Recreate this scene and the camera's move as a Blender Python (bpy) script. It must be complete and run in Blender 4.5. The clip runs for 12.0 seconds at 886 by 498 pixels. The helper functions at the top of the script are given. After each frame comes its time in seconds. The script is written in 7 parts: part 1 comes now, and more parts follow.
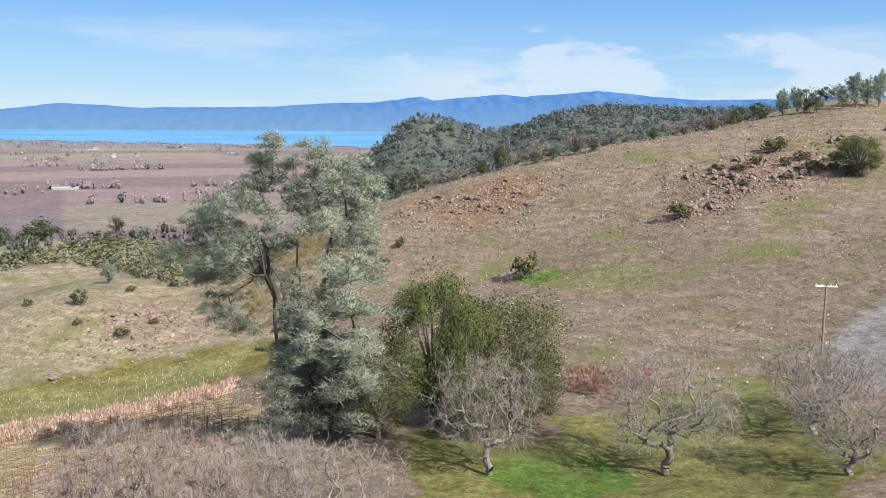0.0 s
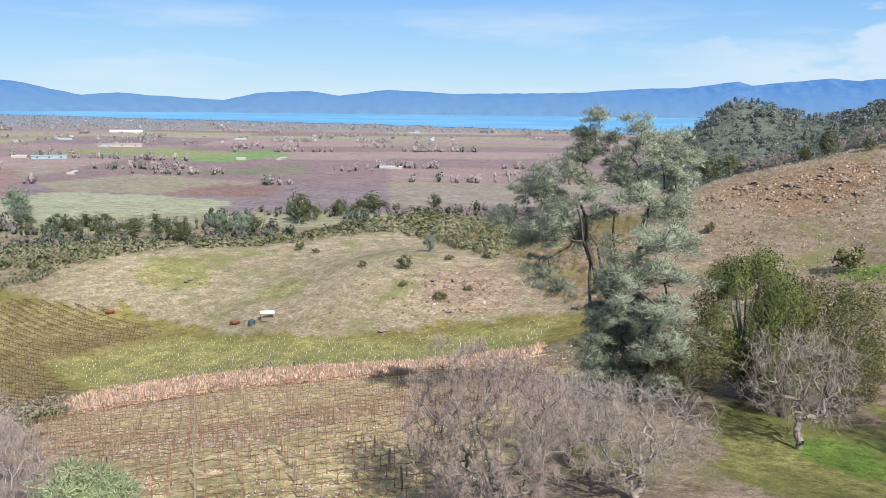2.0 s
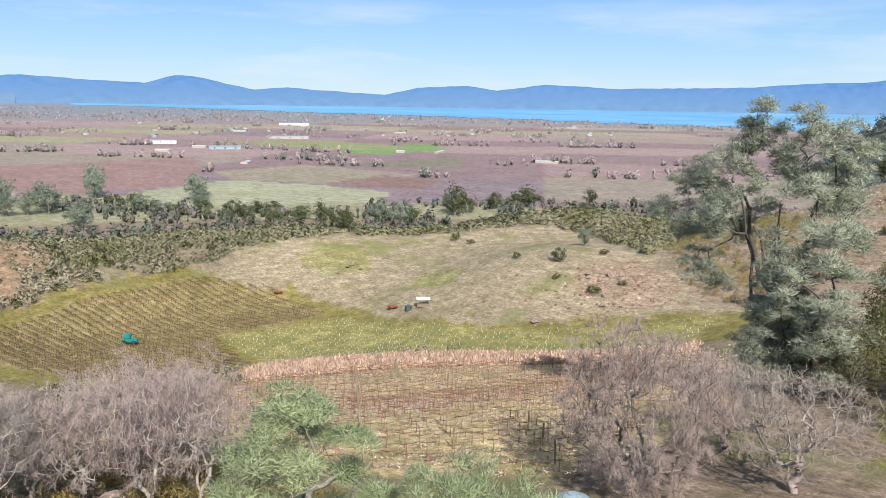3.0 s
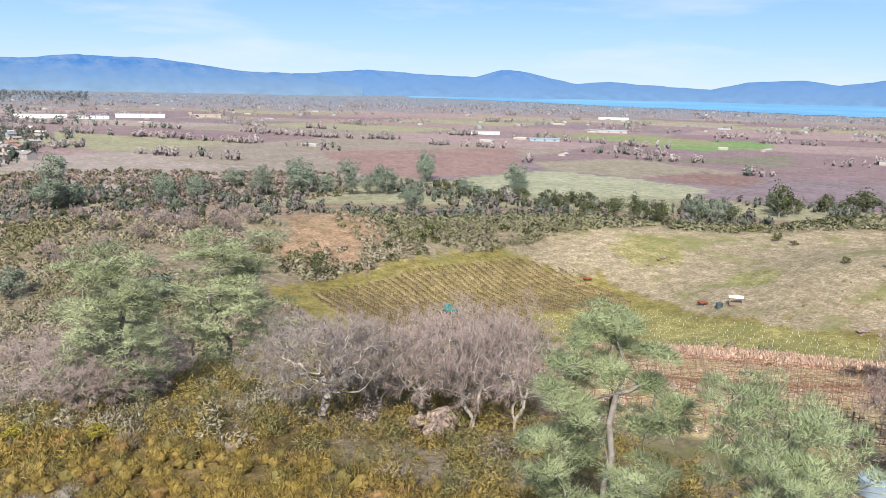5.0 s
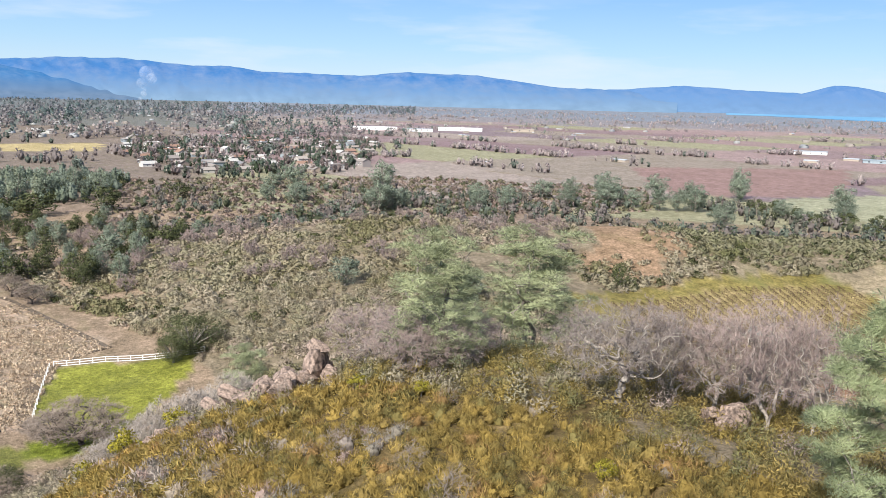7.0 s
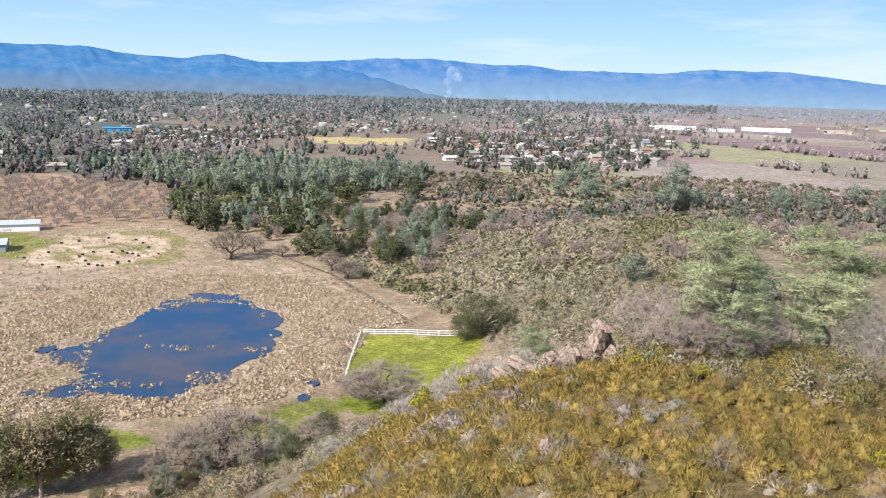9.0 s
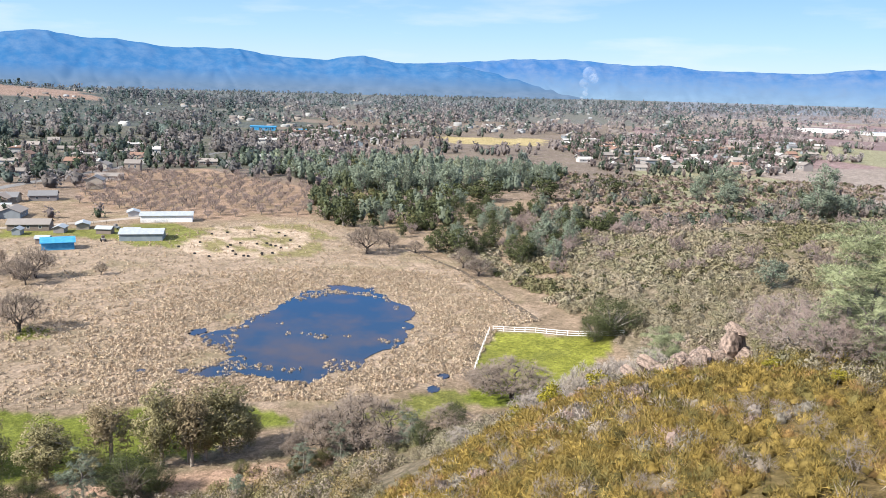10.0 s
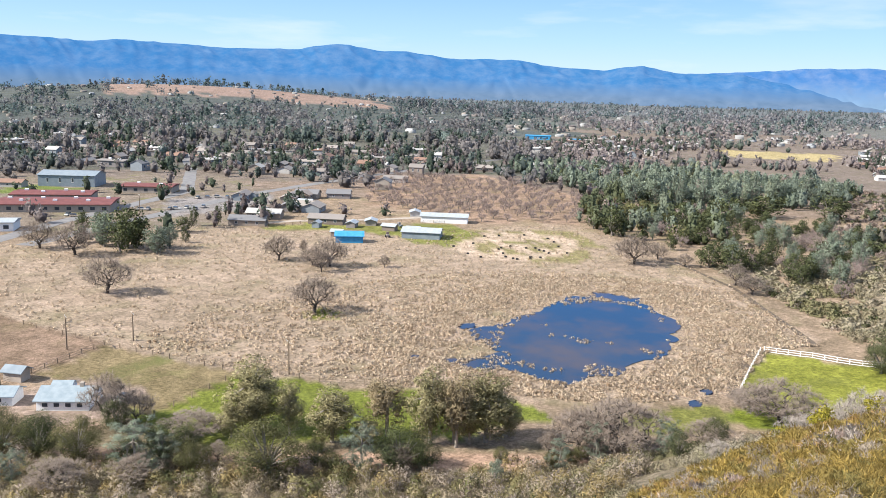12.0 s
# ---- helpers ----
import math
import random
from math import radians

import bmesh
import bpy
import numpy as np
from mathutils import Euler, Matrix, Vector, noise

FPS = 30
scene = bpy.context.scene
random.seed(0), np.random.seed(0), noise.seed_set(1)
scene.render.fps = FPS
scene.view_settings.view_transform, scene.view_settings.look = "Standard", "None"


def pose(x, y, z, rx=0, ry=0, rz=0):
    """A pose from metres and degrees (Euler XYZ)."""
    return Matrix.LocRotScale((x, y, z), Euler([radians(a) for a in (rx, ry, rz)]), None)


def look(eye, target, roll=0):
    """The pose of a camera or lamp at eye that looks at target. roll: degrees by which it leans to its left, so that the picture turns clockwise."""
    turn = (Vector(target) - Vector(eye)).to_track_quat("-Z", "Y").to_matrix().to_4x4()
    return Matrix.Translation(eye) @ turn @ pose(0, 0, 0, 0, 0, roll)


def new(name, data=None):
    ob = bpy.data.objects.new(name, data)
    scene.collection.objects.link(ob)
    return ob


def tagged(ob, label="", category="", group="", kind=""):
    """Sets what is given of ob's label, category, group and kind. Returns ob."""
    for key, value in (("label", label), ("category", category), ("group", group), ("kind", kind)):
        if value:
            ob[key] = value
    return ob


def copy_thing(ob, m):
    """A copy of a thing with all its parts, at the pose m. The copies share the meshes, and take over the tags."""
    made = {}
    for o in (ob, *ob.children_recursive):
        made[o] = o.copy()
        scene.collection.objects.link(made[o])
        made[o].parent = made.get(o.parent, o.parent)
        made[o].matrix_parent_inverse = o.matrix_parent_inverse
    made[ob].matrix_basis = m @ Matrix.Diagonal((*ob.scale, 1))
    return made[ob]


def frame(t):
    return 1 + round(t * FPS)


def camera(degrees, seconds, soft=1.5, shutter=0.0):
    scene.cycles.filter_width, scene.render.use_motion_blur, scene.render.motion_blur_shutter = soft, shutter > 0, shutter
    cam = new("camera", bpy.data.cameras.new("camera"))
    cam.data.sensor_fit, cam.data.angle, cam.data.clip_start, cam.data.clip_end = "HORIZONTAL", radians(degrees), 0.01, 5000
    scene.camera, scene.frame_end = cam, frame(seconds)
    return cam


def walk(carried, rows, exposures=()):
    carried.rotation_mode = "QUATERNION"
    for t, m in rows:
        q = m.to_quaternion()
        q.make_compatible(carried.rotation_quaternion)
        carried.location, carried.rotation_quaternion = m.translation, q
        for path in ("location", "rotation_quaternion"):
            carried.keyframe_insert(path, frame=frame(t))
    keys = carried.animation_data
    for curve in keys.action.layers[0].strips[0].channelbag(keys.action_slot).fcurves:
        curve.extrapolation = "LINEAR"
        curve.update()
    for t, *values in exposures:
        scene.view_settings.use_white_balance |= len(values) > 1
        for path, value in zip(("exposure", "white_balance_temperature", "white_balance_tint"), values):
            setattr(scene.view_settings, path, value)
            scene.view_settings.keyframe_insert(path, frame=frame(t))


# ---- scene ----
cam = camera(54.83, 12.0, soft=0.7)
# seconds, place in metres, heading, tilt and lean in degrees
PATH = [
    (0.0, 0.00, 0.00, 66.15, 0.09, -8.18, 0.41),
    (0.5, -0.48, -1.52, 65.79, 5.21, -8.29, 0.55),
    (1.0, -0.72, -3.03, 65.46, 10.24, -8.44, 0.60),
    (1.5, -0.82, -4.60, 65.14, 15.33, -8.76, 0.63),
    (2.0, -0.77, -6.15, 64.87, 20.24, -9.26, 0.65),
    (2.5, -0.54, -7.64, 64.54, 25.41, -9.80, 0.71),
    (3.0, -0.14, -9.01, 64.21, 30.57, -9.71, 0.84),
    (5.0, 3.31, -13.66, 63.01, 51.45, -10.43, 1.24),
    (5.5, 4.41, -14.57, 62.74, 56.66, -9.88, 1.30),
    (6.0, 5.48, -15.34, 62.50, 61.58, -9.72, 1.36),
    (6.5, 6.72, -16.07, 62.32, 66.77, -9.86, 1.45),
    (7.0, 7.97, -16.63, 62.14, 71.84, -9.85, 1.50),
    (7.5, 9.35, -17.08, 61.97, 77.02, -9.67, 1.50),
    (9.5, 14.92, -17.77, 61.57, 95.70, -10.68, 1.53),
    (10.0, 16.27, -17.77, 61.48, 100.11, -10.62, 1.59),
    (10.5, 17.50, -17.59, 61.35, 104.44, -10.29, 1.64),
    (11.0, 18.59, -17.32, 61.19, 108.76, -10.17, 1.69),
    (11.5, 19.67, -16.96, 61.04, 113.34, -10.31, 1.75),
    (12.0, 20.65, -16.62, 60.98, 118.15, -10.45, 1.81),
]
walk(cam, [(t, pose(x, y, z, 0, 0, yaw) @ pose(0, 0, 0, 90 + tilt, 0, 0) @ pose(0, 0, 0, 0, 0, lean)) for t, x, y, z, yaw, tilt, lean in PATH],
     [(0, 0.84, 6350, 8), (0.5, 0.79, 6220, 7), (1.5, 0.81, 6220, 7), (2.5, 0.87, 6380, 8.5), (5.0, 0.95, 6480, 10), (7.0, 0.95, 6500, 10), (9.5, 1.06, 6530, 10), (12.0, 1.12, 6500, 10)])

# ---- light ----
SUN_AZ, SUN_EL = math.atan2(0.70, -0.71), radians(37)          # clockwise from +y
sun_dir = Vector((math.sin(SUN_AZ) * math.cos(SUN_EL), math.cos(SUN_AZ) * math.cos(SUN_EL), math.sin(SUN_EL)))
sun = new("sun", bpy.data.lights.new("sun", "SUN"))
sun.data.energy, sun.data.angle, sun.data.color = 4.8, radians(0.53), (1.0, 0.95, 0.875)
sun.matrix_world = look(sun_dir * 400, (0, 0, 0))

world = bpy.data.worlds.new("sky")
scene.world = world
world.use_nodes = True
wn, wl = world.node_tree.nodes, world.node_tree.links
wn.clear()
w_out, w_bg, w_sky = wn.new("ShaderNodeOutputWorld"), wn.new("ShaderNodeBackground"), wn.new("ShaderNodeTexSky")
w_sky.sky_type, w_sky.sun_disc, w_sky.sun_elevation, w_sky.sun_rotation = "NISHITA", False, SUN_EL, SUN_AZ
w_sky.air_density, w_sky.dust_density, w_sky.ozone_density = 1.0, 0.0, 6.0
w_co, w_map, w_noise, w_ramp = wn.new("ShaderNodeTexCoord"), wn.new("ShaderNodeMapping"), wn.new("ShaderNodeTexNoise"), wn.new("ShaderNodeValToRGB")
w_map.inputs["Scale"].default_value = (2.2, 2.2, 14)
w_noise.inputs["Scale"].default_value, w_noise.inputs["Detail"].default_value, w_noise.inputs["Roughness"].default_value = 1.6, 7, 0.55
w_ramp.color_ramp.elements[0].position, w_ramp.color_ramp.elements[1].position = 0.50, 0.68
w_sep, w_band, w_mul = wn.new("ShaderNodeSeparateXYZ"), wn.new("ShaderNodeValToRGB"), wn.new("ShaderNodeMath")
w_mul.operation = "MULTIPLY"
for e, (p, v) in zip((w_band.color_ramp.elements[0], w_band.color_ramp.elements[1], w_band.color_ramp.elements.new(0.1), w_band.color_ramp.elements.new(0.2)), ((0.0, 0.55), (0.45, 0.0), (0.085, 0.55), (0.125, 0.06))):
    e.position, e.color = p, (v, v, v, 1)
w_mix = wn.new("ShaderNodeMix")
w_mix.data_type = "RGBA"
w_mix.inputs["B"].default_value = (7.6, 8.3, 9.2, 1)
wl.new(w_co.outputs["Generated"], w_map.inputs["Vector"])
wl.new(w_map.outputs["Vector"], w_noise.inputs["Vector"])
wl.new(w_noise.outputs["Fac"], w_ramp.inputs["Fac"])
wl.new(w_co.outputs["Generated"], w_sep.inputs["Vector"])
wl.new(w_sep.outputs["Z"], w_band.inputs["Fac"])
wl.new(w_ramp.outputs["Color"], w_mul.inputs[0])
wl.new(w_band.outputs["Color"], w_mul.inputs[1])
w_bank, w_stretch = wn.new("ShaderNodeTexNoise"), wn.new("ShaderNodeMapping")
w_stretch.inputs["Scale"].default_value = (1.0, 1.0, 3.0)
w_bank.inputs["Scale"].default_value, w_bank.inputs["Detail"].default_value, w_bank.inputs["Roughness"].default_value = 6.0, 8, 0.55
wl.new(w_co.outputs["Generated"], w_stretch.inputs["Vector"])
wl.new(w_stretch.outputs["Vector"], w_bank.inputs["Vector"])


def sky_step(source, low, high, top=1.0):
    r = wn.new("ShaderNodeMapRange")
    r.interpolation_type = "SMOOTHSTEP"
    r.inputs["From Min"].default_value, r.inputs["From Max"].default_value, r.inputs["To Max"].default_value = low, high, top
    wl.new(source, r.inputs["Value"])
    return r.outputs["Result"]


def sky_sum(kind, a, b):
    n = wn.new("ShaderNodeMath")
    n.operation = kind
    for k, v in enumerate((a, b)):
        if hasattr(v, "is_linked"):
            wl.new(v, n.inputs[k])
        else:
            n.inputs[k].default_value = v
    return n.outputs["Value"]


w_rim = sky_sum("SUBTRACT", sky_sum("MULTIPLY", sky_step(w_bank.outputs["Fac"], 0.2, 0.8), 0.14), sky_sum("SUBTRACT", w_sep.outputs["Z"], 0.018))
w_east = sky_sum("MULTIPLY", sky_step(w_sep.outputs["X"], -0.16, 0.02), sky_step(w_sep.outputs["Y"], 0.0, 0.3))
w_cloud = sky_sum("MULTIPLY", sky_sum("MULTIPLY", sky_step(w_rim, 0.0, 0.03, 0.62), w_east), sky_step(w_sep.outputs["Z"], 0.0, 0.05))
wl.new(sky_sum("MAXIMUM", w_mul.outputs["Value"], w_cloud), w_mix.inputs["Factor"])
w_tone, w_blue = wn.new("ShaderNodeValToRGB"), wn.new("ShaderNodeMix")
w_blue.data_type = "RGBA"
w_blue.inputs["Factor"].default_value = 0.85
for e, (p, c) in zip((w_tone.color_ramp.elements[0], w_tone.color_ramp.elements[1], w_tone.color_ramp.elements.new(0.1), w_tone.color_ramp.elements.new(0.2)),
                     ((0.0, (0.70, 0.85, 0.96)), (1.0, (0.06, 0.24, 0.66)), (0.06, (0.46, 0.72, 0.98)), (0.20, (0.065, 0.34, 0.95)))):
    e.position, e.color = p, (*c, 1)
w_gain = wn.new("ShaderNodeVectorMath")
w_gain.operation = "SCALE"
w_gain.inputs["Scale"].default_value = 9.4
wl.new(w_sep.outputs["Z"], w_tone.inputs["Fac"])
wl.new(w_tone.outputs["Color"], w_gain.inputs[0])
wl.new(w_sky.outputs["Color"], w_blue.inputs["A"])
wl.new(w_gain.outputs["Vector"], w_blue.inputs["B"])
wl.new(w_blue.outputs["Result"], w_mix.inputs["A"])
wl.new(w_mix.outputs["Result"], w_bg.inputs["Color"])
w_bg.inputs["Strength"].default_value = 0.058
wl.new(w_bg.outputs["Background"], w_out.inputs["Surface"])

# ---- materials ----
def material(name):
    m = bpy.data.materials.new(name)
    m.use_nodes = True
    nt = m.node_tree
    return m, nt, nt.nodes, nt.links, nt.nodes["Principled BSDF"]


def mixed(nt, fac, a, b, blend="MIX"):
    n = nt.nodes.new("ShaderNodeMix")
    n.data_type, n.blend_type = "RGBA", blend
    for key, v in (("Factor", fac), ("A", a), ("B", b)):
        if hasattr(v, "is_linked"):
            nt.links.new(v, n.inputs[key])
        else:
            n.inputs[key].default_value = v if key == "Factor" else (*v, 1)
    return n.outputs["Result"]


def noise_fac(nt, scale, detail=5, rough=0.6, low=0.35, high=0.65, coord="Object"):
    co, tx, rp = nt.nodes.new("ShaderNodeTexCoord"), nt.nodes.new("ShaderNodeTexNoise"), nt.nodes.new("ShaderNodeMapRange")
    tx.inputs["Scale"].default_value, tx.inputs["Detail"].default_value, tx.inputs["Roughness"].default_value = scale, detail, rough
    rp.inputs["From Min"].default_value, rp.inputs["From Max"].default_value = low, high
    nt.links.new(co.outputs[coord], tx.inputs["Vector"])
    nt.links.new(tx.outputs["Fac"], rp.inputs["Value"])
    return rp.outputs["Result"], tx.outputs["Fac"]


def varied(nt, col, source, socket, spread):
    """The colour made lighter and darker by a random number of the piece or the thing."""
    g, r = nt.nodes.new(source), nt.nodes.new("ShaderNodeMapRange")
    r.inputs["To Min"].default_value, r.inputs["To Max"].default_value = 1 - spread, 1 + spread
    nt.links.new(g.outputs[socket], r.inputs["Value"])
    c = nt.nodes.new("ShaderNodeCombineColor")
    for k in ("Red", "Green", "Blue"):
        nt.links.new(r.outputs["Result"], c.inputs[k])
    return mixed(nt, 1.0, col, c.outputs["Color"], "MULTIPLY")


def plain(name, a, b, scale=2.0, rough=0.85, bump=0.0, bump_scale=20.0, island=0.0, thing=0.0, metal=0.0, tint=False, leaf=0.0):
    """A surface of two colours in noise, varied by piece and by thing."""
    m, nt, n, l, p = material(name)
    fac, _ = noise_fac(nt, scale)
    col = mixed(nt, fac, a, b)
    if tint:
        at = n.new("ShaderNodeAttribute")
        at.attribute_name = "tint"
        col = mixed(nt, 1.0, col, at.outputs["Color"], "MULTIPLY")
    if island:
        col = varied(nt, col, "ShaderNodeNewGeometry", "Random Per Island", island)
    if thing:
        col = varied(nt, col, "ShaderNodeObjectInfo", "Random", thing)
    l.new(col, p.inputs["Base Color"])
    p.inputs["Roughness"].default_value, p.inputs["Metallic"].default_value = rough, metal
    p.inputs["Specular IOR Level"].default_value = 0.25
    if leaf:
        tr, ms = n.new("ShaderNodeBsdfTranslucent"), n.new("ShaderNodeMixShader")
        l.new(col, tr.inputs["Color"])
        ms.inputs["Fac"].default_value = leaf
        l.new(p.outputs["BSDF"], ms.inputs[1])
        l.new(tr.outputs["BSDF"], ms.inputs[2])
        l.new(ms.outputs["Shader"], n["Material Output"].inputs["Surface"])
    if bump:
        _, raw = noise_fac(nt, bump_scale)
        bp = n.new("ShaderNodeBump")
        bp.inputs["Strength"].default_value, bp.inputs["Distance"].default_value = bump, 0.5 / bump_scale
        l.new(raw, bp.inputs["Height"])
        l.new(bp.outputs["Normal"], p.inputs["Normal"])
    return m


def land_material():
    m, nt, n, l, p = material("land")
    at = n.new("ShaderNodeAttribute")
    at.attribute_name = "cover"
    col = at.outputs["Color"]
    for scale, lo, hi, coord in ((0.03, 0.84, 1.16, "Object"), (0.35, 0.70, 1.28, "Object"), (1.1, 0.56, 1.42, "Object"), (4.5, 0.62, 1.38, "Object")):
        f, raw = noise_fac(nt, scale, 6, 0.7, 0.32, 0.68, coord)
        col = mixed(nt, 1.0, col, mixed(nt, f, (lo, lo, lo * 0.96), (hi, hi * 0.99, hi)), "MULTIPLY")
    co, mp, tx, rp = n.new("ShaderNodeTexCoord"), n.new("ShaderNodeMapping"), n.new("ShaderNodeTexNoise"), n.new("ShaderNodeMapRange")
    mp.inputs["Scale"].default_value = (0.16, 0.16, 1.5)       # grass in steps along the slope
    tx.inputs["Scale"].default_value, tx.inputs["Detail"].default_value = 1.0, 4
    rp.inputs["From Min"].default_value, rp.inputs["From Max"].default_value = 0.38, 0.62
    l.new(co.outputs["Object"], mp.inputs["Vector"])
    l.new(mp.outputs["Vector"], tx.inputs["Vector"])
    l.new(tx.outputs["Fac"], rp.inputs["Value"])
    col = mixed(nt, 1.0, col, mixed(nt, rp.outputs["Result"], (0.84, 0.84, 0.82), (1.14, 1.13, 1.14)), "MULTIPLY")
    f, raw = noise_fac(nt, 0.055, 4, 0.6, 0.52, 0.66)
    s = n.new("ShaderNodeMath")
    s.operation = "MULTIPLY"
    l.new(f, s.inputs[0])
    l.new(at.outputs["Alpha"], s.inputs[1])
    col = mixed(nt, s.outputs["Value"], col, (0.145, 0.15, 0.052))
    l.new(col, p.inputs["Base Color"])
    p.inputs["Roughness"].default_value = 0.95
    p.inputs["Specular IOR Level"].default_value = 0.1
    _, raw = noise_fac(nt, 0.9, 8, 0.75)
    bp = n.new("ShaderNodeBump")
    bp.inputs["Strength"].default_value, bp.inputs["Distance"].default_value = 0.9, 0.7
    l.new(raw, bp.inputs["Height"])
    l.new(bp.outputs["Normal"], p.inputs["Normal"])
    return m


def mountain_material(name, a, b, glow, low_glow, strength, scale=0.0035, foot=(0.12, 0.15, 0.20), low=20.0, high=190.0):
    """Far slopes, haze of many miles painted as glow, paler towards their foot."""
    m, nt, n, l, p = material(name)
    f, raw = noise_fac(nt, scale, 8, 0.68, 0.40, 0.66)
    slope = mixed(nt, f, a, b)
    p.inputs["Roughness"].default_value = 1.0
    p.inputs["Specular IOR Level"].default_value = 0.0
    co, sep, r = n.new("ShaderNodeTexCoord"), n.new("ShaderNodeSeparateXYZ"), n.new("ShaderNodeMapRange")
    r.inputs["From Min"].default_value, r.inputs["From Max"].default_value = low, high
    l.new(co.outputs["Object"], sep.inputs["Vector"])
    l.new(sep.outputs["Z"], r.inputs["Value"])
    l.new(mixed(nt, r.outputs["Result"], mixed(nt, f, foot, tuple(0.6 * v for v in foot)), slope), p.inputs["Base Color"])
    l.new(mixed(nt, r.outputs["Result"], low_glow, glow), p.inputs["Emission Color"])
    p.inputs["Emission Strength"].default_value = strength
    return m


def water_material(name, a, b, scale, wave, rough=0.06):
    m, nt, n, l, p = material(name)
    f, _ = noise_fac(nt, scale, 5, 0.6, 0.45, 0.62)
    l.new(mixed(nt, f, a, b), p.inputs["Base Color"])
    p.inputs["Roughness"].default_value = rough
    p.inputs["IOR"].default_value = 1.33
    _, raw = noise_fac(nt, wave, 3, 0.5)
    bp = n.new("ShaderNodeBump")
    bp.inputs["Strength"].default_value, bp.inputs["Distance"].default_value = 0.12, 0.1
    l.new(raw, bp.inputs["Height"])
    l.new(bp.outputs["Normal"], p.inputs["Normal"])
    return m


M_LAND = land_material()
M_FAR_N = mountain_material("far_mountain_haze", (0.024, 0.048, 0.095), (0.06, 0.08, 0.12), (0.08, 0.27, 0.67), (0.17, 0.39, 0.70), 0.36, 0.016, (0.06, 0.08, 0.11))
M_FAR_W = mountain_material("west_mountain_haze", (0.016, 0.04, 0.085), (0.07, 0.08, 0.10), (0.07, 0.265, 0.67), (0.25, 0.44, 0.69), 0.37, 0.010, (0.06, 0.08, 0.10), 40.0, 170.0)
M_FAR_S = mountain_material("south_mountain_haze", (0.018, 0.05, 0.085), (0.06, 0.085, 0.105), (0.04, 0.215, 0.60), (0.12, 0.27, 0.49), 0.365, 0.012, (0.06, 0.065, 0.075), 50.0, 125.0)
M_LAKE = water_material("lake_water", (0.10, 0.27, 0.42), (0.14, 0.33, 0.48), 0.002, 0.05, 0.25)
M_POND = water_material("pond_water", (0.014, 0.030, 0.060), (0.055, 0.042, 0.04), 0.045, 1.5, 0.05)
M_BARK = plain("grey_bark", (0.14, 0.119, 0.098), (0.238, 0.217, 0.189), 3, bump=0.6, bump_scale=12)
M_LICHEN = plain("lichen_twigs", (0.175, 0.143, 0.126), (0.265, 0.225, 0.20), 0.8, thing=0.12)
M_WALNUT = plain("pale_twigs", (0.189, 0.154, 0.126), (0.287, 0.245, 0.206), 0.8, thing=0.1)
M_PINKTWIG = plain("rosy_twigs", (0.212, 0.16, 0.142), (0.31, 0.243, 0.22), 0.8, thing=0.15)
M_DARKBARK = plain("dark_bark", (0.042, 0.035, 0.0315), (0.098, 0.0805, 0.0665), 4, bump=0.6, bump_scale=10)
M_PALEBARK = plain("pale_bark", (0.22, 0.19, 0.162), (0.37, 0.33, 0.285), 2, bump=0.3, bump_scale=8)
M_PINE = plain("grey_pine_needles", (0.20, 0.222, 0.158), (0.33, 0.35, 0.265), 0.35, island=0.4, thing=0.1, leaf=0.3)
M_YPINE = plain("young_pine_needles", (0.24, 0.27, 0.15), (0.385, 0.415, 0.245), 0.5, island=0.3, thing=0.08, leaf=0.35)
M_BPINE = plain("front_pine_needles", (0.235, 0.278, 0.15), (0.39, 0.435, 0.25), 0.5, island=0.25, thing=0.06, leaf=0.35)
M_VPINE = plain("blue_pine_needles", (0.135, 0.168, 0.122), (0.235, 0.27, 0.20), 0.35, island=0.3, thing=0.12, leaf=0.3)
M_LIVEOAK = plain("live_oak_leaves", (0.049, 0.0602, 0.0252), (0.0945, 0.105, 0.0434), 0.6, island=0.45, thing=0.15, leaf=0.22)
M_NEAROAK = plain("near_oak_leaves", (0.064, 0.079, 0.024), (0.135, 0.147, 0.05), 0.6, island=0.4, leaf=0.15)
M_OLIVE = plain("olive_oak_leaves", (0.0875, 0.0875, 0.0364), (0.161, 0.154, 0.0665), 0.6, island=0.35, thing=0.15, leaf=0.3)
M_EUCALYPT = plain("gum_leaves", (0.20, 0.185, 0.09), (0.33, 0.29, 0.16), 0.5, island=0.35, thing=0.15, leaf=0.3)
M_BRUSH = plain("brush_leaves", (0.72, 0.72, 0.72), (1.0, 1.0, 1.0), 5.0, island=0.25, tint=True, leaf=0.3)
M_TOWNTREE = plain("valley_tree_leaves", (0.60, 0.60, 0.60), (0.76, 0.76, 0.76), 0.2, island=0.1, tint=True, leaf=0.35)
M_SCRUB = plain("scrub_leaves", (0.58, 0.57, 0.55), (0.84, 0.82, 0.79), 0.6, island=0.08, tint=True, leaf=0.3)
M_SEDGE = plain("dry_sedge", (0.45, 0.385, 0.32), (0.60, 0.53, 0.45), 0.15, island=0.2, tint=True, leaf=0.25)
M_SILVER = plain("silver_twigs", (0.273, 0.234, 0.199), (0.364, 0.322, 0.28), 0.8, thing=0.1)
M_ROCK = plain("red_grey_rock", (0.07, 0.053, 0.045), (0.30, 0.225, 0.182), 5.5, bump=1.0, bump_scale=9, island=0.2)
M_WHITE = plain("white_paint", (0.72, 0.71, 0.68), (0.82, 0.81, 0.79), 2)
M_POST = plain("weathered_post", (0.154, 0.112, 0.077), (0.238, 0.189, 0.14), 6, thing=0.2)

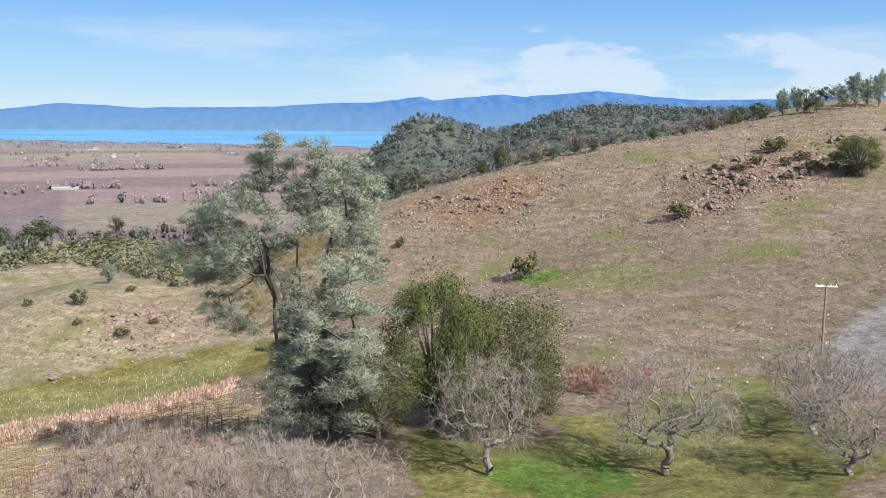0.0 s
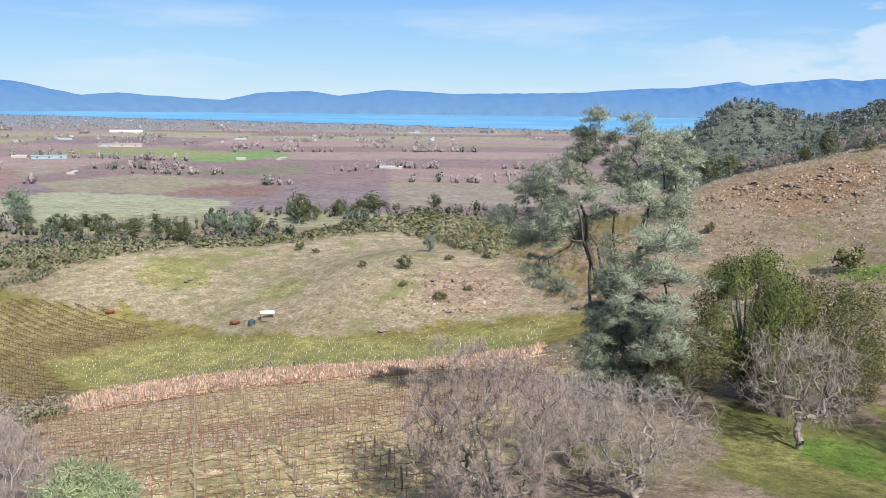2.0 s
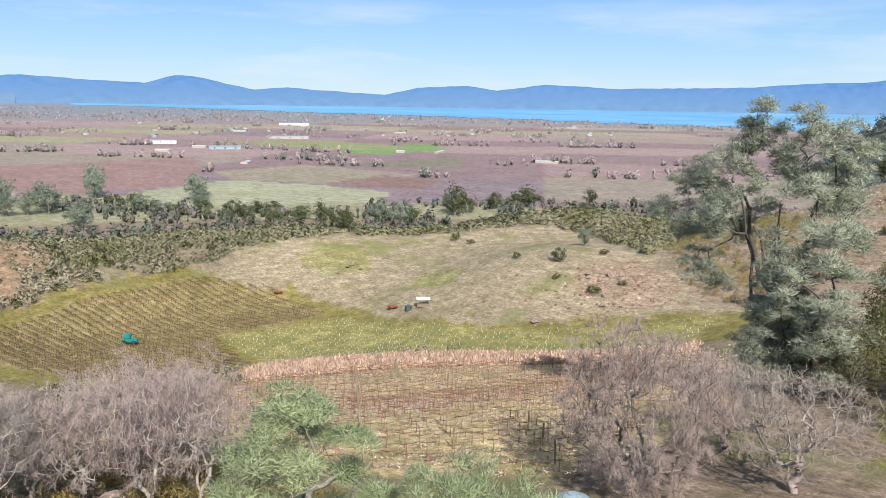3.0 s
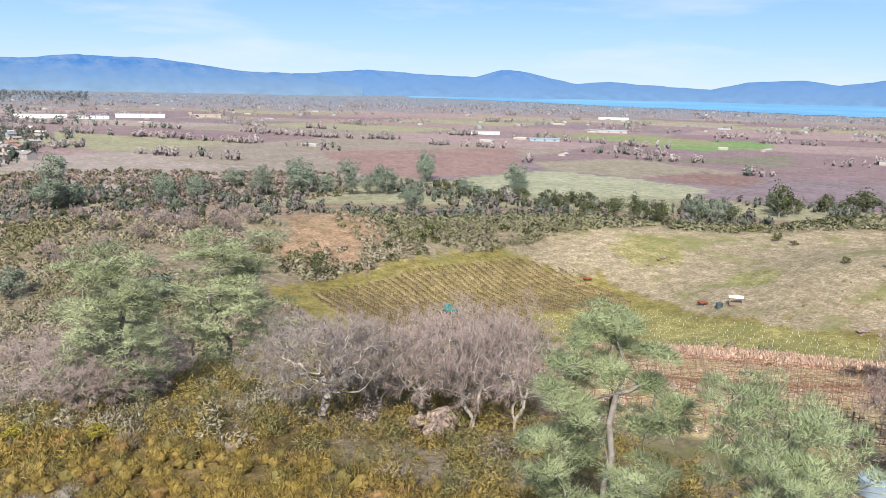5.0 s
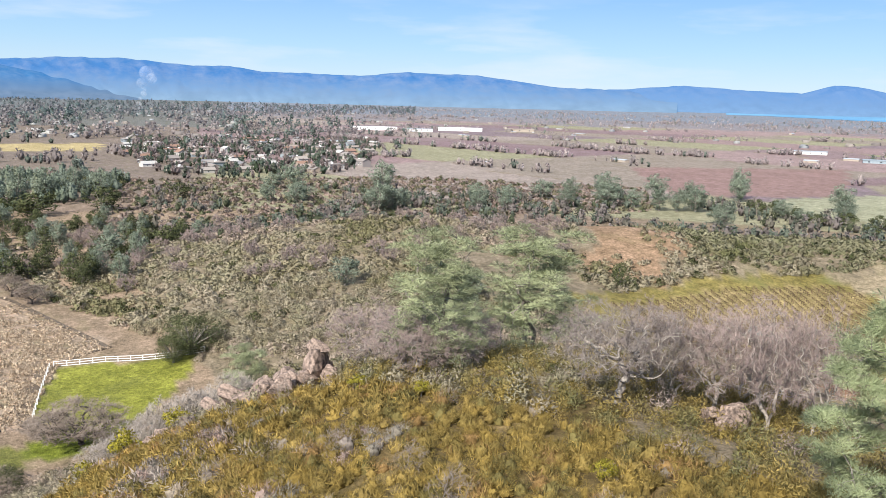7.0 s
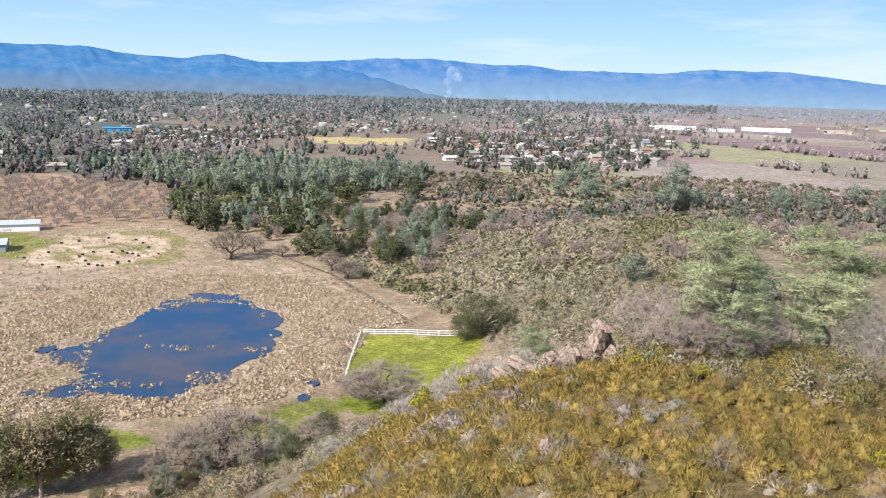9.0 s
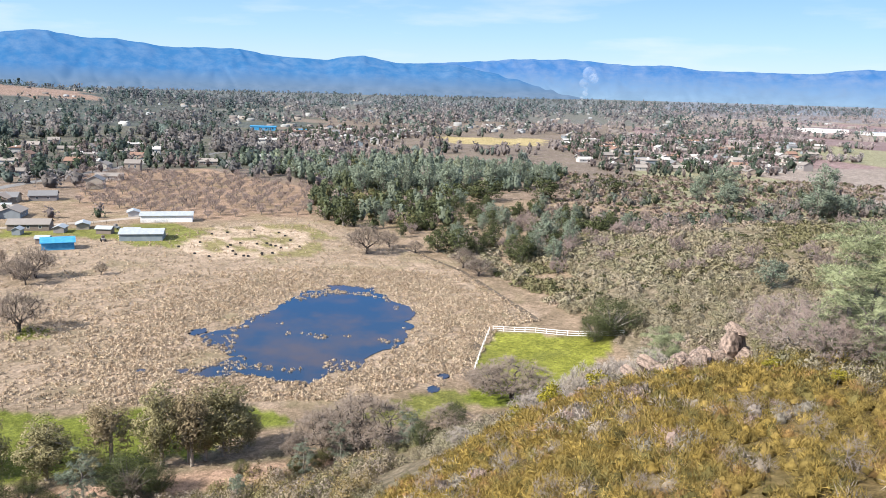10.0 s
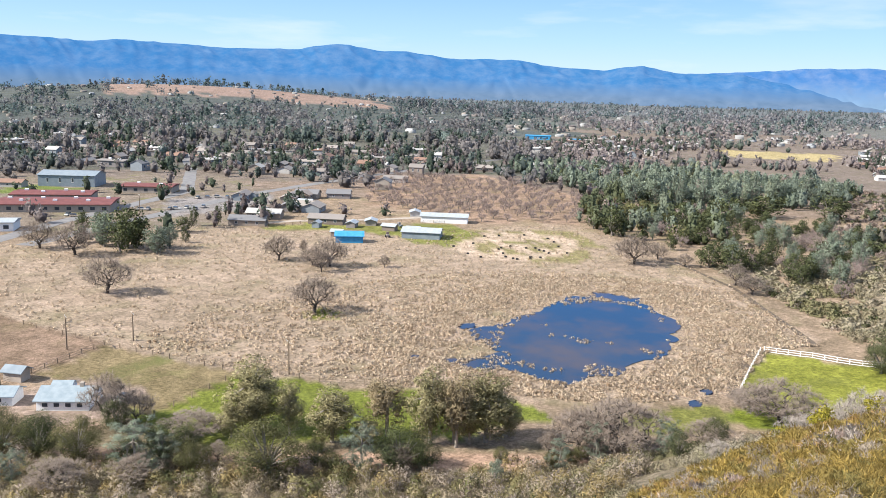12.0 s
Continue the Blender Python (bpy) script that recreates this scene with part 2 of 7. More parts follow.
# ---- shape of the land: rounded rises as x, y, height, reach ----
HOME_HILL = [(-20, 5, 2.1, 45), (20, -5, 39.5, 60), (-55, 0, 11.3, 35), (-85, -15, 8.9, 32), (-30, -30, 6.3, 35), (10, 45, -3.1, 50), (-35, 60, 17.3, 45), (40, 80, 2.4, 55), (-70, 100, 15.8, 45), (-90, 30, 17.8, 45), (20, -60, 2, 55), (-120, -5, 1.6, 35), (-15, 92, 6.2, 40), (-55, 85, -8.8, 35), (-50, 120, -3.1, 35)]
EAST_HILL = [(90, 40, 26.2, 70), (20, 150, 25.5, 70), (70, 170, 1.8, 70), (-40, 210, 1.4, 60), (30, 300, 26.1, 60), (80, 260, 14.7, 60), (150, 330, 49.3, 90), (130, 130, 14.5, 80), (-10, 330, 20.9, 60), (150, 230, 18.9, 80), (210, 400, 40.7, 110), (110, 430, -3.9, 80), (20, 440, 20.2, 80), (150, 150, 21.5, 60), (78, 225, 3.1, 32), (60, 140, -5.9, 40), (100, 95, 3.8, 45), (-40, 260, 14.4, 45), (180, 180, 5.2, 70), (15, 320, -5.6, 35)]
WEST_HILLS = [(-105, 235, 14, 38), (-100, 170, 2.1, 50), (-130, 320, 20.1, 50), (-200, 260, 10.8, 50), (-250, 140, 16, 45), (-210, 170, -1, 45), (-290, 60, 17.1, 60), (-200, 60, 5.7, 55), (-140, 80, 2.5, 50), (-150, 200, -0.1, 50), (-330, -10, 2.5, 50), (-238, 217, 8.6, 45), (-285, 205, 3.9, 50), (-226, 116, -3.7, 25), (-207, 28, 4.3, 45)]
WOODED_RIDGE = [(-27, 800, 61, 55), (90, 780, 45, 90), (180, 760, 44, 110), (290, 730, 24, 120), (400, 700, 66, 150), (-1930, -1740, 44, 520), (-1500, -1900, 26, 400)]
CX, CY, CZ = 5.0, -10.0, 63.0
NEAR, DEEP = 1500.0, 3000.0


def rises(X, Y, table):
    h = np.zeros_like(X)
    for a, b, q, r in table:
        h = h + q * np.exp(-((X - a) ** 2 + (Y - b) ** 2) / (2 * (0.75 * r) ** 2))
    return h


def height(X, Y):
    """Ground height at true plan places."""
    X, Y = np.asarray(X, float), np.asarray(Y, float)
    h = np.maximum(rises(X, Y, HOME_HILL + EAST_HILL + WEST_HILLS), 0)
    s = np.clip(h / 6, 0, 1)
    return h * s * s * (3 - 2 * s) + rises(X, Y, WOODED_RIDGE)


def drawn_in(X, Y, Z):
    """The far plain, drawn in towards the middle so that all of it lies within five kilometres."""
    X, Y, Z = (np.asarray(v, float) for v in (X, Y, Z))
    d = np.hypot(X - CX, Y - CY)
    k = np.where(d > NEAR, (NEAR + DEEP * (1 - np.exp(-(d - NEAR) / DEEP))) / np.maximum(d, 1), 1.0)
    return CX + (X - CX) * k, CY + (Y - CY) * k, CZ + (Z - CZ) * k


def ground(x, y):
    return float(height(x, y))


def land(x, y, z=0.0):
    """Where a thing at the true plan place x, y stands."""
    X, Y, Z = drawn_in(x, y, height(x, y) + z)
    return float(X), float(Y), float(Z)

# ---- land cover ----
def value_noise(X, Y, size, seed=0.0):
    x, y = X / size + seed * 17.3, Y / size - seed * 9.1
    i, j = np.floor(x), np.floor(y)
    u, v = x - i, y - j
    u, v = u * u * (3 - 2 * u), v * v * (3 - 2 * v)

    def h(a, b):
        return np.mod(np.sin(a * 127.1 + b * 311.7 + seed * 7.7) * 43758.5453, 1.0)
    return (h(i, j) * (1 - u) + h(i + 1, j) * u) * (1 - v) + (h(i, j + 1) * (1 - u) + h(i + 1, j + 1) * u) * v


def inside(X, Y, outline):
    hit = np.zeros(np.shape(X), bool)
    n = len(outline)
    for k in range(n):
        (ax, ay), (bx, by) = outline[k], outline[(k + 1) % n]
        if ay != by:
            hit ^= ((ay > Y) != (by > Y)) & (X < (bx - ax) * (Y - ay) / (by - ay) + ax)
    return hit


KNOLL = [(-212, 188), (-212, 220), (-199, 250), (-165, 280), (-136, 292), (-112, 284), (-78, 243), (-62, 223), (-43, 203), (-67, 194), (-118, 186), (-158, 196), (-183, 200)]
VINE_EDGE = [(-205, 90), (-216, 146), (-214, 190), (-187, 202), (-150, 197), (-118, 187), (-67, 195), (-38, 205), (-30, 190), (-36, 165), (-62, 154), (-100, 150), (-128, 130), (-140, 98), (-170, 88)]
OLD_VINES = [(-197, 100), (-207, 146), (-206, 183), (-187, 195), (-156, 189), (-169, 154), (-136, 134), (-146, 102), (-170, 96)]
NEW_VINES = [(-167, 154), (-152, 188), (-122, 182), (-85, 182), (-62, 191), (-43, 198), (-45, 170), (-62, 158), (-100, 152), (-133, 137)]
HEDGE = [(-131, 134), (-100, 148), (-67, 153), (-40, 160), (-38, 144), (-60, 137), (-76, 123), (-92, 108), (-104, 101), (-125, 112)]
TRELLIS = [(-112, 95), (-104, 101), (-92, 108), (-76, 123), (-60, 137), (-40, 145), (-22, 110), (-20, 60), (-20, 42), (-37, 35), (-62, 48), (-90, 78)]
WALNUT_LAWN = [(-7, 62), (-5, 76), (13, 87), (33, 106), (48, 108), (42, 85), (37, 66), (20, 56), (5, 54)]
GRAVEL_ROAD = [(54, 90), (50, 104), (60, 128), (70, 142), (84, 152), (110, 158), (112, 150), (90, 146), (76, 132), (64, 108), (66, 90)]
POND = [(-177, -110), (-185, -106), (-206, -105), (-224, -104), (-236, -90), (-225, -78), (-208, -64), (-194, -62), (-173, -64), (-158, -69), (-146, -75), (-148, -85), (-149, -90), (-145, -95), (-146, -104), (-158, -98), (-167, -106)]
POOLS = [(-175.9, -113.6, 3.7, 2.2), (-147.2, -103.2, 1.9, 1.9), (-232.7, -94.4, 3.0, 5.0), (-150.0, -48.6, 2.5, 1.6), (-145.4, -111.9, 1.2, 1.4), (-158.6, -48.1, 2.1, 1.4)]
MARSH = [(-113, -217), (-115, -137), (-134, -83), (-140, -62), (-160, -43), (-200, -41), (-208, -30), (-269, -62), (-306, -91), (-364, -151), (-323, -188), (-274, -213), (-261, -276), (-228, -315), (-172, -302)]
GREEN_STRIP = [(-84, -140), (-114, -136), (-118, -120), (-134, -83), (-127, -68), (-102, -88), (-80, -124)]
BELT_FLOOR = [(-30, -160), (-68, -152), (-88, -112), (-101, -88), (-113, -64), (-122, -40), (-98, -43), (-56, -45), (-10, -60)]
FARM_TRACK = [(-66, -140), (-89, -100), (-102, -80), (-113, -60), (-109, -56), (-96, -76), (-83, -96), (-60, -138)]
PADDOCK = [(-197, -42), (-194, -20), (-192, -10), (-170, -16), (-150, -26), (-162, -42)]
LAWN_STRIP = [(-130, -62), (-154, -44), (-146, -38), (-128, -50)]
FIELD_A = [(-116, -230), (-113, -177), (-91, -173), (-80, -178), (-76, -215)]
FIELD_B = [(-112, -176), (-114, -137), (-87, -134), (-91, -172)]
FARM_LAWN = [(-266, -260), (-292, -252), (-310, -222), (-328, -200), (-320, -182), (-276, -167), (-280, -194), (-288, -218)]
BIKE_TRACK = [(-325, -186), (-345, -150), (-318, -128), (-274, -122), (-264, -154), (-290, -170)]
ORCHARD = [(-496, -357), (-560, -297), (-476, -187), (-372, -150), (-340, -197), (-366, -271)]
DIRT_PATCH = [(-270, 126), (-292, 150), (-250, 168), (-228, 146), (-214, 128), (-236, 112)]
GREEN_FARM = [(-680, 872), (-749, 996), (-716, 1143), (-606, 1035), (-605, 866)]
GREEN_FARM_B = [(-1000, 950), (-880, 1120), (-640, 1010), (-700, 900)]
PALE_FARM = [(-485, 387), (-503, 504), (-434, 509), (-339, 498), (-325, 450), (-400, 335)]
PLOUGHED = [(-425, 521), (-431, 618), (-368, 612), (-341, 526)]
RED_FIELD = [(-769, 433), (-730, 682), (-494, 460), (-496, 404), (-516, 327)]
OLIVE_FIELD = [(-574, 549), (-567, 674), (-404, 638), (-403, 578), (-435, 517), (-512, 509)]
DARK_FIELD = [(-548, 668), (-516, 909), (-423, 745), (-445, 713)]
STRAW_PARK = [(-960, -190), (-1090, -230), (-1120, -90), (-980, -80)]
LAKE_NEAR = ((-10, 2500), (8, 2700), (14, 2950), (20, 3250), (30, 4000), (40, 4900), (47, 6500), (52, 8200))
BRUSH_SLOPE = [(-24, 18), (-44, 9), (-58, 2), (-70, -5), (-80, -13), (-96, -25), (-78, -38), (-52, -44), (-20, -48), (24, -50), (40, -20), (32, 10), (0, 20)]
SCHOOL_GROUNDS = [(-160, -290), (-250, -245), (-345, -235), (-352, -318), (-372, -345), (-420, -420), (-345, -500), (-200, -440)]
COVERS = [                                                    # outline, ragged edge, colour, greenness
    (BRUSH_SLOPE, 6, (0.22, 0.165, 0.075), 0.2), (VINE_EDGE, 4, (0.25, 0.215, 0.075), 0.5), (KNOLL, 6, (0.355, 0.30, 0.205), 0.75), (OLD_VINES, 1.5, (0.31, 0.252, 0.12), 0.4), (NEW_VINES, 1.5, (0.315, 0.29, 0.11), 0.6),
    (HEDGE, 5, (0.58, 0.41, 0.30), 0.1), (TRELLIS, 3, (0.59, 0.48, 0.27), 0.5), (WALNUT_LAWN, 7, (0.25, 0.24, 0.09), 0.7), (GRAVEL_ROAD, 1, (0.36, 0.33, 0.31), 0.0),
    (MARSH, 5, (0.41, 0.325, 0.245), 0.25), (GREEN_STRIP, 3, (0.20, 0.235, 0.045), 0.2), (BELT_FLOOR, 4, (0.25, 0.21, 0.14), 0.4), (FARM_TRACK, 1.5, (0.50, 0.35, 0.26), 0.0), (PADDOCK, 1, (0.28, 0.30, 0.055), 0.3),
    (LAWN_STRIP, 2, (0.21, 0.22, 0.06), 0.4), (FIELD_A, 1, (0.29, 0.21, 0.15), 0.2), (FIELD_B, 1, (0.28, 0.225, 0.125), 0.8), ([(-200, -325), (-262, -268), (-340, -282), (-352, -318), (-372, -345), (-420, -420), (-345, -500), (-200, -440)], 6, (0.27, 0.225, 0.18), 0.5), ([(-275, -425), (-310, -425), (-300, -465), (-262, -455)], 3, (0.17, 0.22, 0.06), 0.3), ([(-313, -364), (-360, -332), (-318, -300), (-262, -316)], 3, (0.31, 0.29, 0.28), 0.0), ([(-72, -150), (-84, -138), (-96, -146), (-92, -160), (-78, -166)], 3, (0.42, 0.33, 0.27), 0.0), (FARM_LAWN, 4, (0.24, 0.25, 0.075), 0.8),
    (BIKE_TRACK, 6, (0.30, 0.265, 0.13), 0.6), (ORCHARD, 4, (0.36, 0.26, 0.19), 0.2), (DIRT_PATCH, 8, (0.35, 0.245, 0.165), 0.3),
    (GREEN_FARM, 5, (0.19, 0.30, 0.12), 0.1), (GREEN_FARM_B, 5, (0.26, 0.29, 0.15), 0.2), (RED_FIELD, 5, (0.30, 0.205, 0.19), 0.0), (OLIVE_FIELD, 4, (0.30, 0.27, 0.21), 0.1), (DARK_FIELD, 4, (0.215, 0.20, 0.16), 0.1), (PALE_FARM, 5, (0.36, 0.37, 0.26), 0.1), (PLOUGHED, 3, (0.25, 0.17, 0.155), 0.0), (STRAW_PARK, 6, (0.48, 0.40, 0.21), 0.1)]


def far_shore(az):
    return np.interp(az, [a for a, d in LAKE_NEAR], [d for a, d in LAKE_NEAR])


def cover(X, Y, Z):
    """Base colour and greenness of the ground, with distant haze put into the colour."""
    d = np.hypot(X - CX, Y - CY)
    az = np.degrees(np.arctan2(-(X - CX), Y - CY))
    n1, n2 = value_noise(X, Y, 60, 1), value_noise(X, Y, 17, 2)
    out = np.zeros(X.shape + (4,))
    out[:] = (0.27, 0.228, 0.165, 0.2)                                         # scrub floor
    hill = (X > -62 + 25 * (n1 - 0.5)) & (Y > 24) & (Y < 520) & (Z > 9)
    out[hill] = (0.30, 0.235, 0.175, 0.8)
    wood = (Y > 560) & (Z > 3) & (X > -300)
    out[wood] = (0.125, 0.145, 0.12, 0.0)
    flat = (d > 330) & (Z < 4) | (d > 1500)
    out[flat] = (0.27, 0.215, 0.16, 0.3)
    out[flat & (d < 800) & (az > 62)] = (0.30, 0.235, 0.185, 0.03)
    out[(d <= 480) & (Z < 2.5) & (az > 84)] = (0.35, 0.27, 0.195, 0.3)
    # patchwork of fields on the plain
    plain_ = flat & (d > 480) & (az < 88) | (flat & (d > 2600))
    a = radians(24)
    u, v = X * math.cos(a) + Y * math.sin(a), -X * math.sin(a) + Y * math.cos(a)
    v = v + 40 * np.floor(np.mod(u, 1100) / 550)
    cell = np.mod(np.sin(np.floor(u / 330) * 12.9898 + np.floor(v / 190) * 78.233) * 43758.5453, 1.0)
    tones = ((0.21, 0.145, 0.145), (0.26, 0.18, 0.17), (0.245, 0.20, 0.16), (0.29, 0.235, 0.20), (0.225, 0.16, 0.155), (0.26, 0.24, 0.15), (0.20, 0.15, 0.155), (0.28, 0.20, 0.185))
    for k, tone in enumerate(tones):
        pick = plain_ & (np.floor(cell * len(tones)) == k)
        # field tones made paler and bluer for the haze over the plain
        out[pick] = (tone[0] * 1.22, tone[1] * 1.30, tone[2] * 1.38, 0.05)
    lane = plain_ & (np.mod(v, 190) < 5)
    out[lane] = (0.30, 0.25, 0.19, 0.1)
    out[(d > 560) & (az > 88)] = (0.24, 0.20, 0.17, 0.2)
    out[(d > 640) & (az > 106 + 8 * n1)] = (0.15, 0.15, 0.13, 0.3)
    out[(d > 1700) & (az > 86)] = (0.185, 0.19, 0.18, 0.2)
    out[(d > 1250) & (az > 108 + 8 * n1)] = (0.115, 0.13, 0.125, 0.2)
    # blue-grey here paints distant haze onto the valley floor
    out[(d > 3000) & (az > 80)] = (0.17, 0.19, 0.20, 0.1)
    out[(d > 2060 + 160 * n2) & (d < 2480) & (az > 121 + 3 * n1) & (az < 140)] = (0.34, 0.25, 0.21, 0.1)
    # haze again as colour, bluer in the farther band of the plain
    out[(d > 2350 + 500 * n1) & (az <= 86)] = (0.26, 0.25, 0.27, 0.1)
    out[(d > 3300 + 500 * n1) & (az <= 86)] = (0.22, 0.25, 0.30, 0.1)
    for outline, rag, tone, green in COVERS:
        jx, jy = X + rag * 2 * (value_noise(X, Y, 9, 3) - 0.5), Y + rag * 2 * (value_noise(X, Y, 9, 4) - 0.5)
        out[inside(jx, jy, outline)] = (*tone, green)
    for cx, cy, rx, ry in ((-297, -152, 28, 19), (-284, -144, 13, 9), (-306, -156, 12, 8), (-302, -140, 17, 9), (-318, -164, 13, 10)):   # loops of the earth track
        out[np.abs(np.hypot((X - cx) / rx, (Y - cy) / ry) + 0.16 * (n2 - 0.5) - 1) < 0.19] = (0.60, 0.48, 0.37, 0.0)
    # trodden and stony places on the slopes, lusher hollows
    for x, y, r, tone, g in ((72, 228, 12, (0.30, 0.22, 0.165), 0.0), (90, 240, 19, (0.28, 0.205, 0.155), 0.0), (12, 270, 20, (0.30, 0.205, 0.14), 0.0), (-6, 277, 12, (0.31, 0.22, 0.15), 0.0),
                             (-78, 215, 15, (0.34, 0.26, 0.19), 0.0), (36, 195, 15, (0.27, 0.25, 0.13), 0.8), (24, 212, 5, (0.15, 0.24, 0.05), 1.0), (12, 72, 6, (0.15, 0.23, 0.05), 1.0),
                             (-186, 226, 13, (0.30, 0.275, 0.13), 0.8), (-135, 222, 10, (0.29, 0.27, 0.13), 0.8), (-148, -36, 6, (0.22, 0.27, 0.04), 0.6), (-164, -152, 5, (0.22, 0.24, 0.05), 0.8)):
        out[np.hypot(X - x, (Y - y) * 1.1) < r * (0.55 + 0.9 * n2)] = (*tone, g)
    return out * np.array([0.70, 0.70, 0.70, 1.0])


# ---- the ground: one sheet to the horizon ----
def quick_mesh(name, V, F, mat, tint=None, smooth=False, normals=None):
    """A mesh from arrays of places and of faces with three or four corners."""
    V, F = np.asarray(V, np.float32), np.asarray(F, np.int32)
    me = bpy.data.meshes.new(name)
    me.vertices.add(len(V))
    me.vertices.foreach_set("co", V.ravel())
    me.loops.add(F.size)
    me.loops.foreach_set("vertex_index", F.ravel())
    me.polygons.add(len(F))
    me.polygons.foreach_set("loop_start", np.arange(0, F.size, F.shape[1], dtype=np.int32))
    if smooth:
        me.polygons.foreach_set("use_smooth", np.ones(len(F), bool))
    if tint is not None:
        at = me.attributes.new("cover" if tint.shape[1] == 4 and name == "ground" else "tint", "FLOAT_COLOR", "POINT")
        rgba = np.ones((len(V), 4), np.float32)
        rgba[:, :tint.shape[1]] = tint
        at.data.foreach_set("color", rgba.ravel())
    me.materials.append(mat)
    if normals is not None:                                    # rounded masses of foliage
        me.polygons.foreach_set("use_smooth", np.ones(len(F), bool))
        me.attributes.new("custom_normal", "FLOAT_VECTOR", "POINT").data.foreach_set("vector", np.asarray(normals, np.float32).ravel())
    me.update()
    me.validate()
    return me


def sheet(R, A):
    """Faces of a grid of rings R by bearings A."""
    i, j = np.meshgrid(np.arange(R - 1), np.arange(A - 1), indexing="ij")
    a = (i * A + j).ravel()
    return np.stack([a, a + 1, a + A + 1, a + A], -1)


def make_ground():
    bearings = np.radians(np.concatenate([np.arange(-34, 152, 0.4), np.arange(152, 326.1, 2.0)]))
    rings = np.concatenate([[0.5], np.geomspace(4, 14, 8), np.geomspace(14.5, 4640, 310)])
    rr, aa = np.meshgrid(rings, bearings, indexing="ij")
    true = rr.copy()
    far = rr > NEAR
    true[far] = NEAR - DEEP * np.log(np.maximum(1 - (rr[far] - NEAR) / DEEP, 0.02))
    X, Y = CX - np.sin(aa) * true, CY + np.cos(aa) * true
    Z = height(X, Y)
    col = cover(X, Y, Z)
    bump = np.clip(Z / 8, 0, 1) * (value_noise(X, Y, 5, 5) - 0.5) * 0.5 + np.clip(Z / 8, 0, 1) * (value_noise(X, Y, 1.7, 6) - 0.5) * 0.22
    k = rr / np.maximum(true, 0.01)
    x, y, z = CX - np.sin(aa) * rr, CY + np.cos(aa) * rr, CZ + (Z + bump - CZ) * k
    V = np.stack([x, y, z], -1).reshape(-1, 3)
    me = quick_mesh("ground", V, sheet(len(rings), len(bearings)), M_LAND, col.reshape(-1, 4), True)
    return tagged(new("ground", me), "dry winter grassland, scrub, vineyards and valley fields", "ground", kind="structure")


make_ground()


def make_lake():
    az = np.linspace(-8, 54, 78)
    V = []
    for s in np.linspace(0, 1, 10):
        for a in az:
            d0 = far_shore(a) + 120 * math.sin(a * 2.1) + 60 * math.sin(a * 5.3)
            d = d0 + (11500 - d0) * s ** 2 if d0 < 11500 else 11500
            X, Y, Z = drawn_in(CX - math.sin(radians(a)) * d, CY + math.cos(radians(a)) * d, 1.2 + 2.0 * s)
            V.append((X, Y, Z))
    F = sheet(10, len(az))
    tagged(new("lake", quick_mesh("lake", V, F, M_LAKE)), "wide bright blue lake in front of far mountains", "water", kind="structure")


make_lake()


def ridge_backdrop(name, profile, near, deep, foot, mat, label, seed, rough=0.12):
    """A far range: bearing and height of its skyline in degrees, with spurs and valleys."""
    az = np.arange(profile[0][0], profile[-1][0], 0.1)
    top = np.interp(az, [p[0] for p in profile], [p[1] for p in profile])
    top = top + rough * 0.5 * (value_noise(az, az * 0, 1.1, seed) - 0.5) + rough * 0.4 * (value_noise(az, az * 0, 0.45, seed + 1) - 0.5)
    rows = 34
    V = []
    for i in range(rows):
        s = i / (rows - 1)
        spur = (1 - np.abs(2 * value_noise(az + 3.0 * s, az * 0 + s * 2.4, 2.2, seed + 2) - 1)) * 0.55 + (1 - np.abs(2 * value_noise(az - 1.6 * s, az * 0 + s * 2.2, 0.8, seed + 3) - 1)) * 0.45
        d = near + deep * s + (spur - 0.5) * deep * 0.22 * math.sin(math.pi * min(s * 1.1, 1))
        el = foot + (top - foot) * (s ** 0.8) * (1 + 0.35 * (spur - 0.5) * math.sin(math.pi * s))
        a = np.radians(az)
        el = el + 0.10 * (value_noise(az, az * 0 + s * 3, 0.5, seed + 4) - 0.5) * math.sin(math.pi * s)
        V.append(np.stack([CX - np.sin(a) * d, CY + np.cos(a) * d, CZ + np.tan(np.radians(el)) * d], -1))
    back = V[-1].copy()
    back[:, 2] -= 60
    V.append(back + np.stack([-np.sin(a) * 60, np.cos(a) * 60, 0 * a], -1))
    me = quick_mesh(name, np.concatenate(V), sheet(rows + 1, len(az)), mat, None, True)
    tagged(new(name, me), label, "mountain range", kind="structure")


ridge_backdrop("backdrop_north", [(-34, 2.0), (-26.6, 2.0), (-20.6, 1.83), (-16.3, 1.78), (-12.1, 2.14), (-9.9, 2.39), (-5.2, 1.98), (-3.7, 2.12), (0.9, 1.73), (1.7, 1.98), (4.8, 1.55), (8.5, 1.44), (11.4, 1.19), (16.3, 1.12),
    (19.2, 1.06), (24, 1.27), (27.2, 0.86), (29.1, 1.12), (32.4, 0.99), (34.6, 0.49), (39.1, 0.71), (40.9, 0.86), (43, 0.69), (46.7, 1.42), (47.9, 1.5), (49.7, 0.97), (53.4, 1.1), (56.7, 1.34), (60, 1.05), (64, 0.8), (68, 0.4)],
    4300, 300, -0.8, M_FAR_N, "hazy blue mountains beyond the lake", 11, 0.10)
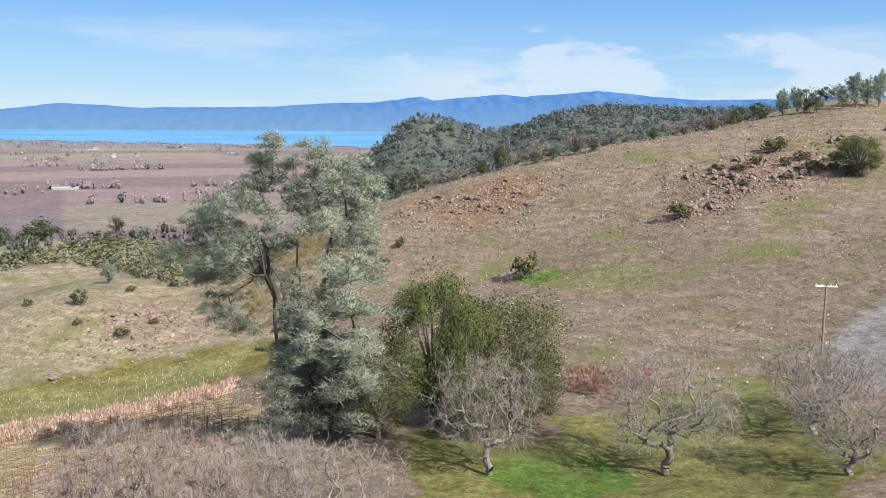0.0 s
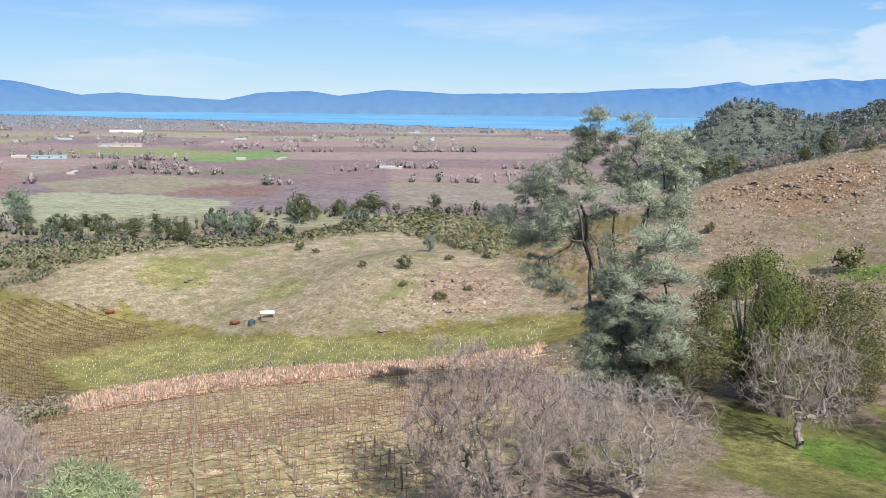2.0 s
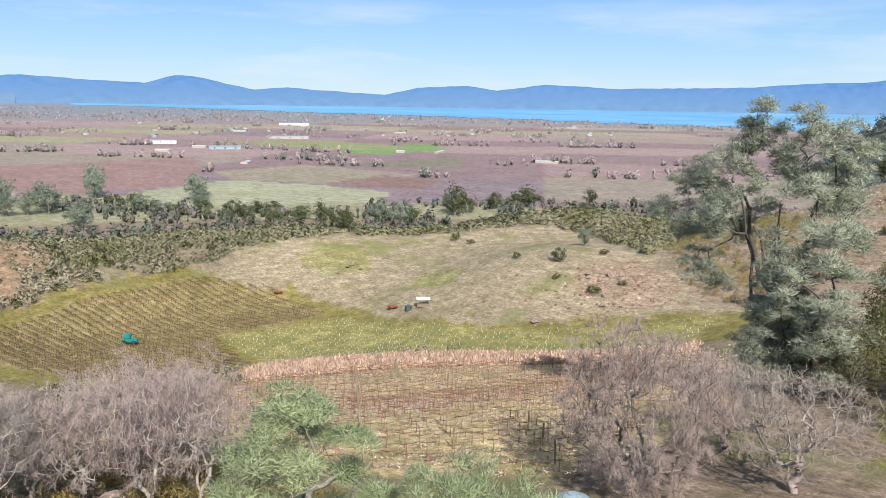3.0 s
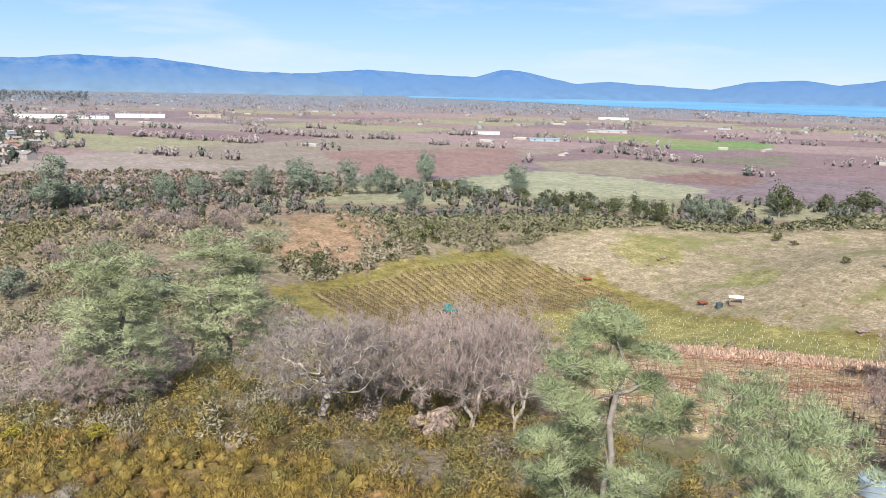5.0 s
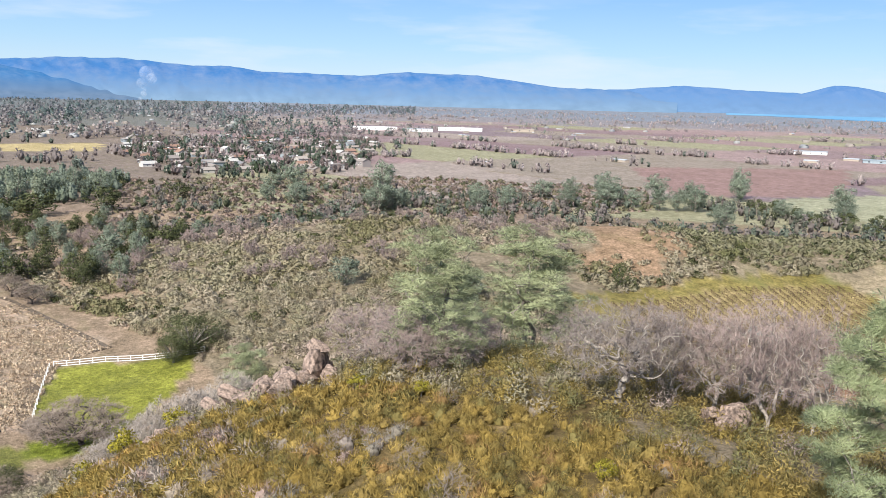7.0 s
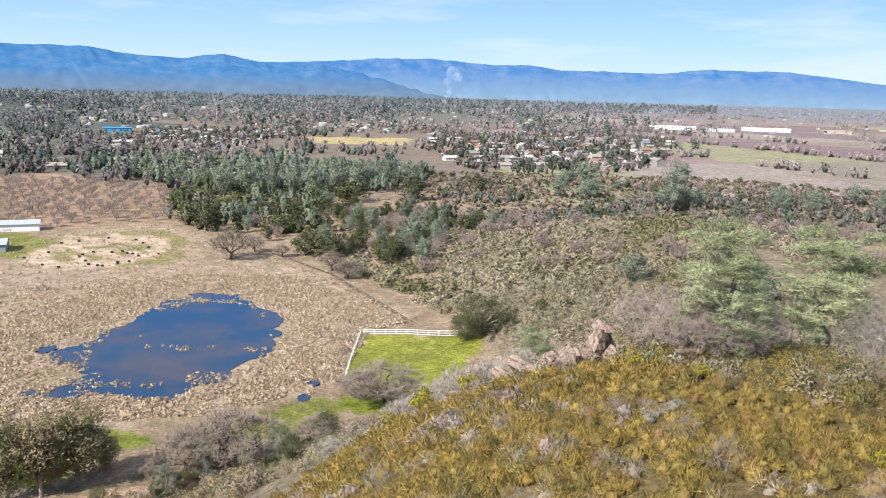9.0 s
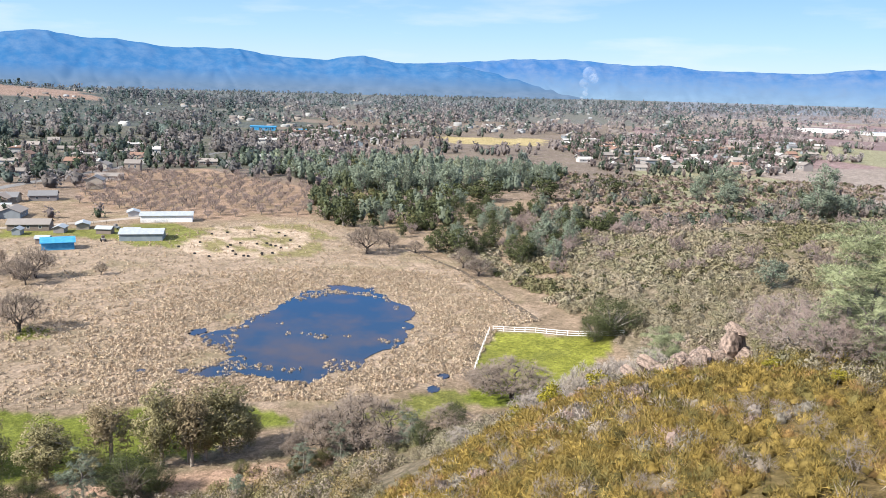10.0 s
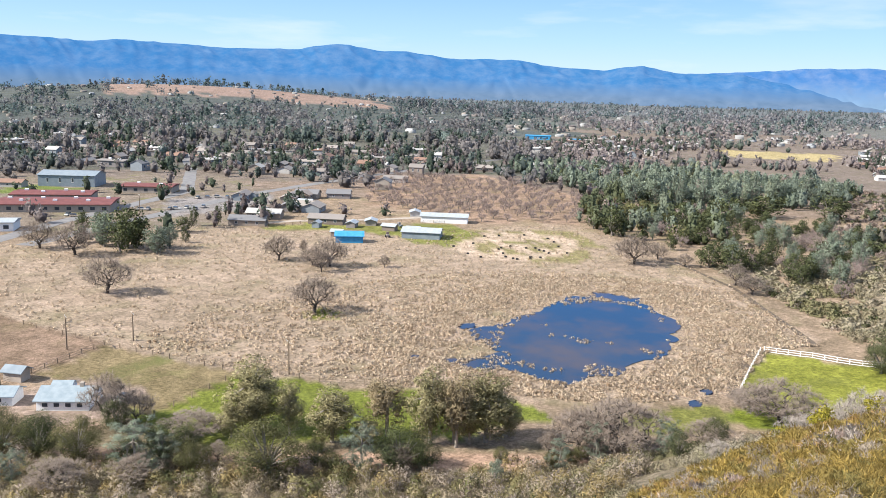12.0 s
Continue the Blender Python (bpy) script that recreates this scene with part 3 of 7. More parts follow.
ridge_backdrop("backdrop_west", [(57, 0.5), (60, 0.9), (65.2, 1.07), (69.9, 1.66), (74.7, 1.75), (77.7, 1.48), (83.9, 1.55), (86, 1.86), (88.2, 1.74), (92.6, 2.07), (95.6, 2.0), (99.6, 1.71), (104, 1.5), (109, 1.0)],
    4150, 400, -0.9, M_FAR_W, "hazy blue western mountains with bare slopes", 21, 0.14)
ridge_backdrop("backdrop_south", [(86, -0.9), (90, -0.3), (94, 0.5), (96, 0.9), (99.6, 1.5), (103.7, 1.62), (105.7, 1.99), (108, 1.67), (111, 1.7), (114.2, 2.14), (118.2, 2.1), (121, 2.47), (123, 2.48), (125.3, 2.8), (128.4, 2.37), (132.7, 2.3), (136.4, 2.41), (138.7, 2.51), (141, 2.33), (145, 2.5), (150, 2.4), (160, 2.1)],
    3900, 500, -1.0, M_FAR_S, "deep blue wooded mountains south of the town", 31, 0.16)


def make_pond():
    pts = []
    n = len(POND)
    for k in range(n):
        (ax, ay), (bx, by) = POND[k], POND[(k + 1) % n]
        for s in range(10):
            x, y = ax + (bx - ax) * s / 10, ay + (by - ay) * s / 10
            nx = (float(value_noise(np.array(x), np.array(y), 6.0, 8)) - 0.5) * 5 + (float(value_noise(np.array(x), np.array(y), 1.6, 28)) - 0.5) * 2.4
            ny = (float(value_noise(np.array(x), np.array(y), 6.0, 9)) - 0.5) * 5 + (float(value_noise(np.array(x), np.array(y), 1.6, 29)) - 0.5) * 2.4
            pts.append((x + nx, y + ny, 0.14))
    bm = bmesh.new()
    bm.faces.new([bm.verts.new(p) for p in pts])
    bmesh.ops.triangulate(bm, faces=bm.faces[:])
    me = bpy.data.meshes.new("pond")
    bm.to_mesh(me)
    me.materials.append(M_POND)
    tagged(new("pond", me), "dark blue marsh pond among dry sedge", "water", kind="structure")


make_pond()


def make_pool(px, py, rx, ry):
    """A small ragged pool among the sedge."""
    bm = bmesh.new()
    bm.faces.new([bm.verts.new((px + rx * math.cos(0.262 * k) * (0.85 + 0.25 * math.sin(2.3 * k + px)), py + ry * math.sin(0.262 * k) * (0.85 + 0.25 * math.sin(2.9 * k + py)), 0.10)) for k in range(24)])
    bmesh.ops.triangulate(bm, faces=bm.faces[:])
    me = bpy.data.meshes.new("pool")
    bm.to_mesh(me)
    bm.free()
    me.materials.append(M_POND)
    tagged(new("pool", me), "small dark pool among dry sedge", "water", kind="structure")


for spot in POOLS:
    make_pool(*spot)

# ---- plants ----
def unit(v):
    return v / np.maximum(np.linalg.norm(v, axis=-1, keepdims=True), 1e-9)


def frames(d):
    """Two directions square to each of d."""
    ref = np.where(np.abs(d[:, 2:3]) < 0.9, np.array([[0, 0, 1.0]]), np.array([[1.0, 0, 0]]))
    u = unit(np.cross(d, ref))
    return u, np.cross(d, u)


def tubes(segs, sides):
    """Tapered tubes along segments of x, y, z, x, y, z, radius, radius."""
    s = np.asarray(segs, float)
    a, b = s[:, :3], s[:, 3:6]
    u, v = frames(unit(b - a))
    ang = np.arange(sides) * 2 * math.pi / sides
    ring = np.cos(ang)[None, :, None] * u[:, None] + np.sin(ang)[None, :, None] * v[:, None]
    V = np.concatenate([a[:, None] + ring * s[:, 6, None, None], b[:, None] + ring * s[:, 7, None, None]], 1).reshape(-1, 3)
    k = np.arange(sides)
    f = np.stack([k, (k + 1) % sides, (k + 1) % sides + sides, k + sides], -1)
    F = (np.arange(len(s)) * 2 * sides)[:, None, None] + f[None]
    return V, F.reshape(-1, 4)


def spikes(segs):
    """Three-sided points along segments: twigs."""
    s = np.asarray(segs, float)
    a, b = s[:, :3], s[:, 3:6]
    u, v = frames(unit(b - a))
    ang = np.arange(3) * 2 * math.pi / 3
    ring = np.cos(ang)[None, :, None] * u[:, None] + np.sin(ang)[None, :, None] * v[:, None]
    V = np.concatenate([a[:, None] + ring * s[:, 6, None, None], b[:, None]], 1).reshape(-1, 3)
    F = (np.arange(len(s)) * 4)[:, None, None] + np.array([[0, 1, 3], [1, 2, 3], [2, 0, 3]])[None]
    return V, F.reshape(-1, 3)


def leaf_cloud(rng, C, R, n, size, long=1.0, upright=0.0, squash=1.0, mid=(0, 0, 0.2), ways=None):
    """Small four-cornered leaf sprays over balls at C with radii R, n to each, that face away from the middle."""
    m = len(C)
    d = unit(rng.normal(size=(m, n, 3)))
    pos = C[:, None] + d * (R[:, None, None] * rng.uniform(0.35, 1.0, (m, n, 1)) ** 0.5) * np.array([1, 1, squash])
    pos, d = pos.reshape(-1, 3), d.reshape(-1, 3)
    if ways is not None:                                       # sprays laid like shingles over a dome
        d = ways + 0.15 * d
    out = unit(d + 0.9 * unit(pos - np.array(mid)))
    nrm = unit(d + (0.7 if ways is None else 0.4) * rng.normal(size=d.shape))
    nrm = nrm * np.where((nrm * out).sum(-1, keepdims=True) < 0, -1, 1)
    u, v = frames(nrm)
    t = rng.uniform(0, 2 * math.pi, (len(pos), 1))
    u, v = np.cos(t) * u + np.sin(t) * v, np.cos(t) * v - np.sin(t) * u
    if upright:
        v = unit(v * (1 - upright) + np.array([[0, 0, upright]]) + 0.25 * rng.normal(size=v.shape))
        u = unit(np.cross(v, nrm))
    s = size * rng.uniform(0.6, 1.35, (len(pos), 1))
    a, b = u * s * 0.5, v * s * 0.5 * long
    V = np.stack([pos - a * 0.6 - b, pos + a - b * 0.3, pos + a * 0.5 + b, pos - a + b * 0.2], 1).reshape(-1, 3)
    return V, np.arange(len(V)).reshape(-1, 4), np.repeat(unit(out + 0.45 * nrm), 4, 0)


def leaf_spikes(rng, C, R, n, size, long=3.0, upright=0.3, squash=1.0, mid=(0, 0, 0.1)):
    """Slender three-cornered sprays over balls at C with radii R, n to each, that face away from the middle."""
    m = len(C)
    d = unit(rng.normal(size=(m, n, 3)))
    d[..., 2] = np.abs(d[..., 2]) * 0.9 - 0.15
    pos = (C[:, None] + d * (R[:, None, None] * rng.uniform(0.2, 1.0, (m, n, 1)) ** 0.5) * np.array([1, 1, squash])).reshape(-1, 3)
    d = d.reshape(-1, 3)
    way = unit(d * (1 - upright) + np.array([[0, 0, upright]]) + 0.45 * rng.normal(size=(m * n, 3)))
    out = unit(d + 0.9 * unit(pos - np.array(mid)))
    u, _ = frames(way)
    t = rng.uniform(0, 2 * math.pi, (len(pos), 1))
    u = np.cos(t) * u + np.sin(t) * np.cross(way, u)
    nrm = np.cross(u, way)
    turn = np.where((nrm * out).sum(-1, keepdims=True) < 0, -1, 1)
    u, nrm = u * turn, nrm * turn
    s = size * rng.uniform(0.6, 1.4, (len(pos), 1))
    V = np.stack([pos - u * s * 0.5, pos + u * s * 0.5, pos + way * s * long], 1).reshape(-1, 3)
    return V, np.arange(len(V)).reshape(-1, 3), np.repeat(unit(out + 0.45 * nrm), 3, 0)


def skeleton(rng, stems, points, thrift=0.35):
    """Branches that reach every point of a crown from the stems by short ways: places, parents and relative thickness."""
    pos, par, way, bare = [np.array([0, 0, -0.3])], [-1], [0.0], [0]
    for chain in stems:
        last = 0
        for k, p in enumerate(chain):
            if k < len(chain) - 2:                             # no limbs low on the stem
                bare.append(len(pos))
            pos.append(np.array(p, float))
            par.append(last)
            way.append(way[last] + float(np.linalg.norm(pos[-1] - pos[last])))
            last = len(pos) - 1
    P = np.asarray(points, float)
    d = np.linalg.norm(P[:, None] - np.array(pos)[None], axis=-1)
    d[:, bare] += 1e3
    c = d + thrift * (np.array(way)[None] + d)
    who, cost = c.argmin(1), c.min(1)
    for _ in range(len(P)):
        i = int(cost.argmin())
        pos.append(P[i])
        par.append(int(who[i]))
        way.append(way[par[-1]] + float(np.linalg.norm(P[i] - pos[par[-1]])))
        cost[i] = np.inf
        d = np.linalg.norm(P - P[i], axis=-1)
        c = d + thrift * (way[-1] + d)
        better = (c < cost) & np.isfinite(cost)
        cost[better], who[better] = c[better], len(pos) - 1
    pos, par = np.array(pos), np.array(par)
    load = np.zeros(len(pos))
    for i in range(len(pos) - 1, 0, -1):
        load[i] = max(load[i], 1.0)
        load[par[i]] += load[i]
    return pos, par, (load / load[0]) ** 0.52


def limbs(rng, pos, par, rad, bend=0.10):
    """The skeleton as bent segments for tubes."""
    c, p = np.arange(1, len(pos)), par[1:]
    a, b = pos[p], pos[c]
    ra, rb = np.minimum(rad[p], rad[c] * 1.35 + 0.004), rad[c]
    m = (a + b) / 2 + rng.normal(0, bend, a.shape) * np.linalg.norm(b - a, axis=-1, keepdims=True)
    return np.concatenate([np.column_stack([a, m, ra, (ra + rb) / 2]), np.column_stack([m, b, (ra + rb) / 2, rb])])


def wood_mesh(segs, sides):
    thick = segs[:, 6] > 0.05
    parts = [tubes(segs[q], n) for q, n in ((thick, sides), (~thick, 3)) if q.any()]
    V = np.concatenate([v for v, f in parts])
    return V, np.concatenate([parts[0][1]] + [f + len(parts[0][0]) for v, f in parts[1:]])


def stem_chains(rng, stems, reach, lean, tall):
    """Leaning stems from one foot, as chains of places."""
    out = []
    for k in range(stems):
        a = 6.283 * (k + rng.uniform(0.1, 0.7)) / stems
        o = lean * (0.25 if stems == 1 else 1.0)
        top = reach * rng.uniform(0.85, 1.1)
        out.append([np.array([math.cos(a) * o * top * f ** 1.2, math.sin(a) * o * top * f ** 1.2, top * f]) + rng.normal(0, 0.012 * tall, 3) * min(1, f * 3) for f in np.linspace(0.12, 1, 5)])
    return out


def tree_thing(name, pieces, label, category, group=""):
    """An Empty at the foot with its parts: name, places, faces, material."""
    root = tagged(new(name), label, category, group)
    for part_name, V, F, mat, *N in pieces:
        ob = new(part_name, quick_mesh(part_name, V, F, mat, None, part_name in ("trunk", "branch_frame"), N[0] if N else None))
        ob.parent = root
    return root


def bare_tree(seed, tall, wide, points, bark, twigs, name, label, category="tree", stems=1, thick=1.0, sides=6, low=0.25, fork=0.3, lean=0.35, hollow=0.45, least=0.008, spray=(9, 0.026, 0.55)):
    """A leafless tree: stems that fork into a rounded, lobed crown of fine twigs. low: where the crown begins; hollow: how much its points keep to the outside."""
    rng = np.random.RandomState(seed)
    d = unit(rng.normal(size=(points, 3)))
    lobe = 1 + 0.13 * np.sin(d[:, 0] * 5 + seed) + 0.11 * np.sin(d[:, 1] * 6 + 2 * seed) + 0.09 * np.sin(d[:, 2] * 7 + seed)
    f = (rng.uniform(hollow ** 3, 1, points) ** (1 / 3) * lobe)[:, None]
    half = tall * (1 - low) / 2
    P = d * f * np.array([wide * 0.47, wide * 0.47, half * 0.94]) + np.array([0, 0, tall * low + half])
    P[:, 2] = np.maximum(P[:, 2], 0.1 * tall)
    pos, par, rad = skeleton(rng, stem_chains(rng, stems, tall * fork, lean, tall), P)
    rad = rad * tall * 0.030 * thick
    V1, F1 = wood_mesh(limbs(rng, pos, par, np.maximum(rad, least)), sides)
    thin = np.nonzero(rad < np.percentile(rad, 80))[0]
    p = np.repeat(pos[thin], spray[0], 0)
    grain = unit(pos[thin] - pos[par[thin]])
    out = unit(pos[thin] - np.array([0, 0, tall * low * 1.1]))
    d = unit(np.repeat(0.45 * grain + 0.3 * out, spray[0], 0) + 0.85 * rng.normal(size=p.shape))
    u, _ = frames(d)
    ln = spray[2] * rng.uniform(0.45, 1.3, (len(p), 1))
    V2 = np.stack([p - u * spray[1] * 0.5, p + u * spray[1] * 0.5, p + d * ln], 1).reshape(-1, 3)
    p = np.repeat(p + d * ln * rng.uniform(0.3, 0.7, (len(p), 1)), 2, 0)
    d = unit(np.repeat(d, 2, 0) + 0.8 * rng.normal(size=p.shape))
    u, _ = frames(d)
    ln = spray[2] * rng.uniform(0.3, 0.7, (len(p), 1))
    V3 = np.stack([p - u * spray[1] * 0.4, p + u * spray[1] * 0.4, p + d * ln], 1).reshape(-1, 3)
    V2 = np.concatenate([V2, V3])
    return tree_thing(name, [("trunk", V1, F1, bark), ("twig_crown", V2, np.arange(len(V2)).reshape(-1, 3), twigs)], label, category)


def lobed_pine(seed, lobes, stems, reach, lean, density, needles, length, width, clump, leaf, bark, name, label, thick=0.024, droop=0.2, squash=0.75, category="tree", minor=0):
    """An old grey pine: dark forking stems that carry separate airy masses of needles. lobes: x, y, z and radius of the masses."""
    rng = np.random.RandomState(seed)
    L = np.asarray(lobes, float)
    if minor:                                                  # each mass in smaller, separate sprays
        q = np.repeat(L, minor, 0)
        q[:, :3] += unit(rng.normal(size=(len(q), 3))) * q[:, 3:] * rng.uniform(0.3, 1.25, (len(q), 1)) * np.array([1, 1, 0.8])
        q[:, 3] *= rng.uniform(0.28, 0.5, len(q))
        L = q
    tall = float((L[:, 2] + L[:, 3]).max())
    P = []
    for x, y, z, r in L:
        n = max(4, int(density * r * r))
        d = unit(rng.normal(size=(n, 3)))
        P.append(np.array([x, y, z]) + d * r * rng.uniform(0.15, 1.0, (n, 1)) ** 0.45 * np.array([1, 1, squash]))
    P = np.concatenate(P)
    chains = stem_chains(rng, stems, reach, lean, tall)
    pos, par, rad = skeleton(rng, chains, P, 0.22)
    for k in range(stems):                                     # every stem is stout
        for j in range(5):
            rad[1 + 5 * k + j] = max(rad[1 + 5 * k + j], 0.62 - 0.09 * j)
    V1, F1 = wood_mesh(limbs(rng, pos, par, np.maximum(rad * tall * thick, 0.02), 0.07), 6)
    V2, F2, N2 = leaf_spikes(rng, P - np.array([0, 0, droop]), clump * rng.uniform(0.6, 1.3, len(P)), needles, width, length / width, 0.12, 0.8, (0, 0, tall * 0.45))
    return tree_thing(name, [("trunk", V1, F1, bark), ("needle_crown", V2, F2, leaf, N2)], label, category)


def crown_lobes(seed, tall, wide, n, low, top=0.25):
    """Needle masses of an uneven crown, widest below its middle."""
    rng = np.random.RandomState(seed)
    out = []
    for k in range(n):
        f = (k + rng.uniform(0.2, 0.8)) / n
        h = low + (0.95 - low) * f
        w = wide * 0.36 * (top + (1 - top) * min(1.0, (1 - f) * 1.25)) * min(1.0, 0.55 + 1.6 * f)
        a = 2.4 * k + rng.uniform(-0.5, 0.5)
        out.append((math.cos(a) * w * rng.uniform(0.5, 1.1), math.sin(a) * w * rng.uniform(0.5, 1.1), tall * h, wide * rng.uniform(0.13, 0.20)))
    return out


def pine_tree(seed, tall, wide, stems, limbs, tufts, needles, length, width, leaf, bark, name, label, airy=0.5, base=0.25, category="tree", clump=0.6):
    """A grey pine: forking trunk, rising limbs, sprays of long needles."""
    rng = np.random.RandomState(seed)
    wood, tips, ways = [], [], []
    for s in range(stems):
        a0 = rng.uniform(0, 6.3)
        fork = 0.0 if s == 0 else rng.uniform(0.12, 0.3)
        top = tall * (1.0 if s == 0 else rng.uniform(0.84, 0.98))
        off = wide * (0.05 if stems == 1 else 0.30) * (0.4 if s == 0 else 1)
        n = 9
        pts = []
        for i in range(n + 1):
            f = i / n
            out = off * max(0, f - fork) ** 1.1 * 1.4
            pts.append(np.array([math.cos(a0) * out + rng.normal(0, 0.008 * tall), math.sin(a0) * out + rng.normal(0, 0.008 * tall), top * f]))
        pts[0] = np.array([0, 0, -0.3])
        r0 = tall * 0.017 * (1 if s == 0 else 0.75)
        for i in range(n):
            wood.append((*pts[i], *pts[i + 1], r0 * (1 - 0.9 * i / n) + 0.015, r0 * (1 - 0.9 * (i + 1) / n) + 0.015))
        for b in range(limbs):
            f = base + (0.98 - base) * (b + rng.uniform(0, 1)) / limbs
            i = min(int(f * n), n - 1)
            p = pts[i] + (pts[i + 1] - pts[i]) * (f * n - i)
            az = rng.uniform(0, 6.3)
            reach = wide * 0.5 * (0.56 + 0.44 * math.sin(math.pi * min(1, (1 - f) / (1 - base) * 0.8 + 0.14))) * rng.uniform(0.7, 1.2) * (1 if stems == 1 else 0.85)
            d = np.array([math.cos(az), math.sin(az), rng.uniform(-0.25, 0.25)])
            q = p
            r = r0 * 0.3 * (1 - f * 0.6)
            for j in range(3):
                d = unit(d + np.array([0, 0, 0.14]) + rng.normal(0, 0.14, 3))
                e = q + d * reach / 3
                wood.append((*q, *e, r * (1 - j / 3.4), r * (1 - (j + 1) / 3.4)))
                for k in range(tufts):
                    if rng.uniform() < 0.25 + 0.75 * (j + 1) / 3:
                        t = q + (e - q) * rng.uniform(0, 1) + rng.normal(0, airy * reach * 0.2, 3)
                        wood.append((*(q + (e - q) * rng.uniform(0, 1)), *t, 0.018, 0.008))
                        tips.append(t)
                        ways.append(unit(d + np.array([0, 0, 0.5]) + rng.normal(0, 0.5, 3)))
                q = e
            tips.append(q)
            ways.append(d)
    V1, F1 = tubes(wood, 5)
    V2, F2, N2 = leaf_spikes(rng, np.array(tips), np.full(len(tips), clump) * rng.uniform(0.7, 1.3, len(tips)), needles, width, length / width, 0.35, 0.7, (0, 0, tall * 0.45))
    return tree_thing(name, [("trunk", V1, F1, bark), ("needle_crown", V2, F2, leaf, N2)], label, category)


def leafy_tree(seed, tall, wide, clumps, leaves, size, leaf, bark, name, label, trunk=0.3, category="tree", long=1.0, ragged=0.35, low=0.03, puff=1.0, shell=0.15):
    """A broad evergreen: short trunk, limbs, and a crown of many leaf sprays in uneven clumps."""
    rng = np.random.RandomState(seed)
    C, R = [], []
    for k in range(clumps):
        d = unit(rng.normal(size=3))
        f = rng.uniform(shell, 1.0) ** 0.5
        z = (low + (1 - low) * 0.5) + d[2] * (1 - low) * 0.40 * f
        C.append((d[0] * wide * 0.37 * f, d[1] * wide * 0.37 * f, z * tall))
        R.append(wide * puff * rng.uniform(0.10, 0.19) * (1 + ragged * rng.normal() * 0.4))
    C, R = np.array(C), np.abs(np.array(R))
    V2, F2, N2 = leaf_cloud(rng, C, R, leaves, size, long, squash=0.9, mid=(0, 0, tall * 0.35))
    wood = [(0, 0, -0.3, 0, 0, tall * trunk, wide * 0.035, wide * 0.028)]
    for k in range(0, clumps, 2):
        m = np.array([C[k, 0] * 0.4, C[k, 1] * 0.4, tall * trunk + (C[k, 2] - tall * trunk) * 0.45])
        wood.append((0, 0, tall * trunk * 0.9, *m, wide * 0.016, wide * 0.011))
        wood.append((*m, *C[k], wide * 0.011, wide * 0.004))
    V1, F1 = tubes(wood, 6)
    return tree_thing(name, [("trunk", V1, F1, bark), ("crown", V2, F2, leaf, N2)], label, category)


def put_copy(master, m):
    """A copy at the pose m, whatever the size of the thing copied."""
    return copy_thing(master, m @ Matrix.Diagonal((*[1 / k for k in master.scale], 1)))


def plant(master, places, size, rng, sink=0.1):
    """Copies of a tree at x, y, tall, wide; the tree itself takes the first place. size: its own height and width."""
    for i, (x, y, tall, wide) in enumerate(places[::-1]):
        X, Y, Z = land(x, y)
        k = math.hypot(X - CX, Y - CY) / max(math.hypot(x - CX, y - CY), 1)
        m = pose(X, Y, Z - sink, 0, 0, rng.uniform(0, 360)) @ Matrix.Diagonal((wide / size[1] * k, wide / size[1] * k, tall / size[0] * k, 1))
        if i == len(places) - 1:
            master.matrix_basis = m
        else:
            put_copy(master, m)


def scatter(name, base, X, Y, S, tints, mat, label, category, rng, lift=-0.08, flat=1.0, turned=None):
    """ONE object of many plants: copies of the base shapes at X, Y with sizes S and colours."""
    Vs, Fs, Ts, Ns, at = [], [], [], [], 0
    Z = height(X, Y)
    px, py, pz = drawn_in(X, Y, Z)
    k = np.hypot(px - CX, py - CY) / np.maximum(np.hypot(X - CX, Y - CY), 1)
    which = rng.randint(0, len(base), len(X))
    turn = rng.uniform(0, 6.283, len(X)) if turned is None else np.full(len(X), turned) + rng.normal(0, 0.05, len(X))
    for b, (V, F, *N) in enumerate(base):
        sel = np.nonzero(which == b)[0]
        if not len(sel):
            continue
        c, s = np.cos(turn[sel])[:, None], np.sin(turn[sel])[:, None]
        sc = (S[sel] * k[sel])[:, None]
        W = np.stack([(c * V[None, :, 0] - s * V[None, :, 1]) * sc + px[sel, None], (s * V[None, :, 0] + c * V[None, :, 1]) * sc + py[sel, None],
                      V[None, :, 2] * sc * flat * rng.uniform(0.8, 1.2, (len(sel), 1)) + pz[sel, None] + lift], -1)
        Vs.append(W.reshape(-1, 3))
        Fs.append((at + (np.arange(len(sel)) * len(V))[:, None, None] + F[None]).reshape(-1, F.shape[1]))
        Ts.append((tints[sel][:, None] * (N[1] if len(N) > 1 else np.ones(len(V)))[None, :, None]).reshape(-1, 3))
        if N:
            N = N[0]
            Ns.append(np.stack([c * N[None, :, 0] - s * N[None, :, 1], s * N[None, :, 0] + c * N[None, :, 1], N[None, :, 2] + 0 * c], -1).reshape(-1, 3))
        at += len(sel) * len(V)
    me = quick_mesh(name, np.concatenate(Vs), np.concatenate(Fs), mat, np.concatenate(Ts), False, np.concatenate(Ns) if Ns else None)
    return tagged(new(name, me), label, category, kind="stuff")


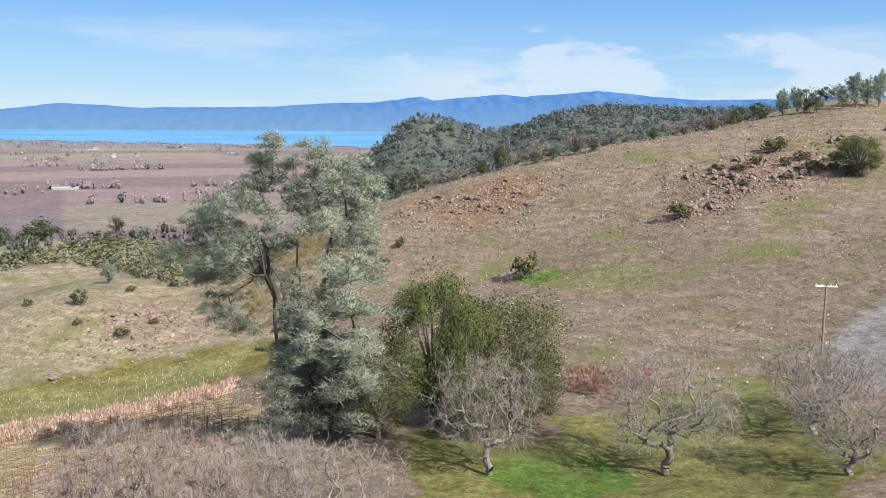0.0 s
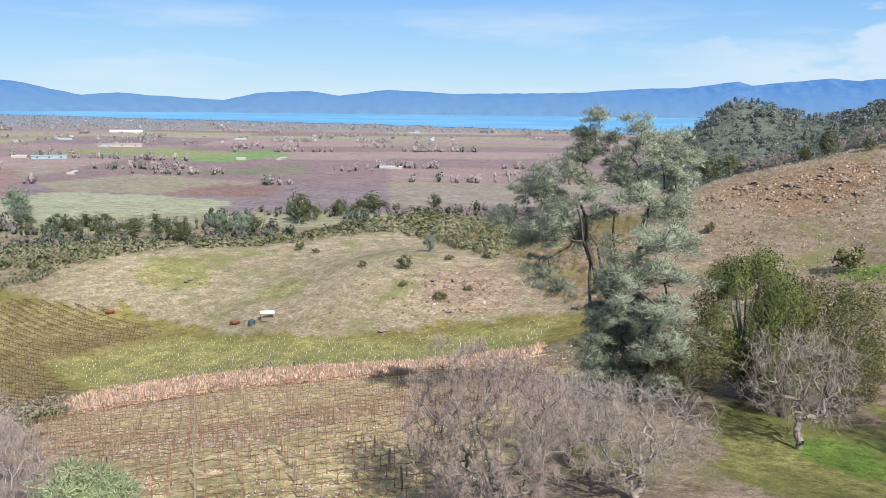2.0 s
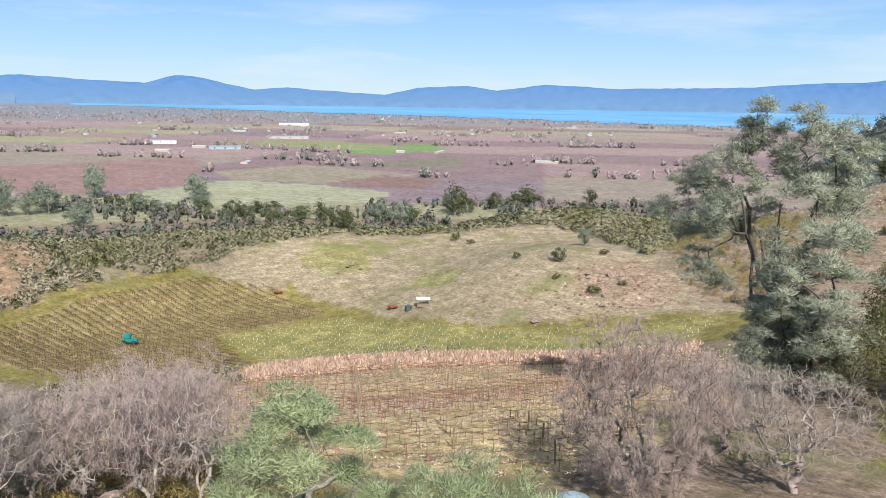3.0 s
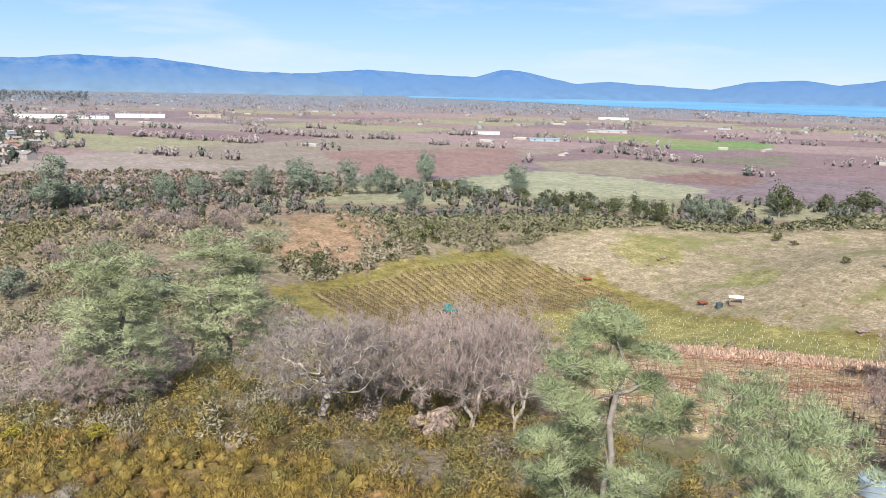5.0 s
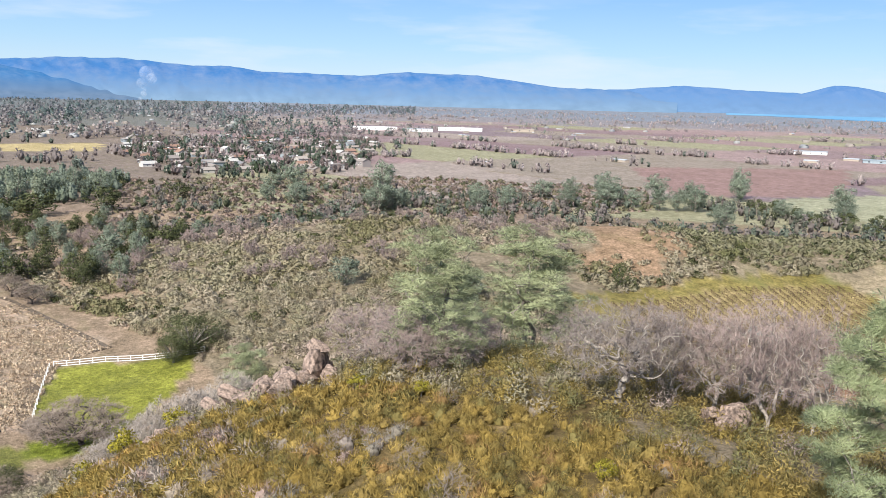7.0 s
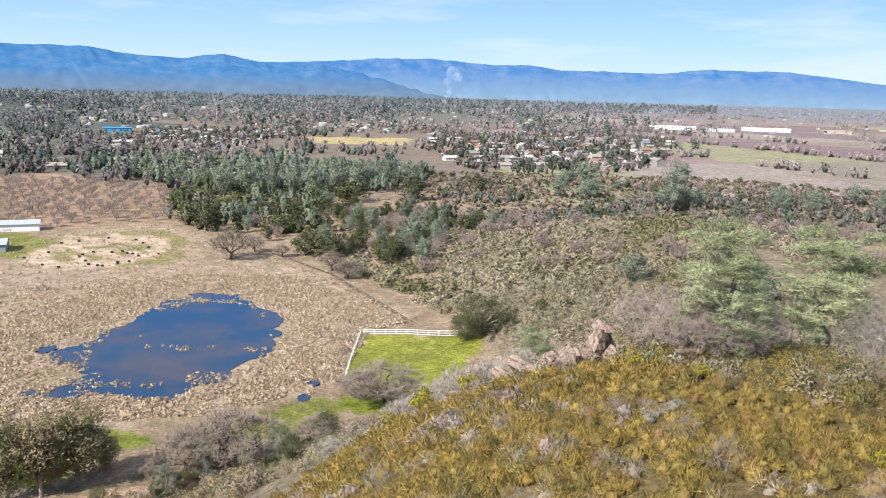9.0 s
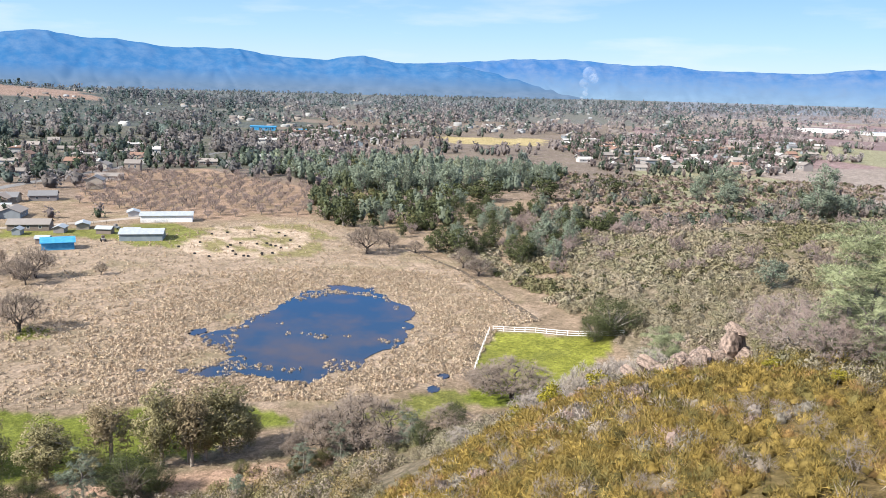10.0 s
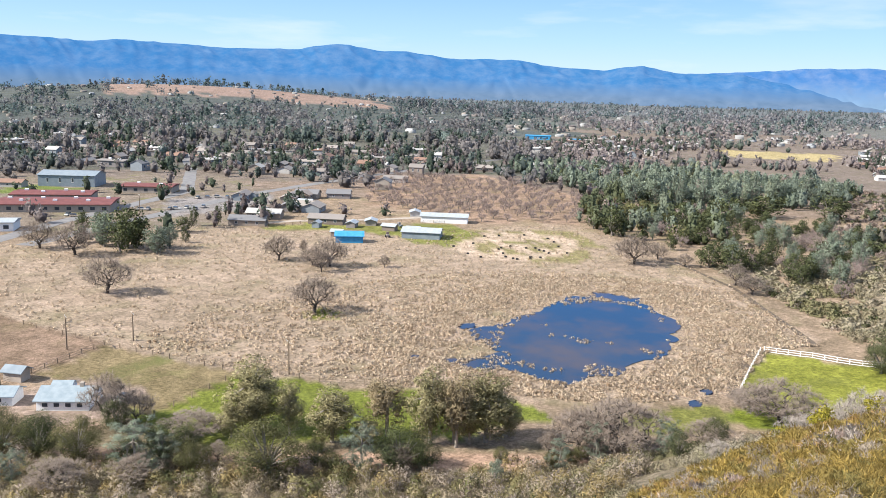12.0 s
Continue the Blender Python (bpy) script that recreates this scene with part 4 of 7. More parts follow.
def brush_shape(seed, clumps, sprays, size, long, upright, tall=0.8, core=True):
    """A bush of fine upright sprays, about one metre across."""
    rng = np.random.RandomState(seed)
    a, f = rng.uniform(0, 6.3, clumps), np.sqrt(rng.uniform(0, 1, clumps))
    C = np.stack([np.cos(a) * f * 0.36, np.sin(a) * f * 0.36, tall * (0.15 + 0.4 * rng.uniform(0, 1, clumps) * (1 - 0.4 * f))], -1)
    V, F, N = leaf_spikes(rng, C, rng.uniform(0.16, 0.28, clumps), sprays, size, long, upright)
    if not core:
        return V, F, N
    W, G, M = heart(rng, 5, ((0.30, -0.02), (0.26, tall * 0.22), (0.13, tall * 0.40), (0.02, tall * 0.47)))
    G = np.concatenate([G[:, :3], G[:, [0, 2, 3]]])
    # heart tinted darker: inner twigs, and shade within the bush put into colour
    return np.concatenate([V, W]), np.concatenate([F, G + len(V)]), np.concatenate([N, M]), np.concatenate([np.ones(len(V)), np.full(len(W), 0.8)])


def mound_shape(seed, tall=0.5, sprays=60, size=0.09, long=2.0):
    """A low rounded bush about one metre across: pointed sprays over an uneven dome."""
    rng = np.random.RandomState(seed)
    d = unit(rng.normal(size=(sprays, 3)))
    d[:, 2] = np.abs(d[:, 2])
    reach = rng.uniform(0.45, 1.0, (sprays, 1)) ** 0.6 * (1 + 0.25 * np.sin(d[:, :1] * 6 + seed) * np.cos(d[:, 1:2] * 5 + seed))
    pos = d * np.array([0.46, 0.46, tall * 0.85]) * reach
    way = unit(0.5 * d + np.array([[0, 0, 0.12]]) + 0.75 * rng.normal(size=d.shape))
    u = unit(np.cross(way, d + 0.5 * rng.normal(size=d.shape)))
    s = size * rng.uniform(0.6, 1.4, (sprays, 1))
    low = pos - way * s * long * 0.4
    V = np.stack([low - u * s * 0.5, low + u * s * 0.5, pos + way * s * long * 0.6], 1).reshape(-1, 3)
    N = unit(d + 0.15 * rng.normal(size=d.shape))
    return V, np.arange(len(V)).reshape(-1, 3), np.repeat(N, 3, 0)


def heart(rng, seg, rings, least=0.65):
    """The dense, uneven heart of a bush or a crown, darkened where used: rings of radius and height."""
    a = np.arange(seg) * 2 * math.pi / seg
    W = np.concatenate([np.stack([np.cos(a + 0.4 * i) * r, np.sin(a + 0.4 * i) * r, np.full(seg, z)], -1) * rng.uniform(least, 1.25, (seg, 1)) for i, (r, z) in enumerate(rings)])
    k, j = np.arange(seg), (np.arange(seg) + 1) % seg
    G = np.concatenate([np.stack([k + s, j + s, j + s + seg, k + s + seg], -1) for s in range(0, seg * (len(rings) - 1), seg)])
    mid = np.array([0, 0, rings[0][1] * 0.4 + rings[-1][1] * 0.4])
    return W, G, unit(unit(W - mid) + 0.25 * rng.normal(size=W.shape))


def blob_tree(seed, tall, sprays, size, slim=1.0, masses=5, seg=6):
    """A far tree of one metre: a lumpy crown round its dense heart, with a ragged outline."""
    rng = np.random.RandomState(seed)
    f = (np.arange(masses) + 0.5) / masses
    C = np.stack([rng.normal(0, 0.10 * slim, masses), rng.normal(0, 0.10 * slim, masses), tall * (0.2 + 0.62 * f)], -1)
    R = 0.24 * slim * (1 - 0.55 * np.abs(f - 0.4)) + 0.02
    V, F, N = leaf_cloud(rng, C, R, sprays, size, 1.0, 0.0, 0.9, (0, 0, 0.3))
    if not seg:
        return V, F, N
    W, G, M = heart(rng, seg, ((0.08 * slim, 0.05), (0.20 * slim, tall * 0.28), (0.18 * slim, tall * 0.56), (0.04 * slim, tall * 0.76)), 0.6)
    # the crown's heart is tinted darker, shade among leaves put into its tint
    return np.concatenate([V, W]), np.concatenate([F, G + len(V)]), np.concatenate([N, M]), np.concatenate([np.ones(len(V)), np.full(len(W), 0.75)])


def within(outline, rng, n):
    xs, ys = [p[0] for p in outline], [p[1] for p in outline]
    X, Y = rng.uniform(min(xs), max(xs), n), rng.uniform(min(ys), max(ys), n)
    keep = inside(X, Y, outline)
    return X[keep], Y[keep]


def picked(rng, n, tones, jitter=0.18):
    """Random colours out of tones, each with a weight first."""
    w = np.array([t[0] for t in tones], float)
    i = rng.choice(len(tones), n, p=w / w.sum())
    return np.array([t[1:] for t in tones])[i] * rng.uniform(1 - jitter, 1 + jitter, (n, 1))

# ---- planting ----
rng = np.random.RandomState(5)
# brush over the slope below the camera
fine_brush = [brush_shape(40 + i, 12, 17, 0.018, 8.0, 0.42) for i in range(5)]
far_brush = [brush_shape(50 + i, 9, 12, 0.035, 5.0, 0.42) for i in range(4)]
X, Y = within(BRUSH_SLOPE, rng, 7600)
n1 = value_noise(X, Y, 7, 12)
tones = picked(rng, len(X), ((4, 0.35, 0.25, 0.068), (4, 0.29, 0.215, 0.065), (2, 0.40, 0.29, 0.09), (2, 0.21, 0.175, 0.06), (0.6, 0.38, 0.32, 0.25), (1.2, 0.35, 0.22, 0.085)))
grey = (n1 > 0.74) & (rng.uniform(0, 1, len(X)) < 0.5)
tones[grey] = picked(rng, int(grey.sum()), ((1, 0.36, 0.31, 0.27), (1, 0.30, 0.27, 0.22), (1, 0.36, 0.27, 0.23)))
S = rng.uniform(1.2, 2.5, len(X)) * (0.75 + 0.6 * value_noise(X, Y, 11, 17))
close = np.hypot(X - 6, Y + 4) < 58
scatter("hillside_brush", fine_brush, X[close], Y[close], S[close], tones[close], M_BRUSH, "olive-gold chamise brush covering the slope", "brush", rng)
scatter("hillside_brush", far_brush, X[~close], Y[~close], S[~close], tones[~close], M_BRUSH, "olive-gold chamise brush along the crest", "brush", rng)

# scrub over the western hills
scrub = [mound_shape(60 + i, t, 44, 0.19, 1.4) for i, t in enumerate((0.42, 0.5, 0.6, 0.46, 0.72))]
X, Y = rng.uniform(-430, -30, 40000), rng.uniform(-75, 430, 40000)
H = height(X, Y)
ok = (H > 2.2) & (value_noise(X, Y, 22, 13) + 0.4 * value_noise(X, Y, 6, 14) > 0.42)
for outline in (VINE_EDGE, KNOLL, OLD_VINES, NEW_VINES, TRELLIS, HEDGE, MARSH, PADDOCK, LAWN_STRIP, GREEN_STRIP, FARM_TRACK, BRUSH_SLOPE):
    ok &= ~inside(X, Y, outline)
ok &= ~((X > -75) & (Y > 30) & (Y < 300)) & ~inside(X, Y, DIRT_PATCH) | (inside(X, Y, DIRT_PATCH) & (rng.uniform(0, 1, len(X)) < 0.34))
ok &= ~((X > -48) & (Y > 10))
west_flat = [(-215, -22), (-262, -48), (-300, -78), (-345, -108), (-400, -140), (-470, -60), (-440, 130), (-300, 60)]
ok |= inside(X, Y, west_flat) & (value_noise(X, Y, 14, 16) > 0.35) & (height(X, Y) <= 2.2)
X, Y = X[ok], Y[ok]
n1 = value_noise(X, Y, 38, 15)
n2, n3 = value_noise(X, Y, 13, 45), rng.uniform(-0.12, 0.12, len(X))
steps = np.clip(n2 + n3, 0, 0.999)
tones = np.array([(0.34, 0.315, 0.185), (0.46, 0.40, 0.285), (0.52, 0.455, 0.355), (0.48, 0.435, 0.315), (0.55, 0.475, 0.385)])[(steps * 5).astype(int)] * rng.uniform(0.9, 1.1, (len(X), 1))
brown = (n1 + n3 > 0.72) & (Y < 190) | (X < -300) & (Y < 150) & (n1 + n3 > 0.35)
tones[brown] = np.array([(0.53, 0.43, 0.365), (0.60, 0.49, 0.425), (0.47, 0.40, 0.295)])[(steps[brown] * 3).astype(int)] * rng.uniform(0.9, 1.1, (int(brown.sum()), 1))
dark = rng.uniform(0, 1, len(X)) < 0.05
tones[dark] = (0.13, 0.14, 0.065)
tones[Y > 150] = tones[Y > 150] * np.array([0.74, 0.80, 0.70])
tones = tones * np.array([0.86, 0.885, 0.83])
S = rng.uniform(1.9, 4.6, len(X)) * (0.8 + 0.4 * value_noise(X, Y, 30, 44))
close = np.hypot(X, Y) < 135
S[close] = S[close] * 0.7
scatter("near_chaparral", [mound_shape(175 + i, t, 240, 0.048, 2.2) for i, t in enumerate((0.55, 0.65, 0.8, 0.9))], X[close], Y[close], S[close], tones[close], M_SCRUB, "grey-green chaparral bushes on the near slopes", "scrub", rng)
X, Y, S, tones = X[~close], Y[~close], S[~close], tones[~close]
close = np.hypot(X, Y) < 225
scatter("near_chaparral", [mound_shape(75 + i, t, 210, 0.066, 1.7) for i, t in enumerate((0.5, 0.6, 0.7, 0.8))], X[close], Y[close], S[close], tones[close], M_SCRUB, "olive-brown chaparral bushes on the middle slopes", "scrub", rng, flat=0.85)
X, Y, S, tones = X[~close], Y[~close], S[~close], tones[~close]
close = np.hypot(X, Y) < 315
scatter("near_chaparral", [mound_shape(160 + i, t, 92, 0.115, 1.7) for i, t in enumerate((0.45, 0.55, 0.65, 0.78))], X[close], Y[close], S[close], tones[close], M_SCRUB, "olive-green chaparral on the slopes beyond the vineyard", "scrub", rng, flat=0.85)
X, Y, S, tones = X[~close], Y[~close], S[~close], tones[~close]
scatter("chaparral", scrub, X, Y, S, tones, M_SCRUB, "grey-green chaparral scrub over the low hills", "scrub", rng, flat=0.8)

X, Y = within([(-430, -50), (-640, -60), (-660, 180), (-560, 330), (-430, 260)], rng, 3000)
scatter("lowland_scrub", [mound_shape(66 + i, 0.5, 42, 0.23, 1.3) for i in range(3)], X, Y, rng.uniform(2.5, 5.5, len(X)), picked(rng, len(X), ((3, 0.42, 0.33, 0.285), (2, 0.36, 0.30, 0.25), (2, 0.27, 0.25, 0.16), (1, 0.15, 0.165, 0.09))), M_SCRUB, "rosy-brown scrub between the hills and the town", "scrub", rng)

# undergrowth beneath the oaks, and in the gully beside the knoll
X, Y = within([(-12, 15), (-20, 30), (-42, 33), (-75, 38), (-100, 36), (-104, 0), (-70, -3), (-45, 9)], rng, 1800)
X2, Y2 = within([(-75, 252), (-55, 217), (-38, 202), (-25, 215), (-32, 260), (-60, 305), (-112, 300)], rng, 2000)
f = np.clip(((X + 75) * -22 + (Y + 2) * -23) / 1013, 0, 1)
clear = np.hypot(X + 75 + 22 * f, Y + 2 + 23 * f) > 4.5         # the rocks stand free
X, Y = np.concatenate([X[clear], X2]), np.concatenate([Y[clear], Y2])
scatter("undergrowth", [mound_shape(190 + i, t, 300, 0.024, 4.2) for i, t in enumerate((0.6, 0.75, 0.9))], X, Y, rng.uniform(1.2, 2.8, len(X)), picked(rng, len(X), ((3, 0.30, 0.25, 0.10), (3, 0.33, 0.25, 0.075), (2, 0.22, 0.21, 0.09), (0.7, 0.40, 0.32, 0.28), (2, 0.36, 0.27, 0.09))), M_BRUSH, "mixed grey and olive undergrowth beneath bare oaks", "scrub", rng)

# grey scrub at the foot of the slope by the farm track
X, Y = within([(-56, -46), (-98, -44), (-114, -50), (-98, -72), (-80, -100), (-62, -146), (-20, -150), (-10, -60)], rng, 3600)
scatter("foot_scrub", [mound_shape(170 + i, t, 320, 0.036, 2.4) for i, t in enumerate((0.6, 0.7, 0.8, 0.9))], X, Y, rng.uniform(1.8, 4.4, len(X)), picked(rng, len(X), ((3, 0.44, 0.37, 0.27), (3, 0.33, 0.30, 0.15), (2, 0.46, 0.39, 0.335), (1, 0.20, 0.21, 0.09), (2, 0.42, 0.33, 0.16))), M_SCRUB,
        "grey and olive scrub at the foot of the slope", "scrub", rng)

# hedge of reddish canes above the new vines
X, Y = within(HEDGE, rng, 15000)
scatter("reddish_cane_hedge", [brush_shape(65 + i, 5, 7, 0.07, 4.0, 0.5, 0.7, False) for i in range(3)], X, Y, rng.uniform(1.4, 2.6, len(X)), picked(rng, len(X), ((3, 0.68, 0.45, 0.34), (2, 0.74, 0.54, 0.42), (2, 0.60, 0.46, 0.30))), M_BRUSH, "thicket of reddish dry canes", "brush", rng)

# sedge tussocks on the marsh
tuft = [mound_shape(80 + i, 0.55, 20, 0.17, 2.0) for i in range(5)]
X, Y = within(MARSH, rng, 56000)
a, f = rng.uniform(0, 6.283, 15000), rng.uniform(0.42, 1.0, 15000) ** 0.5 * rng.normal(1, 0.09, 15000)       # thickest round the water
X, Y = np.concatenate([X, -190 + 72 * f * np.cos(a)]), np.concatenate([Y, -86 + 48 * f * np.sin(a)])
dry = inside(X, Y, MARSH)
X, Y = X[dry], Y[dry]
core = np.minimum(np.hypot(X + 185, (Y + 88)), np.hypot(X + 140, Y + 100)) < 78
wet = inside(X, Y, POND)
for px, py, rx, ry in POOLS:
    X, Y = np.where(np.hypot((X - px) / rx, (Y - py) / ry) < 0.85, X + 2.2 * rx, X), Y
keep = ~wet & (core & (value_noise(X, Y, 3.2, 19) > 0.33) | (rng.uniform(0, 1, len(X)) < 0.16))
isl = wet & ((np.hypot((X + 190) / 2.4, (Y + 97) / 5.0) < 1) & (value_noise(X, Y, 2.5, 31) > 0.4) | (np.hypot(X + 181, Y + 91) < 2.0) | (np.hypot(X + 181, Y + 87) < 1.4) | (np.hypot(X + 180, Y + 82.5) < 2.2) | (np.hypot(X + 181, Y + 77) < 1.3))
edge = wet & (np.hypot((X + 190) / 42, (Y + 86) / 22) > 0.82) & (value_noise(X, Y, 4, 18) + 0.5 * value_noise(X, Y, 1.7, 28) > 0.80)
keep |= isl | edge
X, Y = X[keep], Y[keep]
scatter("sedge", tuft, X, Y, rng.uniform(0.6, 1.45, len(X)), picked(rng, len(X), ((4, 0.99, 0.91, 0.79), (2, 0.90, 0.79, 0.66), (2, 1.06, 0.98, 0.87)), 0.08) , M_SEDGE, "pale dry sedge tussocks round the pond", "grass", rng, -0.02)

# tufts of dry grass and small stones on the eastern slopes
blade = [brush_shape(90 + i, 2, 4, 0.22, 1.8, 0.5, 0.3, False) for i in range(3)]
X, Y = rng.uniform(-60, 150, 24000), rng.uniform(98, 325, 24000)
ok = (height(X, Y) > 18) & ~inside(X, Y, TRELLIS) & ~inside(X, Y, GRAVEL_ROAD) & ~inside(X, Y, VINE_EDGE) & ~inside(X, Y, WALNUT_LAWN)
X, Y = X[ok], Y[ok]
scatter("dry_grass", blade, X, Y, rng.uniform(0.3, 0.9, len(X)), picked(rng, len(X), ((3, 0.60, 0.48, 0.36), (2, 0.48, 0.40, 0.28), (1, 0.42, 0.42, 0.20), (2, 0.72, 0.60, 0.47))), M_BRUSH, "tufts of dry grass on the hillside", "grass", rng)

# bare oaks beside the vineyard and over the crest
oak_a = bare_tree(3, 8, 8.5, 700, M_PALEBARK, M_LICHEN, "bare_oak", "bare white-barked oak with lichen-grey twigs among brush", thick=1.0, low=0.34, fork=0.26, lean=0.42, least=0.014, spray=(17, 0.017, 0.5))
plant(oak_a, [(-46.3, 15.4, 7.8, 11.2)], (8, 8.5), rng)
oak_d = bare_tree(9, 11, 12.5, 1000, M_BARK, plain("russet_twigs", (0.22, 0.162, 0.138), (0.33, 0.26, 0.225), 0.5), "bare_oak", "broad leafless grey-brown oak at the vineyard corner", stems=3, low=0.03, fork=0.30, least=0.018, spray=(30, 0.024, 0.6))
plant(oak_d, [(-15.6, 42.5, 11.3, 12.5)], (11, 12.5), rng)
oak_b = bare_tree(7, 8, 7, 520, M_PALEBARK, M_PINKTWIG, "bare_oak", "bare oak with rosy-brown twigs on the hill crest", stems=2, thick=0.7, low=0.24, fork=0.42, lean=0.3, least=0.016, spray=(19, 0.017, 0.45))
plant(oak_b, [(-43.7, 22.1, 8.1, 8.5), (-40.2, 24.0, 9.2, 8.2), (-38.1, 26.2, 9.5, 6.9), (-47.6, 21.1, 7.4, 6.7), (-50.9, 20.8, 7.5, 6.9), (-46.5, 26.7, 8.5, 8.7), (-48.5, 33.5, 7.7, 8.3), (-73.5, 2.4, 7.0, 10.2), (-62.6, 4.0, 5.5, 8.1), (-80, 8, 6.5, 9), (-61.9, 6.7, 4.6, 7.2), (-66.4, 10.6, 5.6, 7.3)], (8, 7), rng)
oak_c = bare_tree(12, 9, 8, 520, M_LICHEN, M_WALNUT, "walnut_tree", "leafless pale grey walnut tree on green lawn", thick=0.9, low=0.20, fork=0.24, least=0.022, spray=(7, 0.028, 0.7))
plant(oak_c, [(20, 73, 11.8, 12.5), (38, 84, 10.5, 12), (35, 70, 8.6, 10.5), (4, 71, 11.5, 10.5), (-7, 49, 9, 9.5), (-13, 56, 7.8, 9), (43, 90, 8, 9)], (9, 8), rng)

# grey pines
OLD_PINE = [(-2.4, 1, 28.6, 3.3), (3.4, -1, 27.8, 3.6), (6.8, 1, 26.0, 3.2), (0.6, 2, 25.6, 3.4), (-6.0, -1, 24.0, 3.3), (-10.8, 1, 22.4, 3.0), (-8.2, -2, 20.2, 3.4), (6.2, 2, 22.4, 3.6), (-3.2, -2, 21.6, 2.8),
            (2.4, -2, 22.6, 2.6), (-9.8, 0, 17.0, 2.8), (-5.6, 2, 17.6, 2.4), (-8.8, -1, 13.0, 2.4), (7.4, 0, 18.4, 2.4), (4.6, -2, 18.0, 2.4), (-12.8, 0, 19.6, 2.2), (-6.2, 1, 11.4, 1.8), (-4.6, 3, 27.0, 2.4)]
pine_a = lobed_pine(21, OLD_PINE, 6, 20, 0.22, 7.5, 62, 0.36, 0.055, 0.74, M_PINE, M_DARKBARK, "grey_pine", "tall forking grey pine with airy grey-green needles", 0.0125, minor=12)
pine_a.matrix_basis = pose(-15.9, 92, ground(-15.9, 92) - 0.1)
pine_b = lobed_pine(22, crown_lobes(22, 15, 12, 26, 0.14, 0.6), 3, 8, 0.25, 12.0, 64, 0.34, 0.055, 0.7, M_PINE, M_DARKBARK, "grey_pine", "dense young grey pine beside live oaks", 0.016, minor=4)
plant(pine_b, [(-11.2, 81.5, 17, 16.5), (-14.5, 86, 12, 11)], (15, 12), rng)
FRONT_PINE = [(-0.3, 0, 11.7, 0.8), (-0.9, 0.4, 11.0, 0.8), (0.4, -0.3, 11.2, 0.7), (-1.3, -0.4, 10.3, 0.8), (0.1, 0.6, 10.2, 0.8), (0.2, -0.7, 9.6, 0.7), (-2.1, 0.3, 9.4, 0.8), (-2.3, -0.5, 8.4, 0.8), (-1.4, 0.9, 8.9, 0.8), (-0.9, -1.0, 8.0, 0.7),
              (1.7, 0.2, 10.2, 0.4), (1.5, 0.8, 8.8, 0.6), (2.3, -0.3, 8.4, 0.6), (2.1, 0.4, 7.3, 0.7), (1.1, 1.4, 7.0, 0.7), (-0.3, 1.5, 6.6, 0.8), (-1.7, 0.5, 6.6, 0.8), (-2.7, -0.2, 6.4, 0.7), (0.5, -1.4, 5.5, 0.9), (1.9, 0.2, 5.4, 0.9), (-1.1, 1.3, 5.4, 0.9), (-2.5, -0.4, 5.3, 0.8),
              (-1.2, -1.2, 4.2, 0.9), (1.4, 0.9, 4.1, 0.9), (0.2, -1.5, 3.5, 0.8), (-2.0, 0.8, 4.0, 0.8)]
pine_c = lobed_pine(23, FRONT_PINE, 1, 10.5, 0.0, 26.0, 120, 0.22, 0.018, 0.46, M_BPINE, M_BARK, "young_pine", "young grey-green pine with a pale open trunk", 0.011, 0.05, 0.95, minor=7)
pine_c.matrix_basis = pose(-17.3, 11.3, ground(-17.3, 11.3) - 0.1, 0, 0, 39.7)
pine_d = pine_tree(24, 8, 6.5, 1, 40, 5, 160, 0.22, 0.018, M_BPINE, M_BARK, "young_pine", "bushy young green pine at the vineyard corner", 0.8, 0.06, clump=0.42)
plant(pine_d, [(-10.4, 12.1, 9.0, 6.0)], (8, 6.5), rng)
pine_e = lobed_pine(25, crown_lobes(25, 15, 9, 24, 0.12, 0.5), 2, 9, 0.2, 12.0, 50, 0.34, 0.045, 0.55, M_YPINE, M_BARK, "grey_pine", "pale green grey pine above the oaks", 0.015, 0.1, 1.1, minor=6)
plant(pine_e, [(-63, 6, 13.5, 11), (-88, 27, 17.5, 17), (-79, 13, 11, 9), (-118, -6, 12, 9)], (15, 9), rng)
pine_f = leafy_tree(26, 16, 12, 44, 60, 0.34, M_VPINE, M_BARK, "grey_pine", "grey-green pine in the valley wood", 0.3, long=1.7, ragged=0.7, low=0.0)
plant(pine_f, [(-454, -150, 22.8, 14.4), (-458, -138, 26.2, 19.3), (-462, -126, 23.1, 14.5), (-466, -114, 23.2, 14.6),
    (-484, -104, 23.3, 15.1), (-502, -93, 23.0, 17.3), (-522, -81, 21.2, 16.2), (-527, -67, 22.1, 16.3), (-532, -53, 20.4, 14.5), (-490, -174, 16.9, 13.8), (-515, -197, 14.8, 14.5), (-526, -216, 14.0, 14.8), (-317, -36, 12.5, 13.4), (-318, -72, 10.4, 9.1),
    (-460, 106, 15.7, 18.4), (-469, 96, 14.4, 12.5)], (16, 12), rng)
